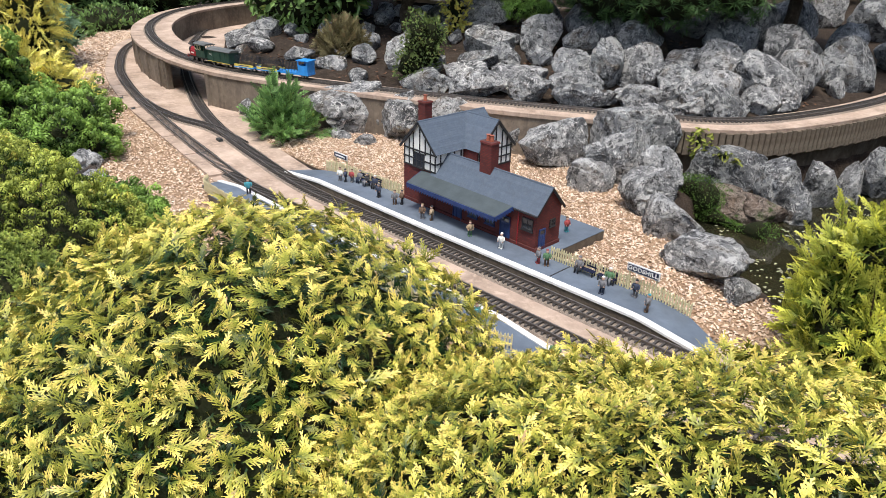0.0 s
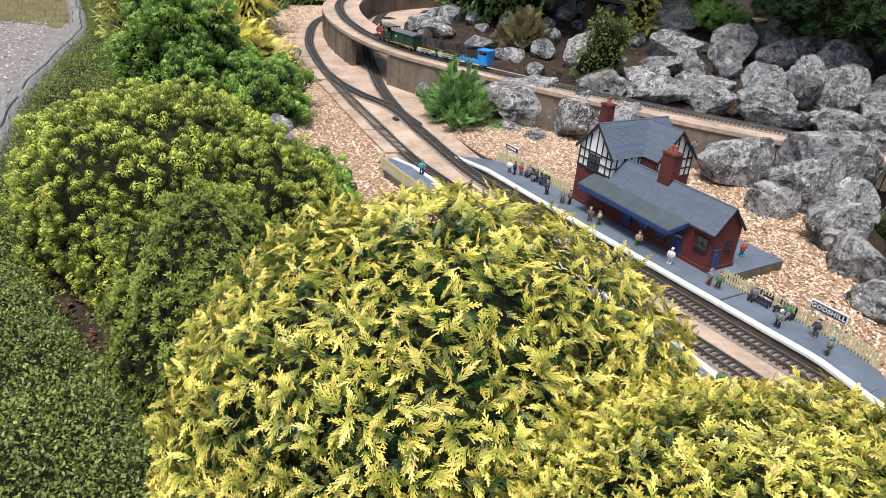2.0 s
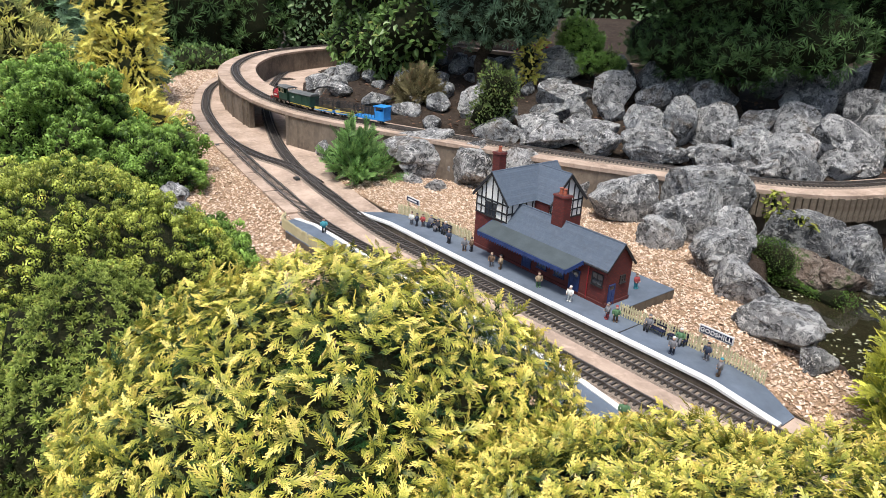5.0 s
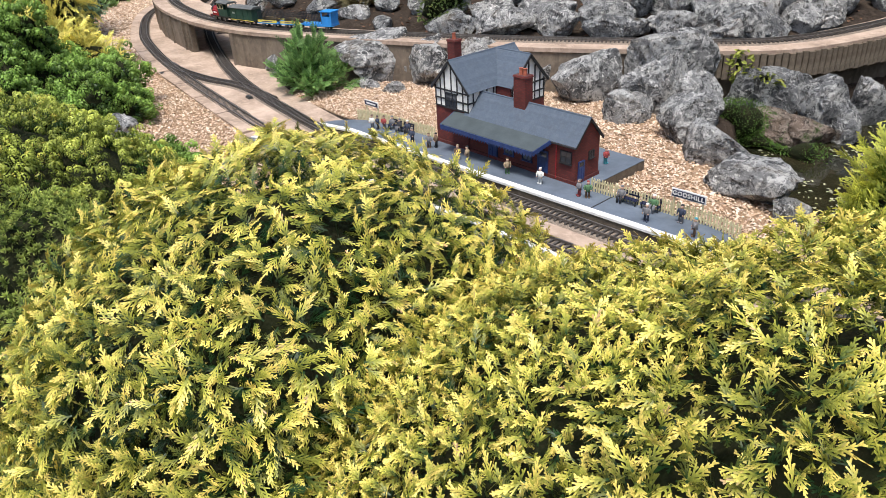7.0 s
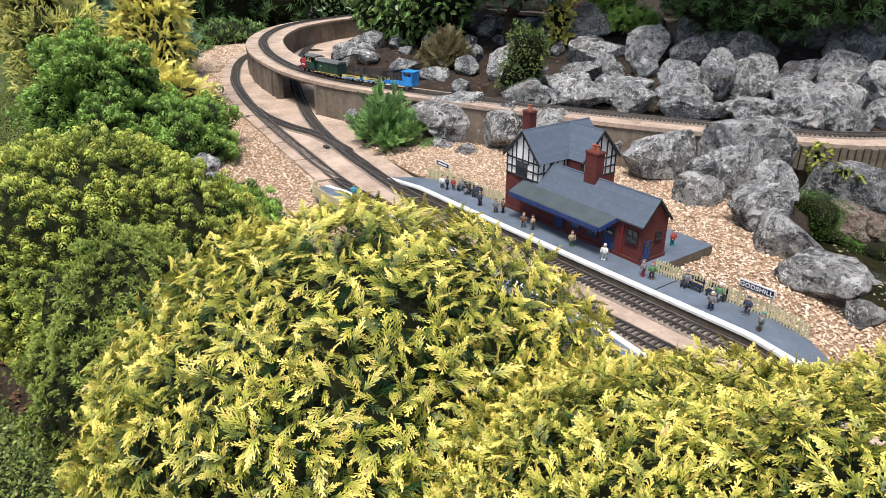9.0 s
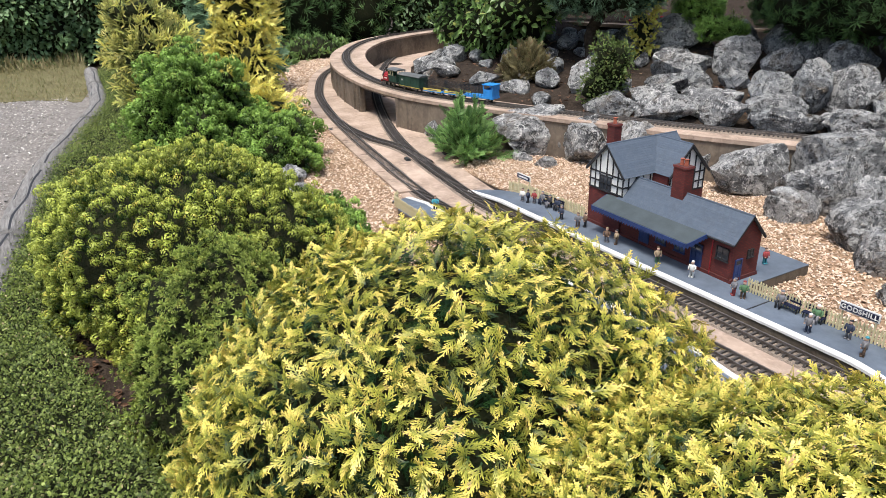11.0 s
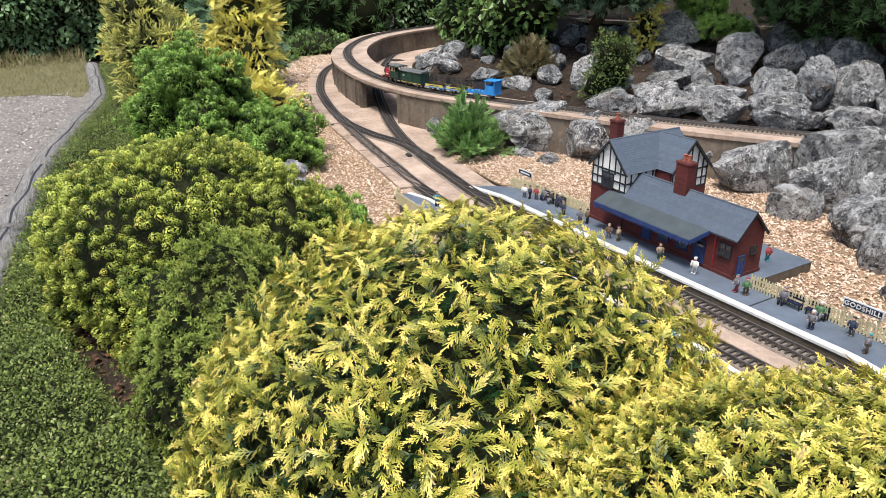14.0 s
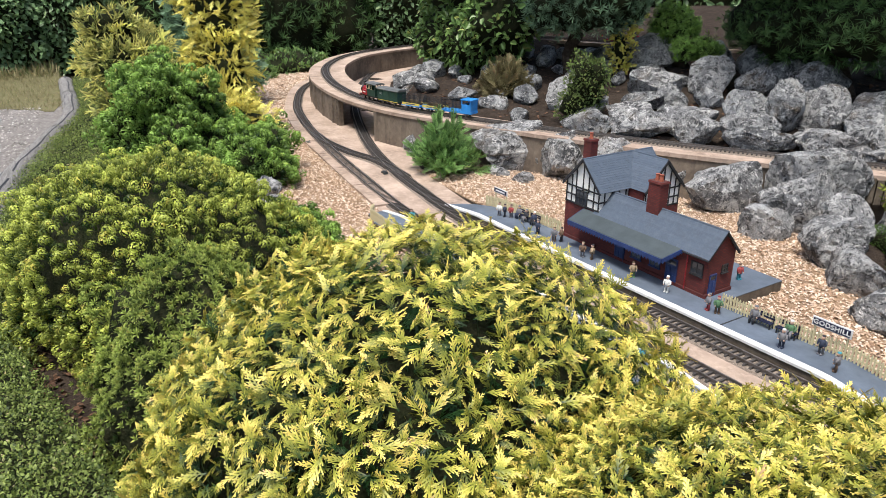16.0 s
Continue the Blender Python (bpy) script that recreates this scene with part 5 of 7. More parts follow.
bpart(g, "canopy", M["felt"], "flat grey-green canopy roof of worn felt")


def valance(a, b, ztop, n):
    a, b = Vector(a), Vector(b)
    d = (b - a) / n
    side = Vector((d.y, -d.x, 0)).normalized() * 0.004
    g = Geo()
    for i in range(n):
        p, q = a + d * i, a + d * (i + 1)
        m = (p + q) / 2
        zs = ztop(i / n), ztop((i + 1) / n)
        vs = []
        for o in (Vector((0, 0, 0)), side):
            vs += [(p.x + o.x, p.y + o.y, zs[0]), (q.x + o.x, q.y + o.y, zs[1]), (q.x + o.x, q.y + o.y, zs[1] - 0.016), (m.x + o.x, m.y + o.y, zs[1] - 0.030), (p.x + o.x, p.y + o.y, zs[0] - 0.016)]
        g.add(vs, [(0, 1, 2, 3, 4), (9, 8, 7, 6, 5), (0, 5, 6, 1), (1, 6, 7, 2), (2, 7, 8, 3), (3, 8, 9, 4), (4, 9, 5, 0)])
    bpart(g, "valance", M["blue"], "dark blue zigzag valance")


valance((-0.80, -0.108, 0), (-0.165, -0.108, 0), lambda f: cz0 + 0.004, 34)
valance((-0.165, -0.108, 0), (-0.137, -0.004, 0), lambda f: cz0 + 0.004 + (cz1 - cz0) * f, 7)
valance((-0.80, -0.004, 0), (-0.80, -0.108, 0), lambda f: cz1 + 0.004 - (cz1 - cz0) * f, 7)
for x in (-0.74, -0.56, -0.38, -0.2):
    bpart(Geo().tube([(x, -0.003, 0.10), (x, -0.05, 0.135), (x, -0.095, 0.150)], 0.0035, 6), "canopy_bracket", M["blue"])


def chimney(x, y, z0, z1, sx, sy, pots):
    st = bpart(Geo().box((x, y, (z0 + z1) / 2), (sx, sy, z1 - z0)), "chimney", M["brick"], "red brick chimney with terracotta pots")
    bpart(Geo().box((x, y, z1 + 0.004), (sx + 0.008, sy + 0.008, 0.010), 0, 0, 0.94), "chimney_cap", M["brick"], "projecting brick cap", parent=st)
    for k in range(pots):
        px = x + (k - (pots - 1) / 2) * 0.026
        bpart(Geo().tube([(px, y, z1 + 0.006), (px, y, z1 + 0.020), (px, y, z1 + 0.036), (px, y, z1 + 0.040)], [0.0115, 0.0095, 0.009, 0.0115], 12), "chimney_pot", M["terracotta"], "terracotta pot", parent=st)


chimney(-0.925, 0.13, 0.30, 0.523, 0.056, 0.05, 1)
chimney(-0.398, 0.088, 0.26, 0.425, 0.075, 0.055, 2)


# ---- platform signs, benches, figurines ----
def name_board(x, y, z, wdt, hgt, text, label):
    top = thing("station_sign", (x, y, ramp_z(x)), label, "sign", "station name boards")
    z -= ramp_z(x)
    for k in (-1, 1):
        Geo().box((k * wdt * 0.42, 0.004, z / 2), (0.006, 0.006, z)).done("post", M["cream"], top)
    Geo().box((0, 0, z), (wdt, 0.005, hgt)).done("border", M["white"], top, "white border")
    Geo().box((0, -0.0035, z), (wdt - 0.010, 0.004, hgt - 0.010)).done("panel", M["navy"], top, "navy blue panel")
    if text:
        cu = bpy.data.curves.new("lettering", "FONT")
        cu.body, cu.size, cu.align_x, cu.align_y, cu.extrude = text, hgt * 0.72, "CENTER", "CENTER", 0.0006
        cu.space_character, cu.offset = 1.12, 0.0006
        cu.materials.append(M["white"])
        ob = new("lettering", cu)
        ob.parent = top
        ob.matrix_local = pose(0, -0.0062, z, 90, 0, 0)
    else:
        Geo().box((0, -0.006, z), (wdt * 0.7, 0.001, hgt * 0.3)).done("lettering_bar", M["white"], top, "white lettering too small to read")
    return top


sg = name_board(0.563, 0.016, 0.108, 0.15, 0.037, "GODSHILL", "navy station name board with white letters on the fence")
sg.rotation_euler = (0, 0, radians(2))
name_board(-1.545, -0.006, 0.098, 0.135, 0.034, "", "navy station name board with a white border on posts")


def bench(x, y, rz):
    top = thing("bench", (x, y, 0.0), "small dark blue platform bench", "bench", "platform benches")
    top.rotation_euler = (0, 0, radians(rz))
    for k in range(3):
        Geo().box((0, -0.012 + k * 0.009, 0.026), (0.088, 0.007, 0.003)).done("seat_slat", M["navy"], top)
    for k in range(2):
        Geo().box((0, 0.013 + k * 0.002, 0.040 + k * 0.011), (0.088, 0.003, 0.008)).done("back_slat", M["navy"], top)
    for sx in (-0.038, 0.038):
        Geo().box((sx, -0.010, 0.0125), (0.004, 0.004, 0.025)).done("leg", M["black"], top)
        Geo().box((sx, 0.014, 0.027), (0.004, 0.004, 0.054)).done("leg", M["black"], top)


for x, y, rz in ((0.30, -0.004, 2), (0.405, 0.002, 2), (-1.285, -0.036, 3), (-1.18, -0.03, 3)):
    bench(x, y, rz)


def figurine(x, y, rz, coat, legs, hat, h, seated, label, z=None):
    """A small painted figure in one mesh."""
    g = Geo()
    k = h / 0.1
    zb = 0.0
    if seated:
        for s in (-1, 1):
            g.tube([(s * 0.008 * k, -0.006 * k, 0.030), (s * 0.009 * k, -0.026 * k, 0.031), (s * 0.009 * k, -0.028 * k, 0.003)], [0.0075 * k, 0.0065 * k, 0.005 * k], 7, 1)
        zb = 0.028
    else:
        for s in (-1, 1):
            g.tube([(s * 0.008 * k, 0, 0.002), (s * 0.0085 * k, 0.001, 0.025 * k), (s * 0.007 * k, 0, 0.05 * k)], [0.0065 * k, 0.006 * k, 0.008 * k], 7, 1)
            g.box((s * 0.008 * k, -0.004 * k, 0.003), (0.009 * k, 0.018 * k, 0.006), 0, 1)
        zb = 0.046 * k
    g.tube([(0, 0, zb - 0.006 * k), (0, 0, zb + 0.008 * k), (0, 0, zb + 0.026 * k), (0, 0, zb + 0.035 * k)], [0.015 * k, 0.0135 * k, 0.0165 * k, 0.007 * k], 10, 0)
    for s in (-1, 1):
        g.tube([(s * 0.016 * k, 0, zb + 0.030 * k), (s * 0.021 * k, -0.003 * k, zb + 0.014 * k), (s * 0.016 * k, -0.013 * k, zb + 0.004 * k)], [0.006 * k, 0.0055 * k, 0.0045 * k], 6, 0)
        g.ball((s * 0.016 * k, -0.014 * k, zb + 0.002 * k), 0.005 * k, 6, 2)
    g.ball((0, -0.001, zb + 0.045 * k), (0.0092 * k, 0.010 * k, 0.0115 * k), 10, 2)
    g.ball((0, 0.001, zb + 0.0525 * k), (0.0098 * k, 0.0105 * k, 0.006 * k), 8, 3)
    ob = g.done("figurine", [CLOTH[coat], CLOTH[legs], M["skin"], CLOTH[hat]], smooth=True)
    ob.matrix_world = pose(x, y, ramp_z(x) if z is None else z, 0, 0, rz)
    return tagged(ob, label, "figurine", "platform figurines")


NAMES = ["navy", "brown", "tan", "grey", "white", "teal", "red", "black", "green"]
STAND = [(-1.41, -0.11, 20, 4, 3, 1), (-1.37, -0.10, -30, 0, 7, 7), (-1.04, -0.11, 10, 0, 7, 3), (-0.90, -0.11, 40, 3, 1, 1),
         (-0.875, -0.08, -20, 1, 7, 7), (-0.65, -0.13, 30, 1, 3, 2), (-0.60, -0.11, -40, 2, 1, 7), (-0.33, -0.10, 60, 2, 8, 1),
         (-0.13, -0.09, 10, 4, 4, 4), (0.09, -0.08, -30, 3, 6, 3), (0.13, -0.07, 40, 8, 1, 6), (0.45, -0.10, 5, 3, 0, 4)]
MORE = [(0.56, -0.02, 0, 0, 3, 7), (0.66, -0.09, -60, 3, 1, 5), (-0.05, 0.31, 80, 6, 5, 1), (-1.34, -0.075, 15, 6, 3, 1)]
SEATED = [(0.265, -0.008, 5, 3, 7, 3), (0.42, -0.002, 12, 8, 3, 4), (-1.305, -0.04, 5, 3, 0, 3), (-1.23, -0.045, -5, 7, 3, 3), (-1.17, -0.034, 10, 0, 7, 4)]
for x, y, rz, a, b, c in STAND + MORE:
    figurine(x, y, rz, a, b, c, 0.079, False, "small painted figurine in %s standing on the platform" % NAMES[a])
for x, y, rz, a, b, c in SEATED:
    figurine(x, y, rz, a, b, c, 0.088, True, "small painted figurine in %s sitting on a bench" % NAMES[a])
for x, y, rz, a in ((0.265, -0.665, 90, 5), (-1.56, -0.63, 60, 5), (0.60, -0.60, 30, 8)):
    figurine(x, y, rz, a, 7, 1, 0.088, False, "small painted figurine in %s on the opposite platform" % NAMES[a], opp_z(x))


# ---- rocks ----
def ico(sub):
    bm = bmesh.new()
    bmesh.ops.create_icosphere(bm, subdivisions=sub, radius=1)
    out = np.array([v.co[:] for v in bm.verts]), [tuple(v.index for v in f.verts) for f in bm.faces]
    bm.free()
    return out


ICO = {k: ico(k) for k in (3, 4)}


def rock(x, y, zb, wdt, dep, hgt, rz, seed, mat="rock", sub=4, label="", sink=0.18):
    """A weathered boulder: a ball cut by planes, then roughened."""
    rng = np.random.default_rng(1000 + seed)
    v, f = ICO[sub]
    v = v.copy()
    for _ in range(15):
        n = rng.normal(size=3)
        n[2] *= 0.8
        n /= np.linalg.norm(n)
        d = rng.uniform(0.46, 0.80)
        over = v @ n - d
        v -= np.outer(np.clip(over, 0, None) * 0.92, n)
    for sc, am in ((1.3, 0.06), (3.1, 0.06), (7.5, 0.045), (17.0, 0.03)):
        off = seed * 3.7
        v *= (1 + np.array([noise.noise(Vector((p[0] * sc + off, p[1] * sc - off, p[2] * sc))) for p in v]) * am)[:, None]
    crease = np.array([abs(noise.noise(Vector((p[0] * 1.7 - seed, p[1] * 1.7 + seed * 2.1, p[2] * 1.7)))) for p in v])
    v *= (1 - 0.13 * np.clip(1 - crease * 9, 0, 1))[:, None]
    lo, hi = v.min(0), v.max(0)
    v = (v - (lo + hi) / 2) / (hi - lo) * np.array((wdt, dep, hgt * (1 + sink)))
    v[:, 2] += hgt * (1 + sink) / 2 - hgt * sink
    g = Geo().add(v, f)
    ob = g.done("boulder", M[mat], smooth=True)
    ob.data.set_sharp_from_angle(angle=radians(22))
    ob.matrix_world = pose(x, y, zb, 0, 0, rz)
    return tagged(ob, label or "grey weathered limestone boulder with pale lichen", "rock", "rockery boulders")


BASE = 45.0
FRONT = [(-2.45, 0.74, 0.62, 0.42, 0.372, 0), (-1.97, 0.90, 0.36, 0.28, 0.345, 12), (-1.66, 1.06, 0.52, 0.28, 0.37, -8), (-2.33, 0.54, 0.19, 0.14, 0.07, 0),
         (-2.08, 0.58, 0.17, 0.12, 0.08, 20), (-1.27, 1.32, 0.31, 0.28, 0.29, 0), (-0.90, 1.27, 0.47, 0.36, 0.33, -10), (-0.46, 1.10, 0.32, 0.24, 0.20, 15),
         (-0.13, 1.31, 0.28, 0.24, 0.31, 0), (-0.02, 1.00, 0.33, 0.28, 0.28, -15), (0.25, 0.80, 0.42, 0.25, 0.22, -60), (0.59, 0.52, 0.50, 0.24, 0.175, -69), (-2.13, 0.94, 0.34, 0.22, 0.28, 5),
         (-2.58, -1.20, 0.24, 0.24, 0.18, 0), (-2.26, -1.26, 0.28, 0.24, 0.15, 30), (-3.32, 0.34, 0.22, 0.18, 0.15, 0)]
for k, (x, y, a, b, c, r) in enumerate(FRONT):
    rock(x, y, GROUND, a, b, c, BASE + r, k, "rock")
rock(-0.45, 1.35, GROUND, 0.47, 0.36, 0.36, BASE + 8, 31, "rock")
rock(-0.48, 1.58, GROUND, 0.58, 0.30, 0.46, BASE - 6, 32, "rock", label="large pale limestone boulder leaning on the viaduct")
rock(-2.88, 0.72, GROUND, 0.34, 0.25, 0.30, BASE, 33)
POND = [(0.02, 1.86, 0.54, 0.30, 0.42, 0), (0.36, 1.99, 0.38, 0.28, 0.39, 10), (0.50, 1.92, 0.20, 0.18, 0.22, 30), (0.17, 1.66, 0.46, 0.28, 0.23, 0), (0.66, 2.85, 0.4, 0.3, 0.36, 40), (0.36, 1.76, 0.30, 0.2, 0.2, 0),
        (0.70, 3.3, 0.5, 0.3, 0.4, 60), (0.47, 2.28, 0.24, 0.18, 0.33, 0), (0.60, 2.46, 0.24, 0.18, 0.34, 20), (0.84, 0.40, 0.16, 0.13, 0.11, 0)]
for k, (x, y, a, b, c, r) in enumerate(POND):
    kind = "rock_moss" if k in (3, 5) else "rock" if k > 6 else "rock_dark"
    rock(x, y, GROUND if k == 9 else -0.24, a, b, c, BASE + r, 50 + k, kind, label="damp reddish mossy stone at the edge of the pond" if k in (3, 5) else "pale lichen-covered stone beside the pond" if k > 6 else "grey damp boulder below the viaduct wall")
BANK = [(-2.34, 2.14, 0.60, 0.4, 0.33, 0), (-2.06, 2.5, 0.44, 0.32, 0.36, 10), (-1.62, 1.70, 0.58, 0.36, 0.27, -10), (-2.02, 1.56, 0.46, 0.28, 0.22, 0), (-2.74, 1.50, 0.38, 0.28, 0.32, 15),
        (-5.55, 1.55, 0.56, 0.40, 0.32, 10), (-5.05, 1.25, 0.50, 0.32, 0.24, 0), (-4.2, 0.98, 0.36, 0.22, 0.16, -10), (-1.22, 1.88, 0.50, 0.28, 0.24, 0), (-1.42, 2.14, 0.42, 0.30, 0.30, 20),
        (-1.14, 2.14, 0.30, 0.27, 0.45, -20), (-0.98, 2.40, 0.46, 0.34, 0.38, 25), (-0.80, 2.12, 0.46, 0.26, 0.17, 5)]
BANK2 = [(-0.46, 2.46, 0.50, 0.32, 0.30, -25), (-0.78, 3.36, 0.62, 0.46, 0.54, 0), (-0.26, 2.84, 0.54, 0.42, 0.44, 10), (-1.36, 2.92, 0.50, 0.36, 0.34, 0), (-1.70, 2.98, 0.38, 0.32, 0.28, 20),
         (-1.76, 2.66, 0.38, 0.28, 0.28, 0), (-0.92, 4.12, 0.50, 0.40, 0.6, 10), (-2.90, 2.70, 0.54, 0.42, 0.38, 0), (-3.66, 1.06, 0.36, 0.22, 0.14, 0), (-2.38, 1.46, 0.36, 0.26, 0.24, 25),
         (-2.16, 1.82, 0.40, 0.30, 0.22, -15), (-0.92, 2.86, 0.36, 0.28, 0.24, 0), (-0.52, 3.86, 0.66, 0.46, 0.5, 15)]
BANK3 = [(-0.08, 4.0, 0.66, 0.45, 0.54, 0), (-0.66, 2.98, 0.48, 0.36, 0.36, -10), (-0.55, 6.2, 0.7, 0.5, 0.55, 0), (-1.06, 5.3, 0.72, 0.5, 0.5, 20), (-1.30, 4.36, 0.5, 0.36, 0.4, 0),
         (-1.1, 6.2, 0.65, 0.4, 0.48, 0), (-2.6, 3.2, 0.44, 0.34, 0.3, 10), (-3.3, 2.9, 0.44, 0.32, 0.3, 0), (-3.2, 1.08, 0.34, 0.24, 0.15, 10), (-1.9, 3.6, 0.55, 0.35, 0.36, 0), (-3.95, 1.6, 0.34, 0.24, 0.18, 0),
         (-1.85, 2.25, 0.3, 0.24, 0.2, 30), (-0.15, 3.3, 0.5, 0.4, 0.42, 0), (-0.35, 4.7, 0.6, 0.45, 0.5, 20), (0.0, 5.2, 0.6, 0.45, 0.5, 0)]
for k, (x, y, a, b, c, r) in enumerate(BANK + BANK2 + BANK3):
    dark = k in (9, 10, 14, 16, 17, 18, 20, 21, 23, 26, 28, 29, 30, 33, 35, 37)
    f = 0.76 if a > 0.55 else 0.86
    a, b, c = a * f, b * 0.88, c * (f + 0.04)
    rock(x, y, hz(x, y) - 0.02, a, b, c, BASE - 5 + r, 80 + k, "rock_dark" if dark else "rock", 4 if y < 2.2 and x > -3 else 3)
# a row set close behind the viaduct deck
_rb = np.random.default_rng(77)
_sd = np.concatenate([[0], np.cumsum(np.linalg.norm(np.diff(DECK, axis=0), axis=1))])
_at = _sd[int(np.argmin(np.abs(DECK[:, 0] + 2.25)))]
for k in range(9):
    w = _rb.uniform(0.30, 0.50)
    _at += w * 0.5
    i = int(np.argmin(np.abs(_sd - _at)))
    nx, ny = sideways(DECK)[i]
    off = 0.37 + _rb.uniform(0.07, 0.12)
    tx, ty = DECK[i, 0] + nx * off, DECK[i, 1] + ny * off
    rock(tx, ty, DECK_Z - 0.05, w, _rb.uniform(0.22, 0.28), _rb.uniform(0.17, 0.25), math.degrees(math.atan2(ny, nx)) - 90 + _rb.uniform(-14, 14), 300 + k, "rock" if k % 3 else "rock_dark")
    _at += w * 0.5 + _rb.uniform(0.0, 0.06)
# smaller stones wedged between the boulders
_rs = np.random.default_rng(61)
_set = [(x, y) for x, y, *_ in BANK + BANK2 + BANK3]
for k in range(700):
    x, y = _rs.uniform((-2.3, 1.55), (0.1, 4.2))
    if behind_deck(np.array([x]), np.array([y]))[0] < 0.46 or min(math.hypot(x - a, y - b) for a, b in _set) < 0.25 or len(_set) > 74 or math.hypot(x + 1.75, y - 1.95) < 0.26 or math.hypot(x + 1.3, y - 3.2) < 0.5:
        continue
    _set.append((x, y))
    w = _rs.uniform(0.2, 0.32)
    rock(x, y, hz(x, y) - 0.02, w, w * 0.75, w * _rs.uniform(0.6, 0.9), _rs.uniform(0, 180), 200 + k, "rock_dark" if _rs.random() < 0.6 else "rock", 3)
for k in range(500):
    x, y = _rs.uniform((-5.2, 1.0), (-2.3, 2.7))
    if behind_deck(np.array([x]), np.array([y]))[0] < 0.46 or min(math.hypot(x - a, y - b) for a, b in _set) < 0.27 or len(_set) > 112:
        continue
    _set.append((x, y))
    w = _rs.uniform(0.16, 0.30)
    rock(x, y, hz(x, y) - 0.02, w, w * 0.75, w * _rs.uniform(0.45, 0.75), _rs.uniform(0, 180), 1000 + k, "rock_dark", 3)


# ---- train on the viaduct ----
_dt = DECK_TRACK
_ds = np.concatenate([[0], np.cumsum(np.linalg.norm(np.diff(_dt, axis=0), axis=1))])
_s0 = _ds[int(np.argmin(np.hypot(_dt[:, 0] + 3.02, _dt[:, 1] - 0.70)))] - 1.33
RAIL_TOP = DECK_Z + 0.027


def on_track(s):
    """Place and heading (pointing to the train's front, along -x of the vehicle) at a length along the deck's track."""
    x, y = np.interp(s, _ds, _dt[:, 0]), np.interp(s, _ds, _dt[:, 1])
    x2, y2 = np.interp(s + 0.08, _ds, _dt[:, 0]), np.interp(s + 0.08, _ds, _dt[:, 1])
    return x, y, math.degrees(math.atan2(y2 - y, x2 - x))


def wheelset(parent, xs, r=0.017, mat="loco_black"):
    for x in xs:
        for s in (-1, 1):
            wh = Geo().tube([(x, s * 0.024, r), (x, s * 0.033, r)], r, 14).done("wheel", M[mat], parent)
            Geo().tube([(x, s * 0.0335, r), (x, s * 0.035, r)], r * 0.72, 14).done("rim", M["steel"], wh, "worn steel rim")
        Geo().tube([(x, -0.024, r), (x, 0.024, r)], 0.003, 6).done("axle", M["loco_black"], parent)


def vehicle(name, s, label, category):
    x, y, a = on_track(s)
    top = thing(name, (x, y, RAIL_TOP), label, category, "train")
    top.rotation_euler = (0, 0, radians(a))
    return top


lo = vehicle("locomotive", _s0 + 0.17, "small red and dark green model steam locomotive with open cab", "locomotive")
wheelset(lo, (-0.10, -0.03, 0.06), 0.021)
Geo().box((0, 0, 0.040), (0.31, 0.092, 0.014)).done("frame", M["loco_black"], lo, bevel=0.002)
Geo().tube([(-0.135, 0, 0.083), (-0.02, 0, 0.083)], 0.034, 16).done("boiler", M["loco_red"], lo, "bright red boiler")
Geo().tube([(-0.15, 0, 0.083), (-0.128, 0, 0.083)], 0.036, 16).done("smokebox", M["loco_black"], lo, "black smokebox")
Geo().tube([(-0.125, 0, 0.11), (-0.125, 0, 0.135), (-0.125, 0, 0.15), (-0.125, 0, 0.158)], [0.012, 0.010, 0.010, 0.014], 12).done("chimney", M["loco_black"], lo, "black chimney")
Geo().ball((-0.065, 0, 0.117), (0.014, 0.014, 0.018), 10).done("dome", M["loco_red"], lo, smooth=True)
for sy in (-1, 1):
    Geo().box((-0.06, sy * 0.040, 0.066), (0.10, 0.022, 0.045)).done("side_tank", M["loco_red"], lo, "red side tank", bevel=0.003)
    Geo().box((-0.06, sy * 0.052, 0.07), (0.05, 0.001, 0.012)).done("nameplate", M["white"], lo, "pale nameplate")
    g = Geo()
    g.box((0.06, sy * 0.046, 0.075), (0.16, 0.003, 0.055))
    for x in (-0.018, 0.03, 0.085, 0.138):
        g.box((x, sy * 0.046, 0.124), (0.008, 0.003, 0.045))
    g.box((0.06, sy * 0.046, 0.148), (0.16, 0.003, 0.008))
    g.done("cab_side", M["van_green"], lo, "dark green cab side")
    for x in (0.006, 0.058):
        fr = Geo()
        for k in (-1, 1):
            fr.box((x + k * 0.018, sy * 0.048, 0.124), (0.003, 0.003, 0.038))
            fr.box((x, sy * 0.048, 0.124 + k * 0.018), (0.036, 0.003, 0.003))
        fr.done("window_frame", M["cream"], lo, "cream window frame")
Geo().box((-0.018, 0, 0.10), (0.004, 0.09, 0.1)).done("cab_front", M["van_green"], lo)
Geo().box((0.138, 0, 0.085), (0.004, 0.09, 0.075)).done("cab_back", M["van_green"], lo)
Geo().solid([(-0.056, 0.150), (0.056, 0.150), (0.056, 0.154), (0.03, 0.164), (-0.03, 0.164), (-0.056, 0.154)], "x", -0.03, 0.155).done("cab_roof", M["van_roof"], lo, "grey cab roof")
Geo().box((-0.165, 0, 0.035), (0.012, 0.09, 0.022)).done("buffer_beam", M["loco_red"], lo)
for sy in (-0.028, 0.028):
    Geo().tube([(-0.17, sy, 0.036), (-0.185, sy, 0.036), (-0.187, sy, 0.036)], [0.004, 0.004, 0.009], 10).done("buffer", M["steel"], lo)

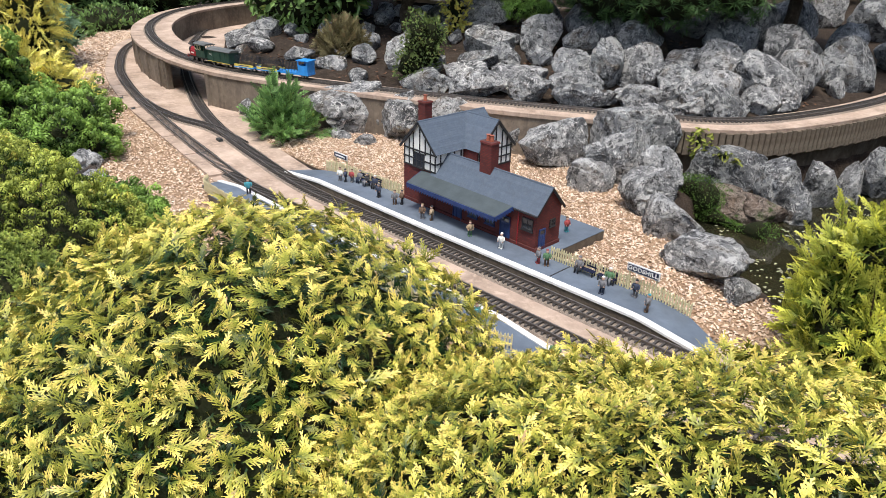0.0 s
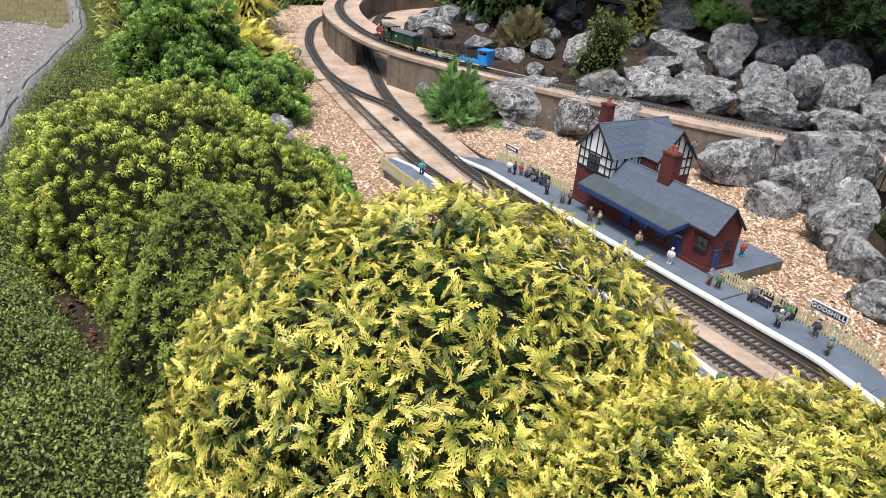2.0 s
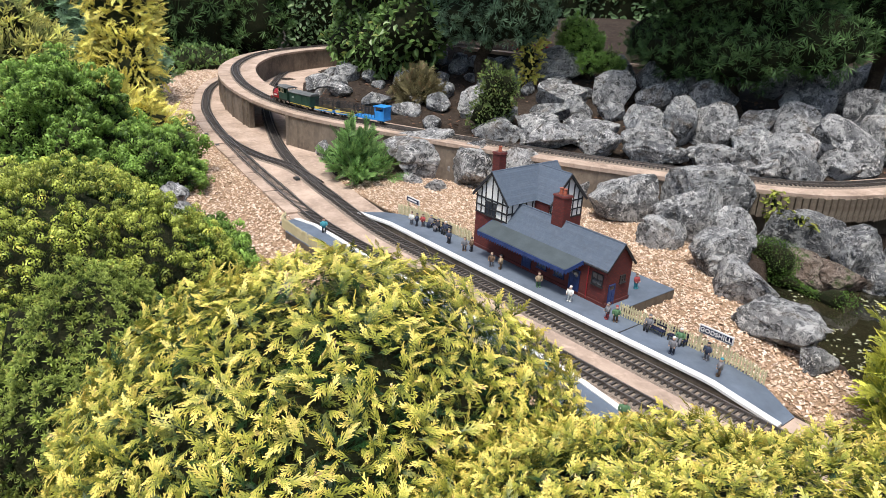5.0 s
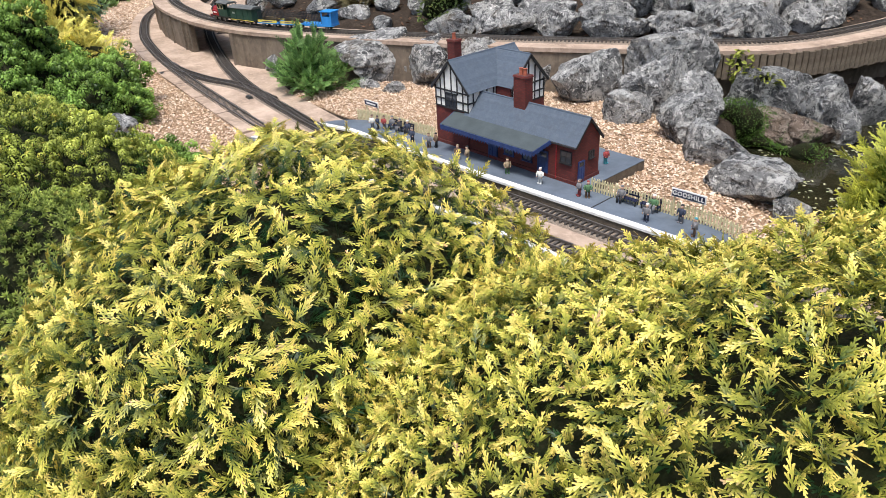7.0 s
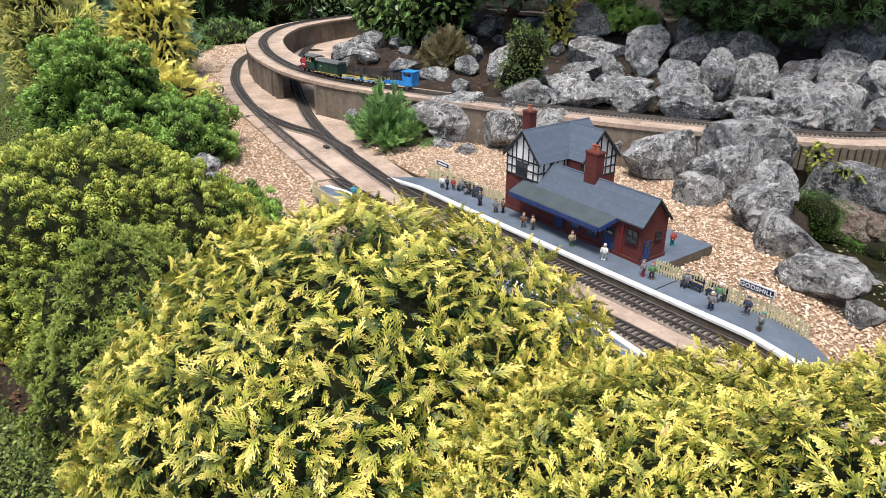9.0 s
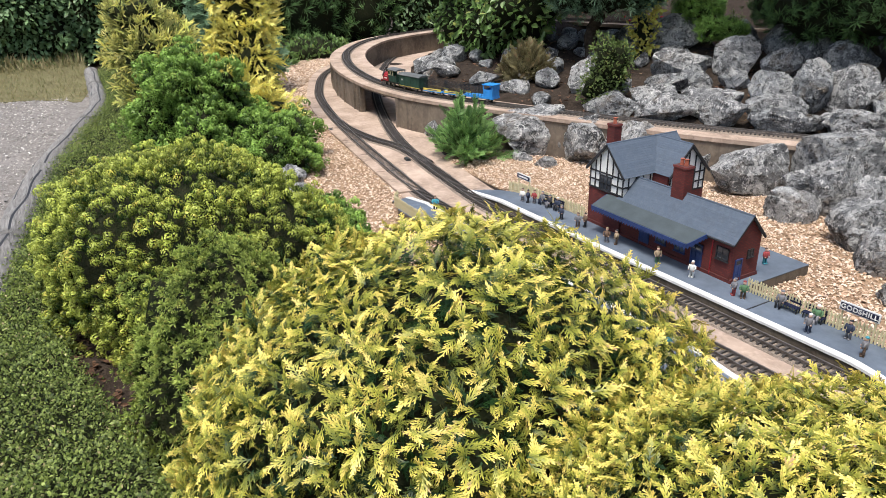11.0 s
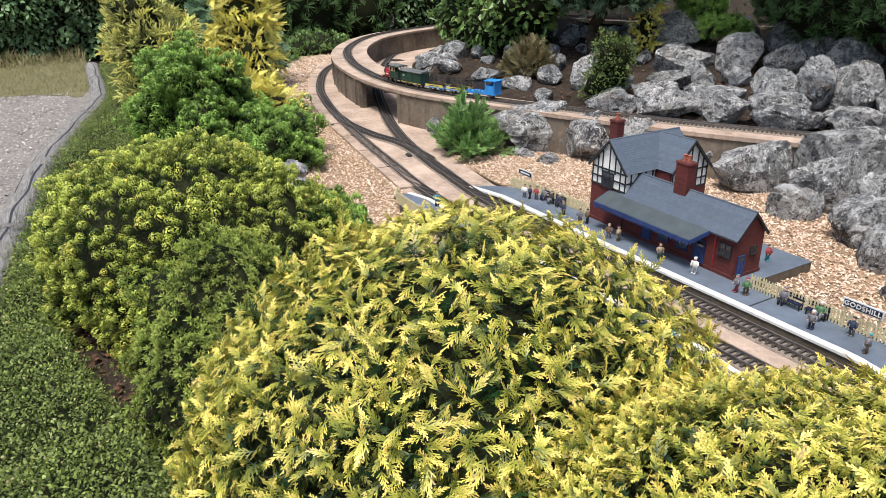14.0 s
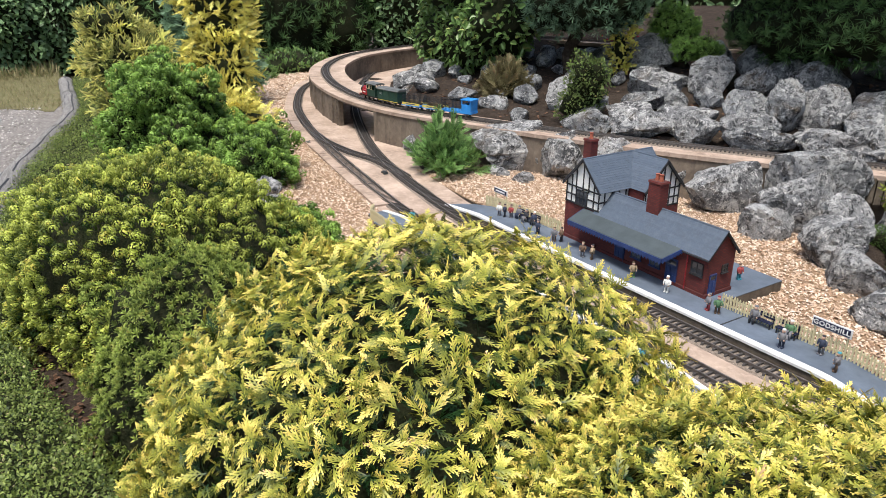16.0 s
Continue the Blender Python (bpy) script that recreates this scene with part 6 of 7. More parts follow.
va = vehicle("goods_van", _s0 + 0.51, "dark green covered goods van with a grey roof", "wagon")
wheelset(va, (-0.085, 0.085))
Geo().box((0, 0, 0.034), (0.30, 0.09, 0.012)).done("chassis", M["loco_black"], va)
Geo().box((0, 0, 0.085), (0.30, 0.096, 0.09)).done("body", M["van_green"], va, "dark green planked body")
Geo().solid([(-0.056, 0.128), (0.056, 0.128), (0.056, 0.132), (0.03, 0.146), (-0.03, 0.146), (-0.056, 0.132)], "x", -0.16, 0.16).done("roof", M["van_roof"], va, "grey curved roof")
for sy in (-1, 1):
    Geo().box((-0.02, sy * 0.0495, 0.083), (0.085, 0.003, 0.08)).done("sliding_door", M["van_green"], va)
    for x in (-0.146, -0.07, 0.03, 0.09, 0.146):
        Geo().box((x, sy * 0.049, 0.085), (0.005, 0.004, 0.09)).done("rib", M["van_green"], va)
    for k in (0, 1):
        Geo().box((-0.10, sy * 0.0488, 0.095 - 0.008 * k), (0.03, 0.001, 0.003)).done("lettering_bar", M["white"], va, "tiny white lettering")
    Geo().box((0, sy * 0.046, 0.037), (0.30, 0.004, 0.006)).done("solebar", M["yellow"], va)

for s in (0.82, 1.06):
    wa = vehicle("open_wagon", _s0 + s, "blue open wagon with a yellow side and a tall wire cage", "wagon")
    wheelset(wa, (-0.06, 0.06))
    Geo().box((0, 0, 0.036), (0.215, 0.096, 0.012)).done("chassis", M["sky_blue"], wa, "bright blue chassis")
    for sy in (-1, 1):
        Geo().box((0, sy * 0.05, 0.047), (0.205, 0.004, 0.020)).done("side_board", M["yellow"], wa, "yellow side board")
        Geo().box((0, sy * 0.0525, 0.047), (0.11, 0.001, 0.006)).done("lettering_bar", M["blue"], wa, "dark lettering bar")
        Geo().box((0, sy * 0.05, 0.0335), (0.22, 0.005, 0.008)).done("sill", M["sky_blue"], wa)
    cage = Geo()
    for x in np.linspace(-0.10, 0.10, 15):
        for sy in (-0.046, 0.046):
            cage.box((x, sy, 0.088), (0.0016, 0.0016, 0.07))
    for z in (0.065, 0.08, 0.095, 0.11, 0.122):
        for sy in (-0.046, 0.046):
            cage.box((0, sy, z), (0.2, 0.0016, 0.0016))
        for sx in (-0.1, 0.1):
            cage.box((sx, 0, z), (0.0016, 0.092, 0.0016))
    for y in np.linspace(-0.04, 0.04, 7):
        for sx in (-0.1, 0.1):
            cage.box((sx, y, 0.088), (0.0016, 0.0016, 0.07))
    cage.done("wire_cage", M["wire"], wa, "dark wire cage")
    v, f = ICO[3]
    v = v * np.array((0.09, 0.04, 0.028)) * (1 + 0.3 * np.array([[noise.noise(Vector(p) * 3)] for p in v])) + np.array((0, 0, 0.05))
    Geo().add(v, f).done("load", M["load"], wa, "heap of brown dried cuttings")

bv = vehicle("brake_van", _s0 + 1.33, "bright blue end wagon with an open cab", "wagon")
wheelset(bv, (-0.08, 0.07))
Geo().box((0, 0, 0.038), (0.27, 0.098, 0.016)).done("chassis", M["sky_blue"], bv)
g = Geo()
for sy in (-1, 1):
    g.box((0.085, sy * 0.047, 0.075), (0.09, 0.004, 0.06))
    for x in (0.042, 0.128):
        g.box((x, sy * 0.047, 0.118), (0.010, 0.004, 0.04))
g.box((0.128, 0, 0.09), (0.004, 0.094, 0.09))
g.box((0.042, 0, 0.075), (0.004, 0.094, 0.06))
g.done("cab", M["sky_blue"], bv, "bright blue cab")
Geo().box((0.085, 0, 0.141), (0.115, 0.11, 0.008)).done("roof", M["sky_blue"], bv, bevel=0.002)
fc = Geo()
for x in np.linspace(-0.125, 0.035, 12):
    for sy in (-0.046, 0.046):
        fc.box((x, sy, 0.085), (0.002, 0.002, 0.08))
for z in (0.07, 0.1, 0.125):
    for sy in (-0.046, 0.046):
        fc.box((-0.045, sy, z), (0.16, 0.002, 0.002))
fc.done("wire_cage", M["wire"], bv, "dark wire cage")

# ---- upper ledge with a further track ----
UP = smooth_line([(-6.6, 2.6), (-5.4, 2.75), (-4.3, 2.95), (-3.2, 3.35), (-2.4, 3.95), (-1.7, 5.0), (-1.3, 6.6)], 0.08)
uz = 0.66
ledge = strip(UP, [(0.0, uz - 0.035), (0.0, uz), (0.34, uz), (0.34, uz - 0.035)])
tagged(ledge.done("upper_ledge", M["pink"]), "pale weathered concrete ledge carrying a further track", "ledge", kind="structure")
track([tuple(p) for p in (UP + sideways(UP) * 0.15)[::5]], uz + 0.004, "dull model railway track on the upper ledge")
rngf = np.random.default_rng(8)
fl = thing("red_flowers", (-3.9, 3.35, uz), "small clump of red bedding flowers beside the upper track", "flowers")
g = Geo()
for _ in range(60):
    p = rngf.normal(0, 1, 3) * (0.16, 0.07, 0.02)
    g.ball((p[0], p[1], 0.03 + abs(p[2])), 0.012, 6)
g.done("petals", M["flower"], fl)["kind"] = "stuff"
p = rngf.normal(0, 1, (160, 3)) * (0.18, 0.08, 0.015) + (-3.9, 3.35, uz + 0.02)
scatter("foliage", LEAVES, p, rngf.normal(size=p.shape) + (0, 0, 1), rngf.normal(size=p.shape), np.full(len(p), 0.04), np.ones(len(p)), M["ivy"], fl)

# ---- foreground golden shrubs ----
_back = np.random.default_rng(16)
SIX = lambda p: (p[:, 2] > 0.12) & ((p[:, 0] - 0.763 - (p[:, 1] + 1.849) > -0.42) | (p[:, 2] > 0.74) | (_back.random(len(p)) < 0.22))
# green depths, darkened further in colour to imitate shade in the hollows
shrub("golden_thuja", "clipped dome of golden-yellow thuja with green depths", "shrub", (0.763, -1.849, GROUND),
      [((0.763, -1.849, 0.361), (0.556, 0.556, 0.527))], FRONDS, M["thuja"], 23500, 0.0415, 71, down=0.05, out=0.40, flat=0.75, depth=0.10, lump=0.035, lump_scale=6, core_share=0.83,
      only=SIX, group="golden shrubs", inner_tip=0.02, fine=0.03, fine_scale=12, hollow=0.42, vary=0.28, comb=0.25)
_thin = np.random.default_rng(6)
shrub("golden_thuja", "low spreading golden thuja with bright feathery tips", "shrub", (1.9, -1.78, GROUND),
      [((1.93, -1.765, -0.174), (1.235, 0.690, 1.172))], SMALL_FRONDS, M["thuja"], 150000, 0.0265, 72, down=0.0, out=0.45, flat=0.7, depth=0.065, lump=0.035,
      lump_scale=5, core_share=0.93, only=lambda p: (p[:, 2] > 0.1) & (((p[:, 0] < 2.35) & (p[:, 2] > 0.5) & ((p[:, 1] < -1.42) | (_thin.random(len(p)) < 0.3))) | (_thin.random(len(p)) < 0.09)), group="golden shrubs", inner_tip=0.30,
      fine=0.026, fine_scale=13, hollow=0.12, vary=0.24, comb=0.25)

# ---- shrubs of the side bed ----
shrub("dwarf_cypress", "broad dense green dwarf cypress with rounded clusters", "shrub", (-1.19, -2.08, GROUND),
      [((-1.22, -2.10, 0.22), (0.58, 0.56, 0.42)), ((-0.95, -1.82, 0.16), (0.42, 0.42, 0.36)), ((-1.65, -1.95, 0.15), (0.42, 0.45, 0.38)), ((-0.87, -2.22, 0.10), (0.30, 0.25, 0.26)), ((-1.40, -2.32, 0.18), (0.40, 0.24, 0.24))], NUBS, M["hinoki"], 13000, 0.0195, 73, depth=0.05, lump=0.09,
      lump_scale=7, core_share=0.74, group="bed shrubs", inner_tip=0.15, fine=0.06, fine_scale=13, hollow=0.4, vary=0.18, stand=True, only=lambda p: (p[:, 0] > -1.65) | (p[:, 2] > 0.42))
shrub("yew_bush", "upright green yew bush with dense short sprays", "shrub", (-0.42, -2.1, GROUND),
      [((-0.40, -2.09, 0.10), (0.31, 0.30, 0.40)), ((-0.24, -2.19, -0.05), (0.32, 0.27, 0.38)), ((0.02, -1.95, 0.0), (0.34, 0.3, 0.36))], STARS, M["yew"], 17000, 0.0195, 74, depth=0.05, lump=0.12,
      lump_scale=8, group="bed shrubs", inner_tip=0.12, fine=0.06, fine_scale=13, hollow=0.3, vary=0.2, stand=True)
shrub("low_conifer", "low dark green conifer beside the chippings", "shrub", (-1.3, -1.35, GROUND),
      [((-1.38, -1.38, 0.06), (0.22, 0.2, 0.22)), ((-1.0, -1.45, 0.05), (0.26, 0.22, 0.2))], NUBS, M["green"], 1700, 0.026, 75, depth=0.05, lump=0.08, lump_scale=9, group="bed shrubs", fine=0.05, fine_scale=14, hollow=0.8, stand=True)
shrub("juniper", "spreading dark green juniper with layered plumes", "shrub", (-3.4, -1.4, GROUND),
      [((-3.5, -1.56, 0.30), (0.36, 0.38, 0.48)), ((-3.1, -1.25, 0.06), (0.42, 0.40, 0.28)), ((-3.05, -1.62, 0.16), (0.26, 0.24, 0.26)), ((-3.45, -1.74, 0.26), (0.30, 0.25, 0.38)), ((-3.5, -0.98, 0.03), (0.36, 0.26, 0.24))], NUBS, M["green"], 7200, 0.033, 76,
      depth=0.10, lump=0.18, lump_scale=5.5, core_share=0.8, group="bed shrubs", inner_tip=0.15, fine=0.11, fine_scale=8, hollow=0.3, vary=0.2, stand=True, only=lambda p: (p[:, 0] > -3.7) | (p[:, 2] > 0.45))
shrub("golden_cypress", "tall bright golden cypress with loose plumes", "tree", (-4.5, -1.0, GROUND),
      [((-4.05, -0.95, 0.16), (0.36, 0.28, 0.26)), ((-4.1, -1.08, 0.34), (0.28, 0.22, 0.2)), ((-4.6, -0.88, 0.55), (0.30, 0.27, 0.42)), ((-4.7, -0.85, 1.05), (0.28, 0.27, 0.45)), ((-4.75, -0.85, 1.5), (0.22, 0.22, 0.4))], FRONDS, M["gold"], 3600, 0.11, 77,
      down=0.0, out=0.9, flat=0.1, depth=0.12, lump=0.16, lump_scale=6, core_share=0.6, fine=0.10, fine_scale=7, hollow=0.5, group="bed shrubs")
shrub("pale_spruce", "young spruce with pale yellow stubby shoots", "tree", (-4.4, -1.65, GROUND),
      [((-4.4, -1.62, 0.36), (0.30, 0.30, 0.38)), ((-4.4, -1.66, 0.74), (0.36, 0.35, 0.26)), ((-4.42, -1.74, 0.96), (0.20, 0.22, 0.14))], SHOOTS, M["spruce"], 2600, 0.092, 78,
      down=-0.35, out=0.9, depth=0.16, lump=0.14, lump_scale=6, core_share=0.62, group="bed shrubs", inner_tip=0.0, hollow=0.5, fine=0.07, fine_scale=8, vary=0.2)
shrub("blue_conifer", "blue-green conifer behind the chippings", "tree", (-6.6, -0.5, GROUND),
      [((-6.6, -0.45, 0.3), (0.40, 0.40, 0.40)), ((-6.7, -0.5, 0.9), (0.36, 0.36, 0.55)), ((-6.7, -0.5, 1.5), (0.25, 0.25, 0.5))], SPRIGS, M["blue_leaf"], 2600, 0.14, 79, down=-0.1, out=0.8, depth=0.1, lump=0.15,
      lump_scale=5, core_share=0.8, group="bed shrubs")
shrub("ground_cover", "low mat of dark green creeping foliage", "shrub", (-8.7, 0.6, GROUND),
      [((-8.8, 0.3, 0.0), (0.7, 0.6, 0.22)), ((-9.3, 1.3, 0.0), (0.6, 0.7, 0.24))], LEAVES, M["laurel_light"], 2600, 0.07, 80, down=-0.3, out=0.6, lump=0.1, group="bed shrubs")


def hedge(name, label, poly, ztop, n, size, seed, kinds, material, lump=0.03):
    """A clipped hedge over a polygon: near-black filler body for the inner shade, leaves over top and sides."""
    rng = np.random.default_rng(seed)
    P = np.array(poly)
    c = P.mean(0)
    top = thing(name, (c[0], c[1], GROUND), label, "hedge")
    rel(Geo().prism(poly, GROUND - 0.02, ztop - 0.11), top.location).done("inner_growth", M["core"], top, "near-black filler for the shade inside")
    q = rng.uniform(P.min(0), P.max(0), (n * 5, 2))
    q = q[inside(poly, q[:, 0], q[:, 1]) & ((q[:, 0] > -2.6) | (rng.random(len(q)) < 0.4))][:n]
    z = np.array([ztop + lump * noise.noise(Vector((x * 4, y * 4, 1.5))) + 0.6 * lump * noise.noise(Vector((x * 13, y * 13, 3))) for x, y in q])
    p = np.column_stack([q, z - rng.random(len(q)) ** 2 * 0.075])
    nr = np.tile((0, 0, 1.0), (len(p), 1))
    L = np.roll(P, -1, 0) - P
    ln = np.linalg.norm(L, axis=1)
    m = int(n * 0.5)
    e = rng.choice(len(P), m, p=ln / ln.sum())
    b = P[e] + L[e] * rng.random((m, 1))
    out = np.column_stack([L[e][:, 1], -L[e][:, 0], np.zeros(m)]) / ln[e][:, None]
    sp = np.column_stack([b, rng.uniform(GROUND, ztop, m)]) + out * rng.normal(0.0, 0.02, (m, 1))
    p, nr = np.concatenate([p, sp]), np.concatenate([nr, out])
    k = len(p)
    scatter("foliage", kinds, p, rng.normal(size=(k, 3)) + nr * 0.7, nr * 0.9 + rng.normal(0, 0.5, (k, 3)), size * rng.uniform(0.6, 1.3, k), np.clip(rng.normal(0.66, 0.36, k), 0.05, 1), material, top, rng=rng)
    return top


H_IN = [(0.75, -2.30), (0.13, -2.41), (-0.44, -2.545), (-1.0, -2.665), (-1.6, -2.62), (-2.4, -2.3), (-2.9, -2.1), (-4.0, -2.0), (-5.6, -1.85), (-7.2, -1.68), (-8.3, -1.62)]
H_OUT = [tuple(p + n * 0.105) for p, n in zip(LOGS, sideways(LOGS)) if -8.4 < p[0] < 0.75][::8]
hedge("box_hedge", "low clipped box hedge with small grey-green leaves", H_IN + [(p[0], p[1]) for p in H_OUT], 0.17, 80000, 0.013, 81, SMALL_LEAF, M["box"], 0.05)

# ---- young fir, golden conifer by the pond, plants of the bank ----
fir = thing("young_fir", (-2.60, 0.22, GROUND), "bushy young green fir among the boulders", "tree")
rngp = np.random.default_rng(33)
g = Geo()
P, A, N = [], [], []
for k in range(95):
    az, el = rngp.uniform(0, 2 * math.pi), rngp.uniform(0.1, 1.45)
    ln = rngp.uniform(0.20, 0.29) * (1.0 + 0.25 * (el > 1.15))
    d = np.array((math.cos(az) * math.cos(el), math.sin(az) * math.cos(el), math.sin(el)))
    o = np.array((rngp.normal(0, 0.03), rngp.normal(0, 0.03), rngp.uniform(0, 0.08)))
    g.tube([o, o + d * ln * 0.5 + (0, 0, 0.015), o + d * ln], [0.006, 0.004, 0.002], 5)
    for f in np.linspace(0.12, 1.0, 20):
        P.append(o + d * ln * f + (-2.60, 0.22, GROUND))
        A.append(d + rngp.normal(0, 0.45, 3) + (0, 0, 0.25))
        N.append(rngp.normal(0, 0.6, 3) + (0, 0, 1))
g.done("branch_frame", M["bark"], fir)
P, A, N = np.array(P), np.array(A), np.array(N)
scatter("foliage", SPRIGS, P, A, N, rngp.uniform(0.06, 0.095, len(P)), np.clip(rngp.normal(0.8, 0.25, len(P)), 0.1, 1), M["fir"], fir)

golden_green = foliage("golden_green_leaf", (0.06, 0.13, 0.02), (0.80, 0.78, 0.12), (0.85, 0.74, 0.14), 0.15, 0.5, 0.3, 0.0, 0.8)
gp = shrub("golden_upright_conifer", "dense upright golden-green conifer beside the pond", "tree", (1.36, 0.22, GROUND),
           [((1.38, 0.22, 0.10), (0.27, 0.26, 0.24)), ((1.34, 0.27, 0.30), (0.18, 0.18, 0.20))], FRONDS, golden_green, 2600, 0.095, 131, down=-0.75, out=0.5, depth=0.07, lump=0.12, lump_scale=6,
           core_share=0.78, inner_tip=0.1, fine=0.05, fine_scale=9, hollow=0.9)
g = Geo()
P, A, N, T = [], [], [], []
for k in range(34):
    az = rngp.uniform(0, 2 * math.pi)
    el = rngp.uniform(0.65, 1.5)
    ln = rngp.uniform(0.40, 0.60) * (0.7 + 0.3 * el / 1.5)
    d = np.array((math.cos(az) * math.cos(el) - 0.08, math.sin(az) * math.cos(el) + 0.06, math.sin(el)))
    o = np.array((rngp.normal(0, 0.06), rngp.normal(0, 0.06), rngp.uniform(0, 0.1)))
    g.tube([o, o + d * ln * 0.5, o + d * ln], [0.008, 0.005, 0.002], 5)
    for f in np.linspace(0.45, 1.0, 18):
        P.append(o + d * ln * f + (1.36, 0.22, GROUND))
        A.append(d * 1.1 + rngp.normal(0, 0.38, 3))
        N.append(rngp.normal(0, 1, 3))
        T.append(0.25 + 0.75 * f)
g.done("branch_frame", M["bark"], gp)
P, A, N, T = np.array(P), np.array(A), np.array(N), np.array(T)
scatter("upper_foliage", FRONDS, P, A, N, rngp.uniform(0.05, 0.085, len(P)), np.clip(T * rngp.uniform(0.6, 1.0, len(P)), 0.05, 1), golden_green, gp)


def tree(name, label, base, trunk, limbs, balls, kinds, material, n, size, seed, **kw):
    """A tree: tapered trunk, limbs and a crown of leaf clumps."""
    top = shrub(name, label, "tree", base, balls, kinds, material, n, size, seed, **kw)
    o = np.array(base)
    g = Geo()
    path = smooth_line(trunk, 0.08)
    r = np.linspace(0.075, 0.035, len(path))
    r = [a * (1 + 0.2 * noise.noise(Vector((i * 0.9, seed, 0)))) for i, a in enumerate(r)]
    g.tube([p - o for p in path], r, 12)
    g.done("trunk", M["bark"], top, "rough brown trunk", True)
    for a, b in limbs:
        a, b = np.array(a), np.array(b)
        m = (a + b) / 2 + (0, 0, 0.06)
        Geo().tube([a - o, m - o, b - o], [0.034, 0.024, 0.012], 8).done("limb", M["bark"], top, smooth=True)
    return top


# the topmost crown ball of each tall pine is unseen, added to shade the bank
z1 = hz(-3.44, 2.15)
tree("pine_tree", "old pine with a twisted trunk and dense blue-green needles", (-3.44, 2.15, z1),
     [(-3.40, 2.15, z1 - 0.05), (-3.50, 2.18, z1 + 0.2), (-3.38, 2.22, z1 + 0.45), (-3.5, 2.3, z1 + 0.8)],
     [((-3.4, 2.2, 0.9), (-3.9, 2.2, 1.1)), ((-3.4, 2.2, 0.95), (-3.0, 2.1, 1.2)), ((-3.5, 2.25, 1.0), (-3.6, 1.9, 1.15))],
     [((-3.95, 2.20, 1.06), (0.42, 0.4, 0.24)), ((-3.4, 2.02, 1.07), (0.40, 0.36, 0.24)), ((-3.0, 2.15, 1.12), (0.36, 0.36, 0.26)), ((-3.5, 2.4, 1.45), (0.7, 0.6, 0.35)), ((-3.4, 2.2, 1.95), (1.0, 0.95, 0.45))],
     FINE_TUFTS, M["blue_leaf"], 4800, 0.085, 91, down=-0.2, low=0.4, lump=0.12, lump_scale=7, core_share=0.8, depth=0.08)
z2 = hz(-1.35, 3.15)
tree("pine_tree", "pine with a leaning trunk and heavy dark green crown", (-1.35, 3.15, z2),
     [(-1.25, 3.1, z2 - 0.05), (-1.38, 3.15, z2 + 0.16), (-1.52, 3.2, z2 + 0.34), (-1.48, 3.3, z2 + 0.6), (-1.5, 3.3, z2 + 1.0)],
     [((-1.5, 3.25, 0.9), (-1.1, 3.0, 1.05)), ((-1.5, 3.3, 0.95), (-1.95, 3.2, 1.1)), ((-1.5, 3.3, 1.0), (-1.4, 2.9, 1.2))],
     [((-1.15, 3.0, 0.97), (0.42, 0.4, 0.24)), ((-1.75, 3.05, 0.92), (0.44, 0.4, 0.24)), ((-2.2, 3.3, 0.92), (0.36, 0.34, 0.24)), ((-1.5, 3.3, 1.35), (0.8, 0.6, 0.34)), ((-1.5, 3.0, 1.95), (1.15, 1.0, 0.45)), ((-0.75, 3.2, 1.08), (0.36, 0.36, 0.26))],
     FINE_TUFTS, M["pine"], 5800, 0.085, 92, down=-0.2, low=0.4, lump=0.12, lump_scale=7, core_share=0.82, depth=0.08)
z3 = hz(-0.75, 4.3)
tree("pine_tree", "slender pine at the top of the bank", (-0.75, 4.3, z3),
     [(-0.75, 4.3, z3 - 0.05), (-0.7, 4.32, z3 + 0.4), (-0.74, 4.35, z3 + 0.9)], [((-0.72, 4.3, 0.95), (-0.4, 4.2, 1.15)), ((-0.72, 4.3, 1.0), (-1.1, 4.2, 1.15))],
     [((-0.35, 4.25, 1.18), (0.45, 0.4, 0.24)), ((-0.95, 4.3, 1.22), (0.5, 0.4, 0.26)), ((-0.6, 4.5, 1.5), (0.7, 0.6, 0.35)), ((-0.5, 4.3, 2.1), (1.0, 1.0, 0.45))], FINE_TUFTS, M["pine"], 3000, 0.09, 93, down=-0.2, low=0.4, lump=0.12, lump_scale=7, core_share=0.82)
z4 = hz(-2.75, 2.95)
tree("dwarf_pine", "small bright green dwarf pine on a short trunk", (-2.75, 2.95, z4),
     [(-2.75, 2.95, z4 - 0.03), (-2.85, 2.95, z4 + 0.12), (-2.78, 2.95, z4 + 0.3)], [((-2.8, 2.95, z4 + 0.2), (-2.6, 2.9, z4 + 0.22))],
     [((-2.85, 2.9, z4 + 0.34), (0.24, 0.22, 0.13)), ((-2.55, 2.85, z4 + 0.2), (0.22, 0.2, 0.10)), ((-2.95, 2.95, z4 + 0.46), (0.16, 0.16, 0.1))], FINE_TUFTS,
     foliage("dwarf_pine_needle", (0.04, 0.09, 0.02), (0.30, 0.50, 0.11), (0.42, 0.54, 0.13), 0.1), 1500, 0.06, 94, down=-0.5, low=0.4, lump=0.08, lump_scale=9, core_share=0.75)
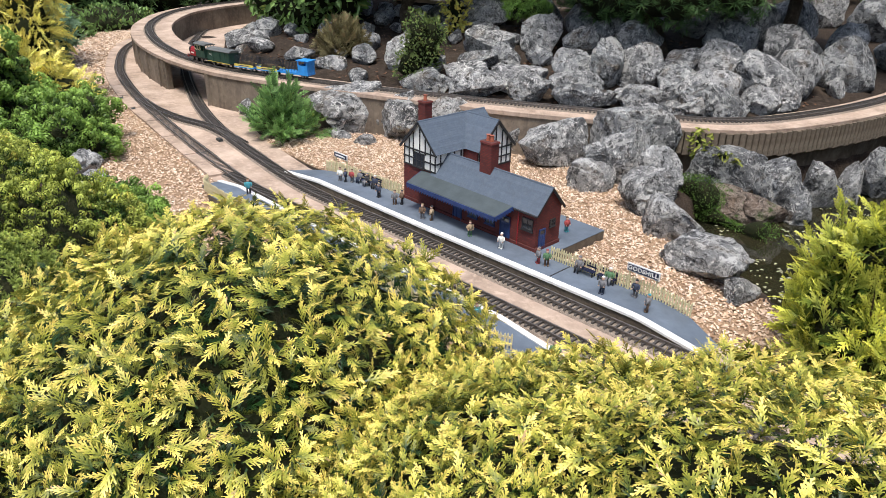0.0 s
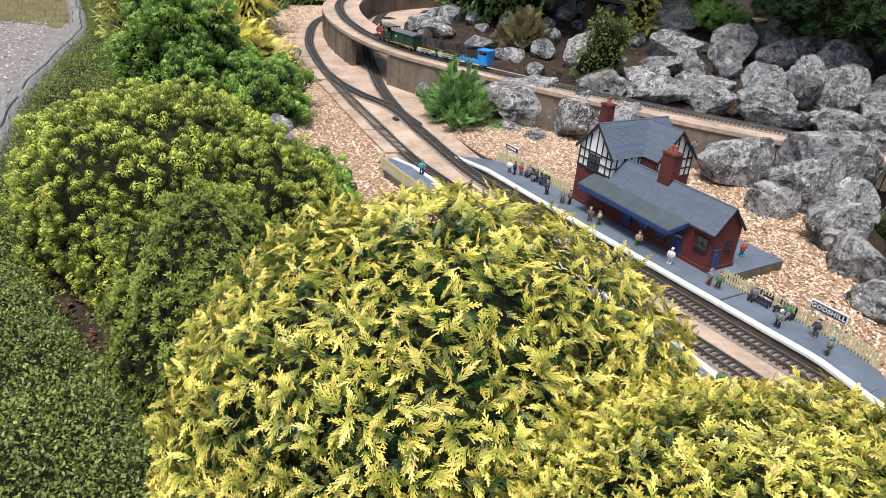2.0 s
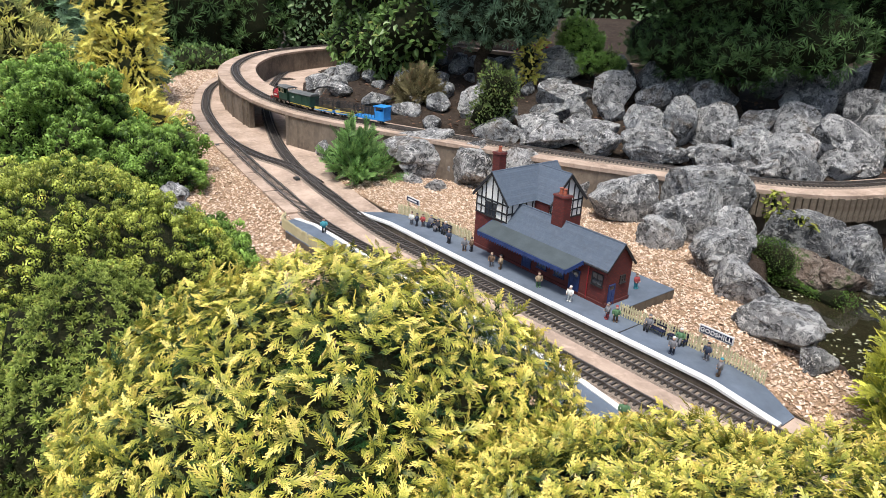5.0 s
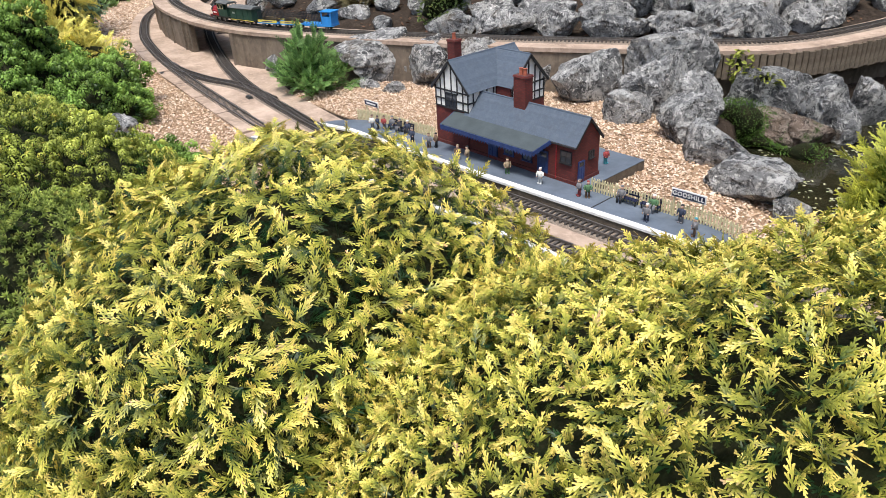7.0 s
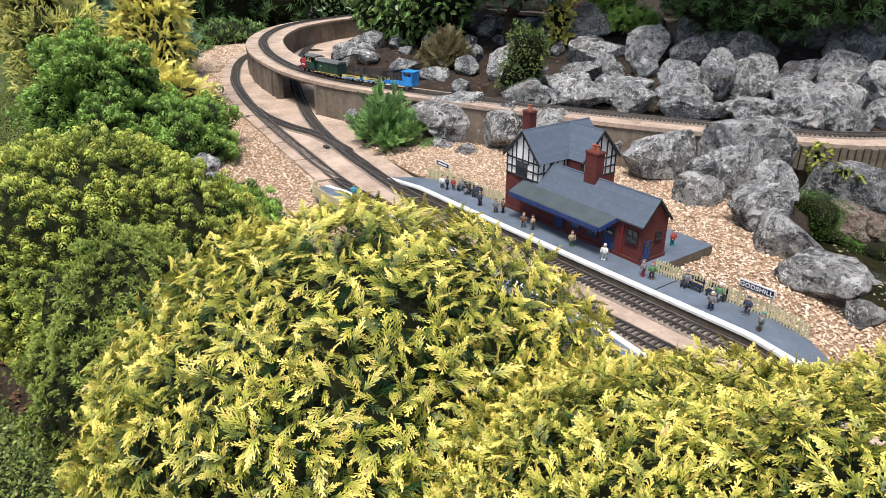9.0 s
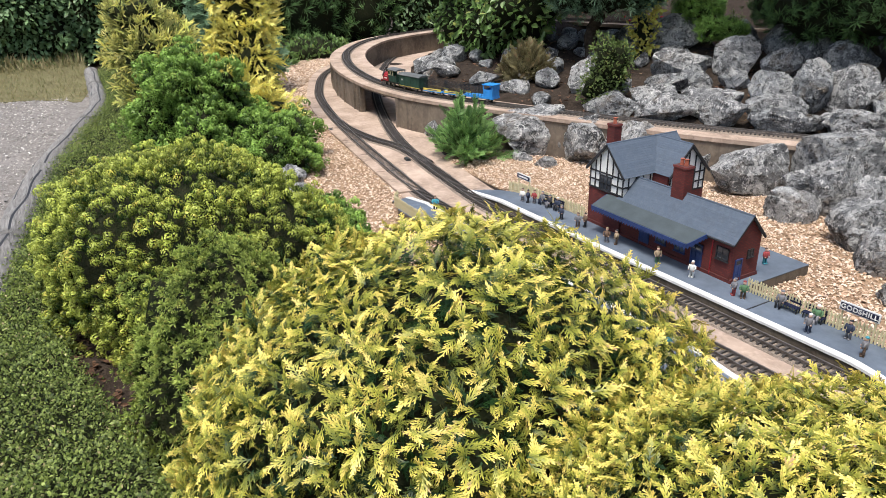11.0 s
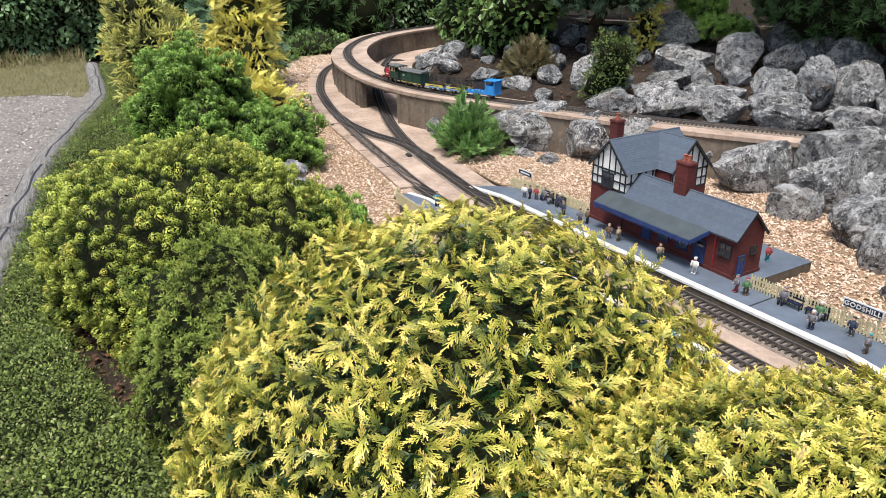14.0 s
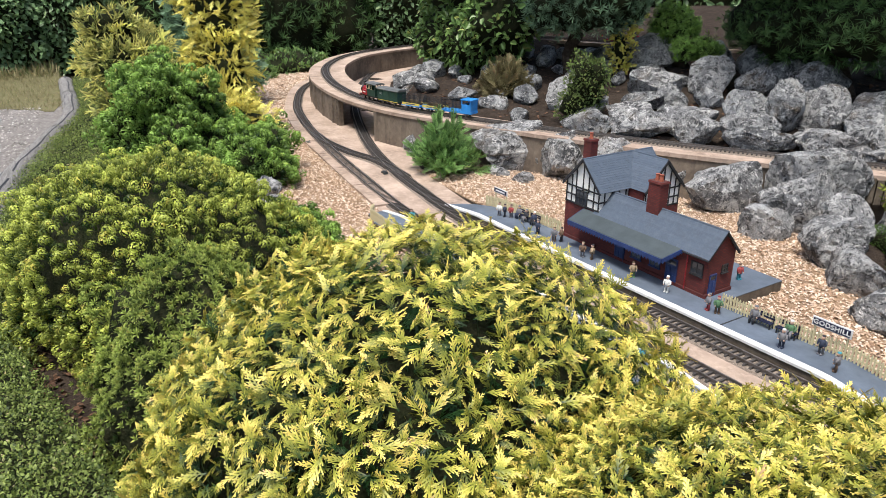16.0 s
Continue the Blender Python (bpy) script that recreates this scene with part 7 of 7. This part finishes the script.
# its highest ball lies out of view and is added to darken the bank below
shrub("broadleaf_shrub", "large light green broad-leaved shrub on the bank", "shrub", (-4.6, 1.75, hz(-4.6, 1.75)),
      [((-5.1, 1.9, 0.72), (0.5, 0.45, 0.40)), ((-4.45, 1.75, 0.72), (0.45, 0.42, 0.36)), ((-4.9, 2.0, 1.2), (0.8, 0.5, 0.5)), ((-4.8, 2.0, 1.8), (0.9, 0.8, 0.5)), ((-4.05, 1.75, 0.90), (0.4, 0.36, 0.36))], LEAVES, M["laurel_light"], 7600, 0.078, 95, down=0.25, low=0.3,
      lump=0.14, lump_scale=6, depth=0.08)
shrub("bank_bush", "upright olive green small-leaved bush on the bank", "shrub", (-2.38, 1.34, hz(-2.38, 1.34)),
      [((-2.40, 1.34, 0.38), (0.14, 0.13, 0.20)), ((-2.33, 1.38, 0.58), (0.16, 0.15, 0.2))], LEAVES, foliage("olive_leaf", (0.03, 0.05, 0.015), (0.15, 0.21, 0.06), (0.28, 0.27, 0.08), 0.15), 2200, 0.028, 96, down=-0.3, low=0.2, lump=0.09, lump_scale=11, core_share=0.7, depth=0.06)
shrub("golden_sprig", "thin golden-leaved shrub beside the pine", "shrub", (-2.98, 2.35, hz(-2.98, 2.35)),
      [((-2.98, 2.35, 0.68), (0.11, 0.11, 0.22)), ((-2.95, 2.38, 1.0), (0.1, 0.1, 0.2))], LEAVES, M["gold"], 650, 0.05, 97, down=-0.2, low=0.3, lump=0.1, lump_scale=11, core_share=0.5)
shrub("heather", "brownish heather clump on the bank", "shrub", (-3.42, 1.36, hz(-3.42, 1.36)),
      [((-3.42, 1.36, 0.40), (0.19, 0.17, 0.17))], SPRIGS, M["heath"], 700, 0.09, 98, down=-0.8, low=0.2, lump=0.1, lump_scale=9, core_share=0.6)
shrub("creeper", "trailing leafy plant on the boulder by the viaduct", "plant", (-0.13, 1.72, 0.2),
      [((-0.12, 1.70, 0.2), (0.07, 0.06, 0.12)), ((0.05, 1.74, 0.14), (0.12, 0.05, 0.03))], LEAVES, foliage("creeper_yellow_leaf", (0.08, 0.11, 0.02), (0.30, 0.33, 0.06), (0.4, 0.36, 0.08), 0.2), 85, 0.045, 99, low=-0.2, core_share=0.3, lump=0.05)
shrub("pond_plants", "low green marginal plants on the pond bank", "plant", (0.12, 1.34, -0.2),
      [((0.04, 1.50, -0.10), (0.15, 0.07, 0.13)), ((0.24, 1.50, -0.18), (0.28, 0.07, 0.06))], LEAVES, M["ivy"], 6000, 0.0115, 100, down=-0.4, low=-0.25, core_share=0.7, lump=0.1)

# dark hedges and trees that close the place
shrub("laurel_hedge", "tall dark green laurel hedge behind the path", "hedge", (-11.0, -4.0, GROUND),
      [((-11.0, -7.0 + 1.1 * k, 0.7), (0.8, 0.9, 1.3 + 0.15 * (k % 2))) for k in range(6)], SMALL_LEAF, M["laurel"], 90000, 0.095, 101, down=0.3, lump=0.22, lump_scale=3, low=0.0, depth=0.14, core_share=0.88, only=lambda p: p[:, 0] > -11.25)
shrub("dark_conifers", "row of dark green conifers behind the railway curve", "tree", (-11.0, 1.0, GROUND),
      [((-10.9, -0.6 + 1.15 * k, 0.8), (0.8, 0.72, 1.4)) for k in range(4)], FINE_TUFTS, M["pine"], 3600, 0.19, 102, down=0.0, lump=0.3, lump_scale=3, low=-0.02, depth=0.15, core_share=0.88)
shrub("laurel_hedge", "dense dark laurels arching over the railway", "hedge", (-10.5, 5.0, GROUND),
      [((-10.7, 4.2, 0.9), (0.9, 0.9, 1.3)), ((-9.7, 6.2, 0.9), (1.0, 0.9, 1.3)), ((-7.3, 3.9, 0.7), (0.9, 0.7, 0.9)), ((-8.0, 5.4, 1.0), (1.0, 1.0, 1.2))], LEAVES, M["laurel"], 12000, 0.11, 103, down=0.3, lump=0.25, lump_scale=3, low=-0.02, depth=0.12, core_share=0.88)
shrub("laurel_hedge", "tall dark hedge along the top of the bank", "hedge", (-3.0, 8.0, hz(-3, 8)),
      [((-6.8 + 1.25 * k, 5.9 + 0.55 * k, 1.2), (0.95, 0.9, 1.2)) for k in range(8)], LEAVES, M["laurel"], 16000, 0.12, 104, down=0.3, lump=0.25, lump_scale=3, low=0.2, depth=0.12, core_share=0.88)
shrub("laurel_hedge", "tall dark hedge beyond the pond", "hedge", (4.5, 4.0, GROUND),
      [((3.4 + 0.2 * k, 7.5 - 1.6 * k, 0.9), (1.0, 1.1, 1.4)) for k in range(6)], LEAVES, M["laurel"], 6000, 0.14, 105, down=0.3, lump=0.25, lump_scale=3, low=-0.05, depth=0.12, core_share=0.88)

# floating weed on the pond
q = rngp.uniform((0.2, 0.6), (2.4, 2.6), (2600, 2))
keep = np.array([noise.noise(Vector((x * 3.2, y * 3.2, 5))) + 0.35 * noise.noise(Vector((x * 11, y * 11, 5))) > 0.02 for x, y in q])
q = q[keep]
p = np.column_stack([q, np.full(len(q), -0.2035)])
fw = scatter("floating_weed", LEAVES, p, np.column_stack([rngp.normal(size=(len(q), 2)), np.zeros(len(q))]), np.tile((0, 0, 1.0), (len(q), 1)) + rngp.normal(0, 0.05, p.shape), rngp.uniform(0.012, 0.03, len(q)), np.ones(len(q)), M["scum"])
tagged(fw, "pale floating weed and leaves on the pond", "pond weed", kind="stuff")

# fallen leaves and twigs on the bank soil
q = rngp.uniform((-5.2, 0.8), (0.2, 3.6), (2600, 2))
d = behind_deck(q[:, 0], q[:, 1])
q = q[d > 0.42]
p = np.column_stack([q, height(q[:, 0], q[:, 1]) + 0.012])
lt = scatter("leaf_litter", LEAVES + BLADES, p, np.column_stack([rngp.normal(size=(len(q), 2)), rngp.normal(0, 0.2, len(q))]), np.tile((0, 0, 1.0), (len(q), 1)) + rngp.normal(0, 0.3, p.shape), rngp.uniform(0.02, 0.05, len(q)), np.ones(len(q)), M["litter"])
tagged(lt, "brown fallen leaves and twigs on the bank", "leaf litter", kind="stuff")
q = rngp.uniform((-1.6, -2.75), (0.7, -2.1), (1500, 2))
p = np.column_stack([q, height(q[:, 0], q[:, 1]) + 0.012])
lt = scatter("leaf_litter", LEAVES + BLADES, p, np.column_stack([rngp.normal(size=(len(q), 2)), rngp.normal(0, 0.2, len(q))]), np.tile((0, 0, 1.0), (len(q), 1)) + rngp.normal(0, 0.4, p.shape), rngp.uniform(0.015, 0.04, len(q)), np.ones(len(q)), M["litter"])
tagged(lt, "dark brown dead leaves under the shrubs", "leaf litter", kind="stuff")
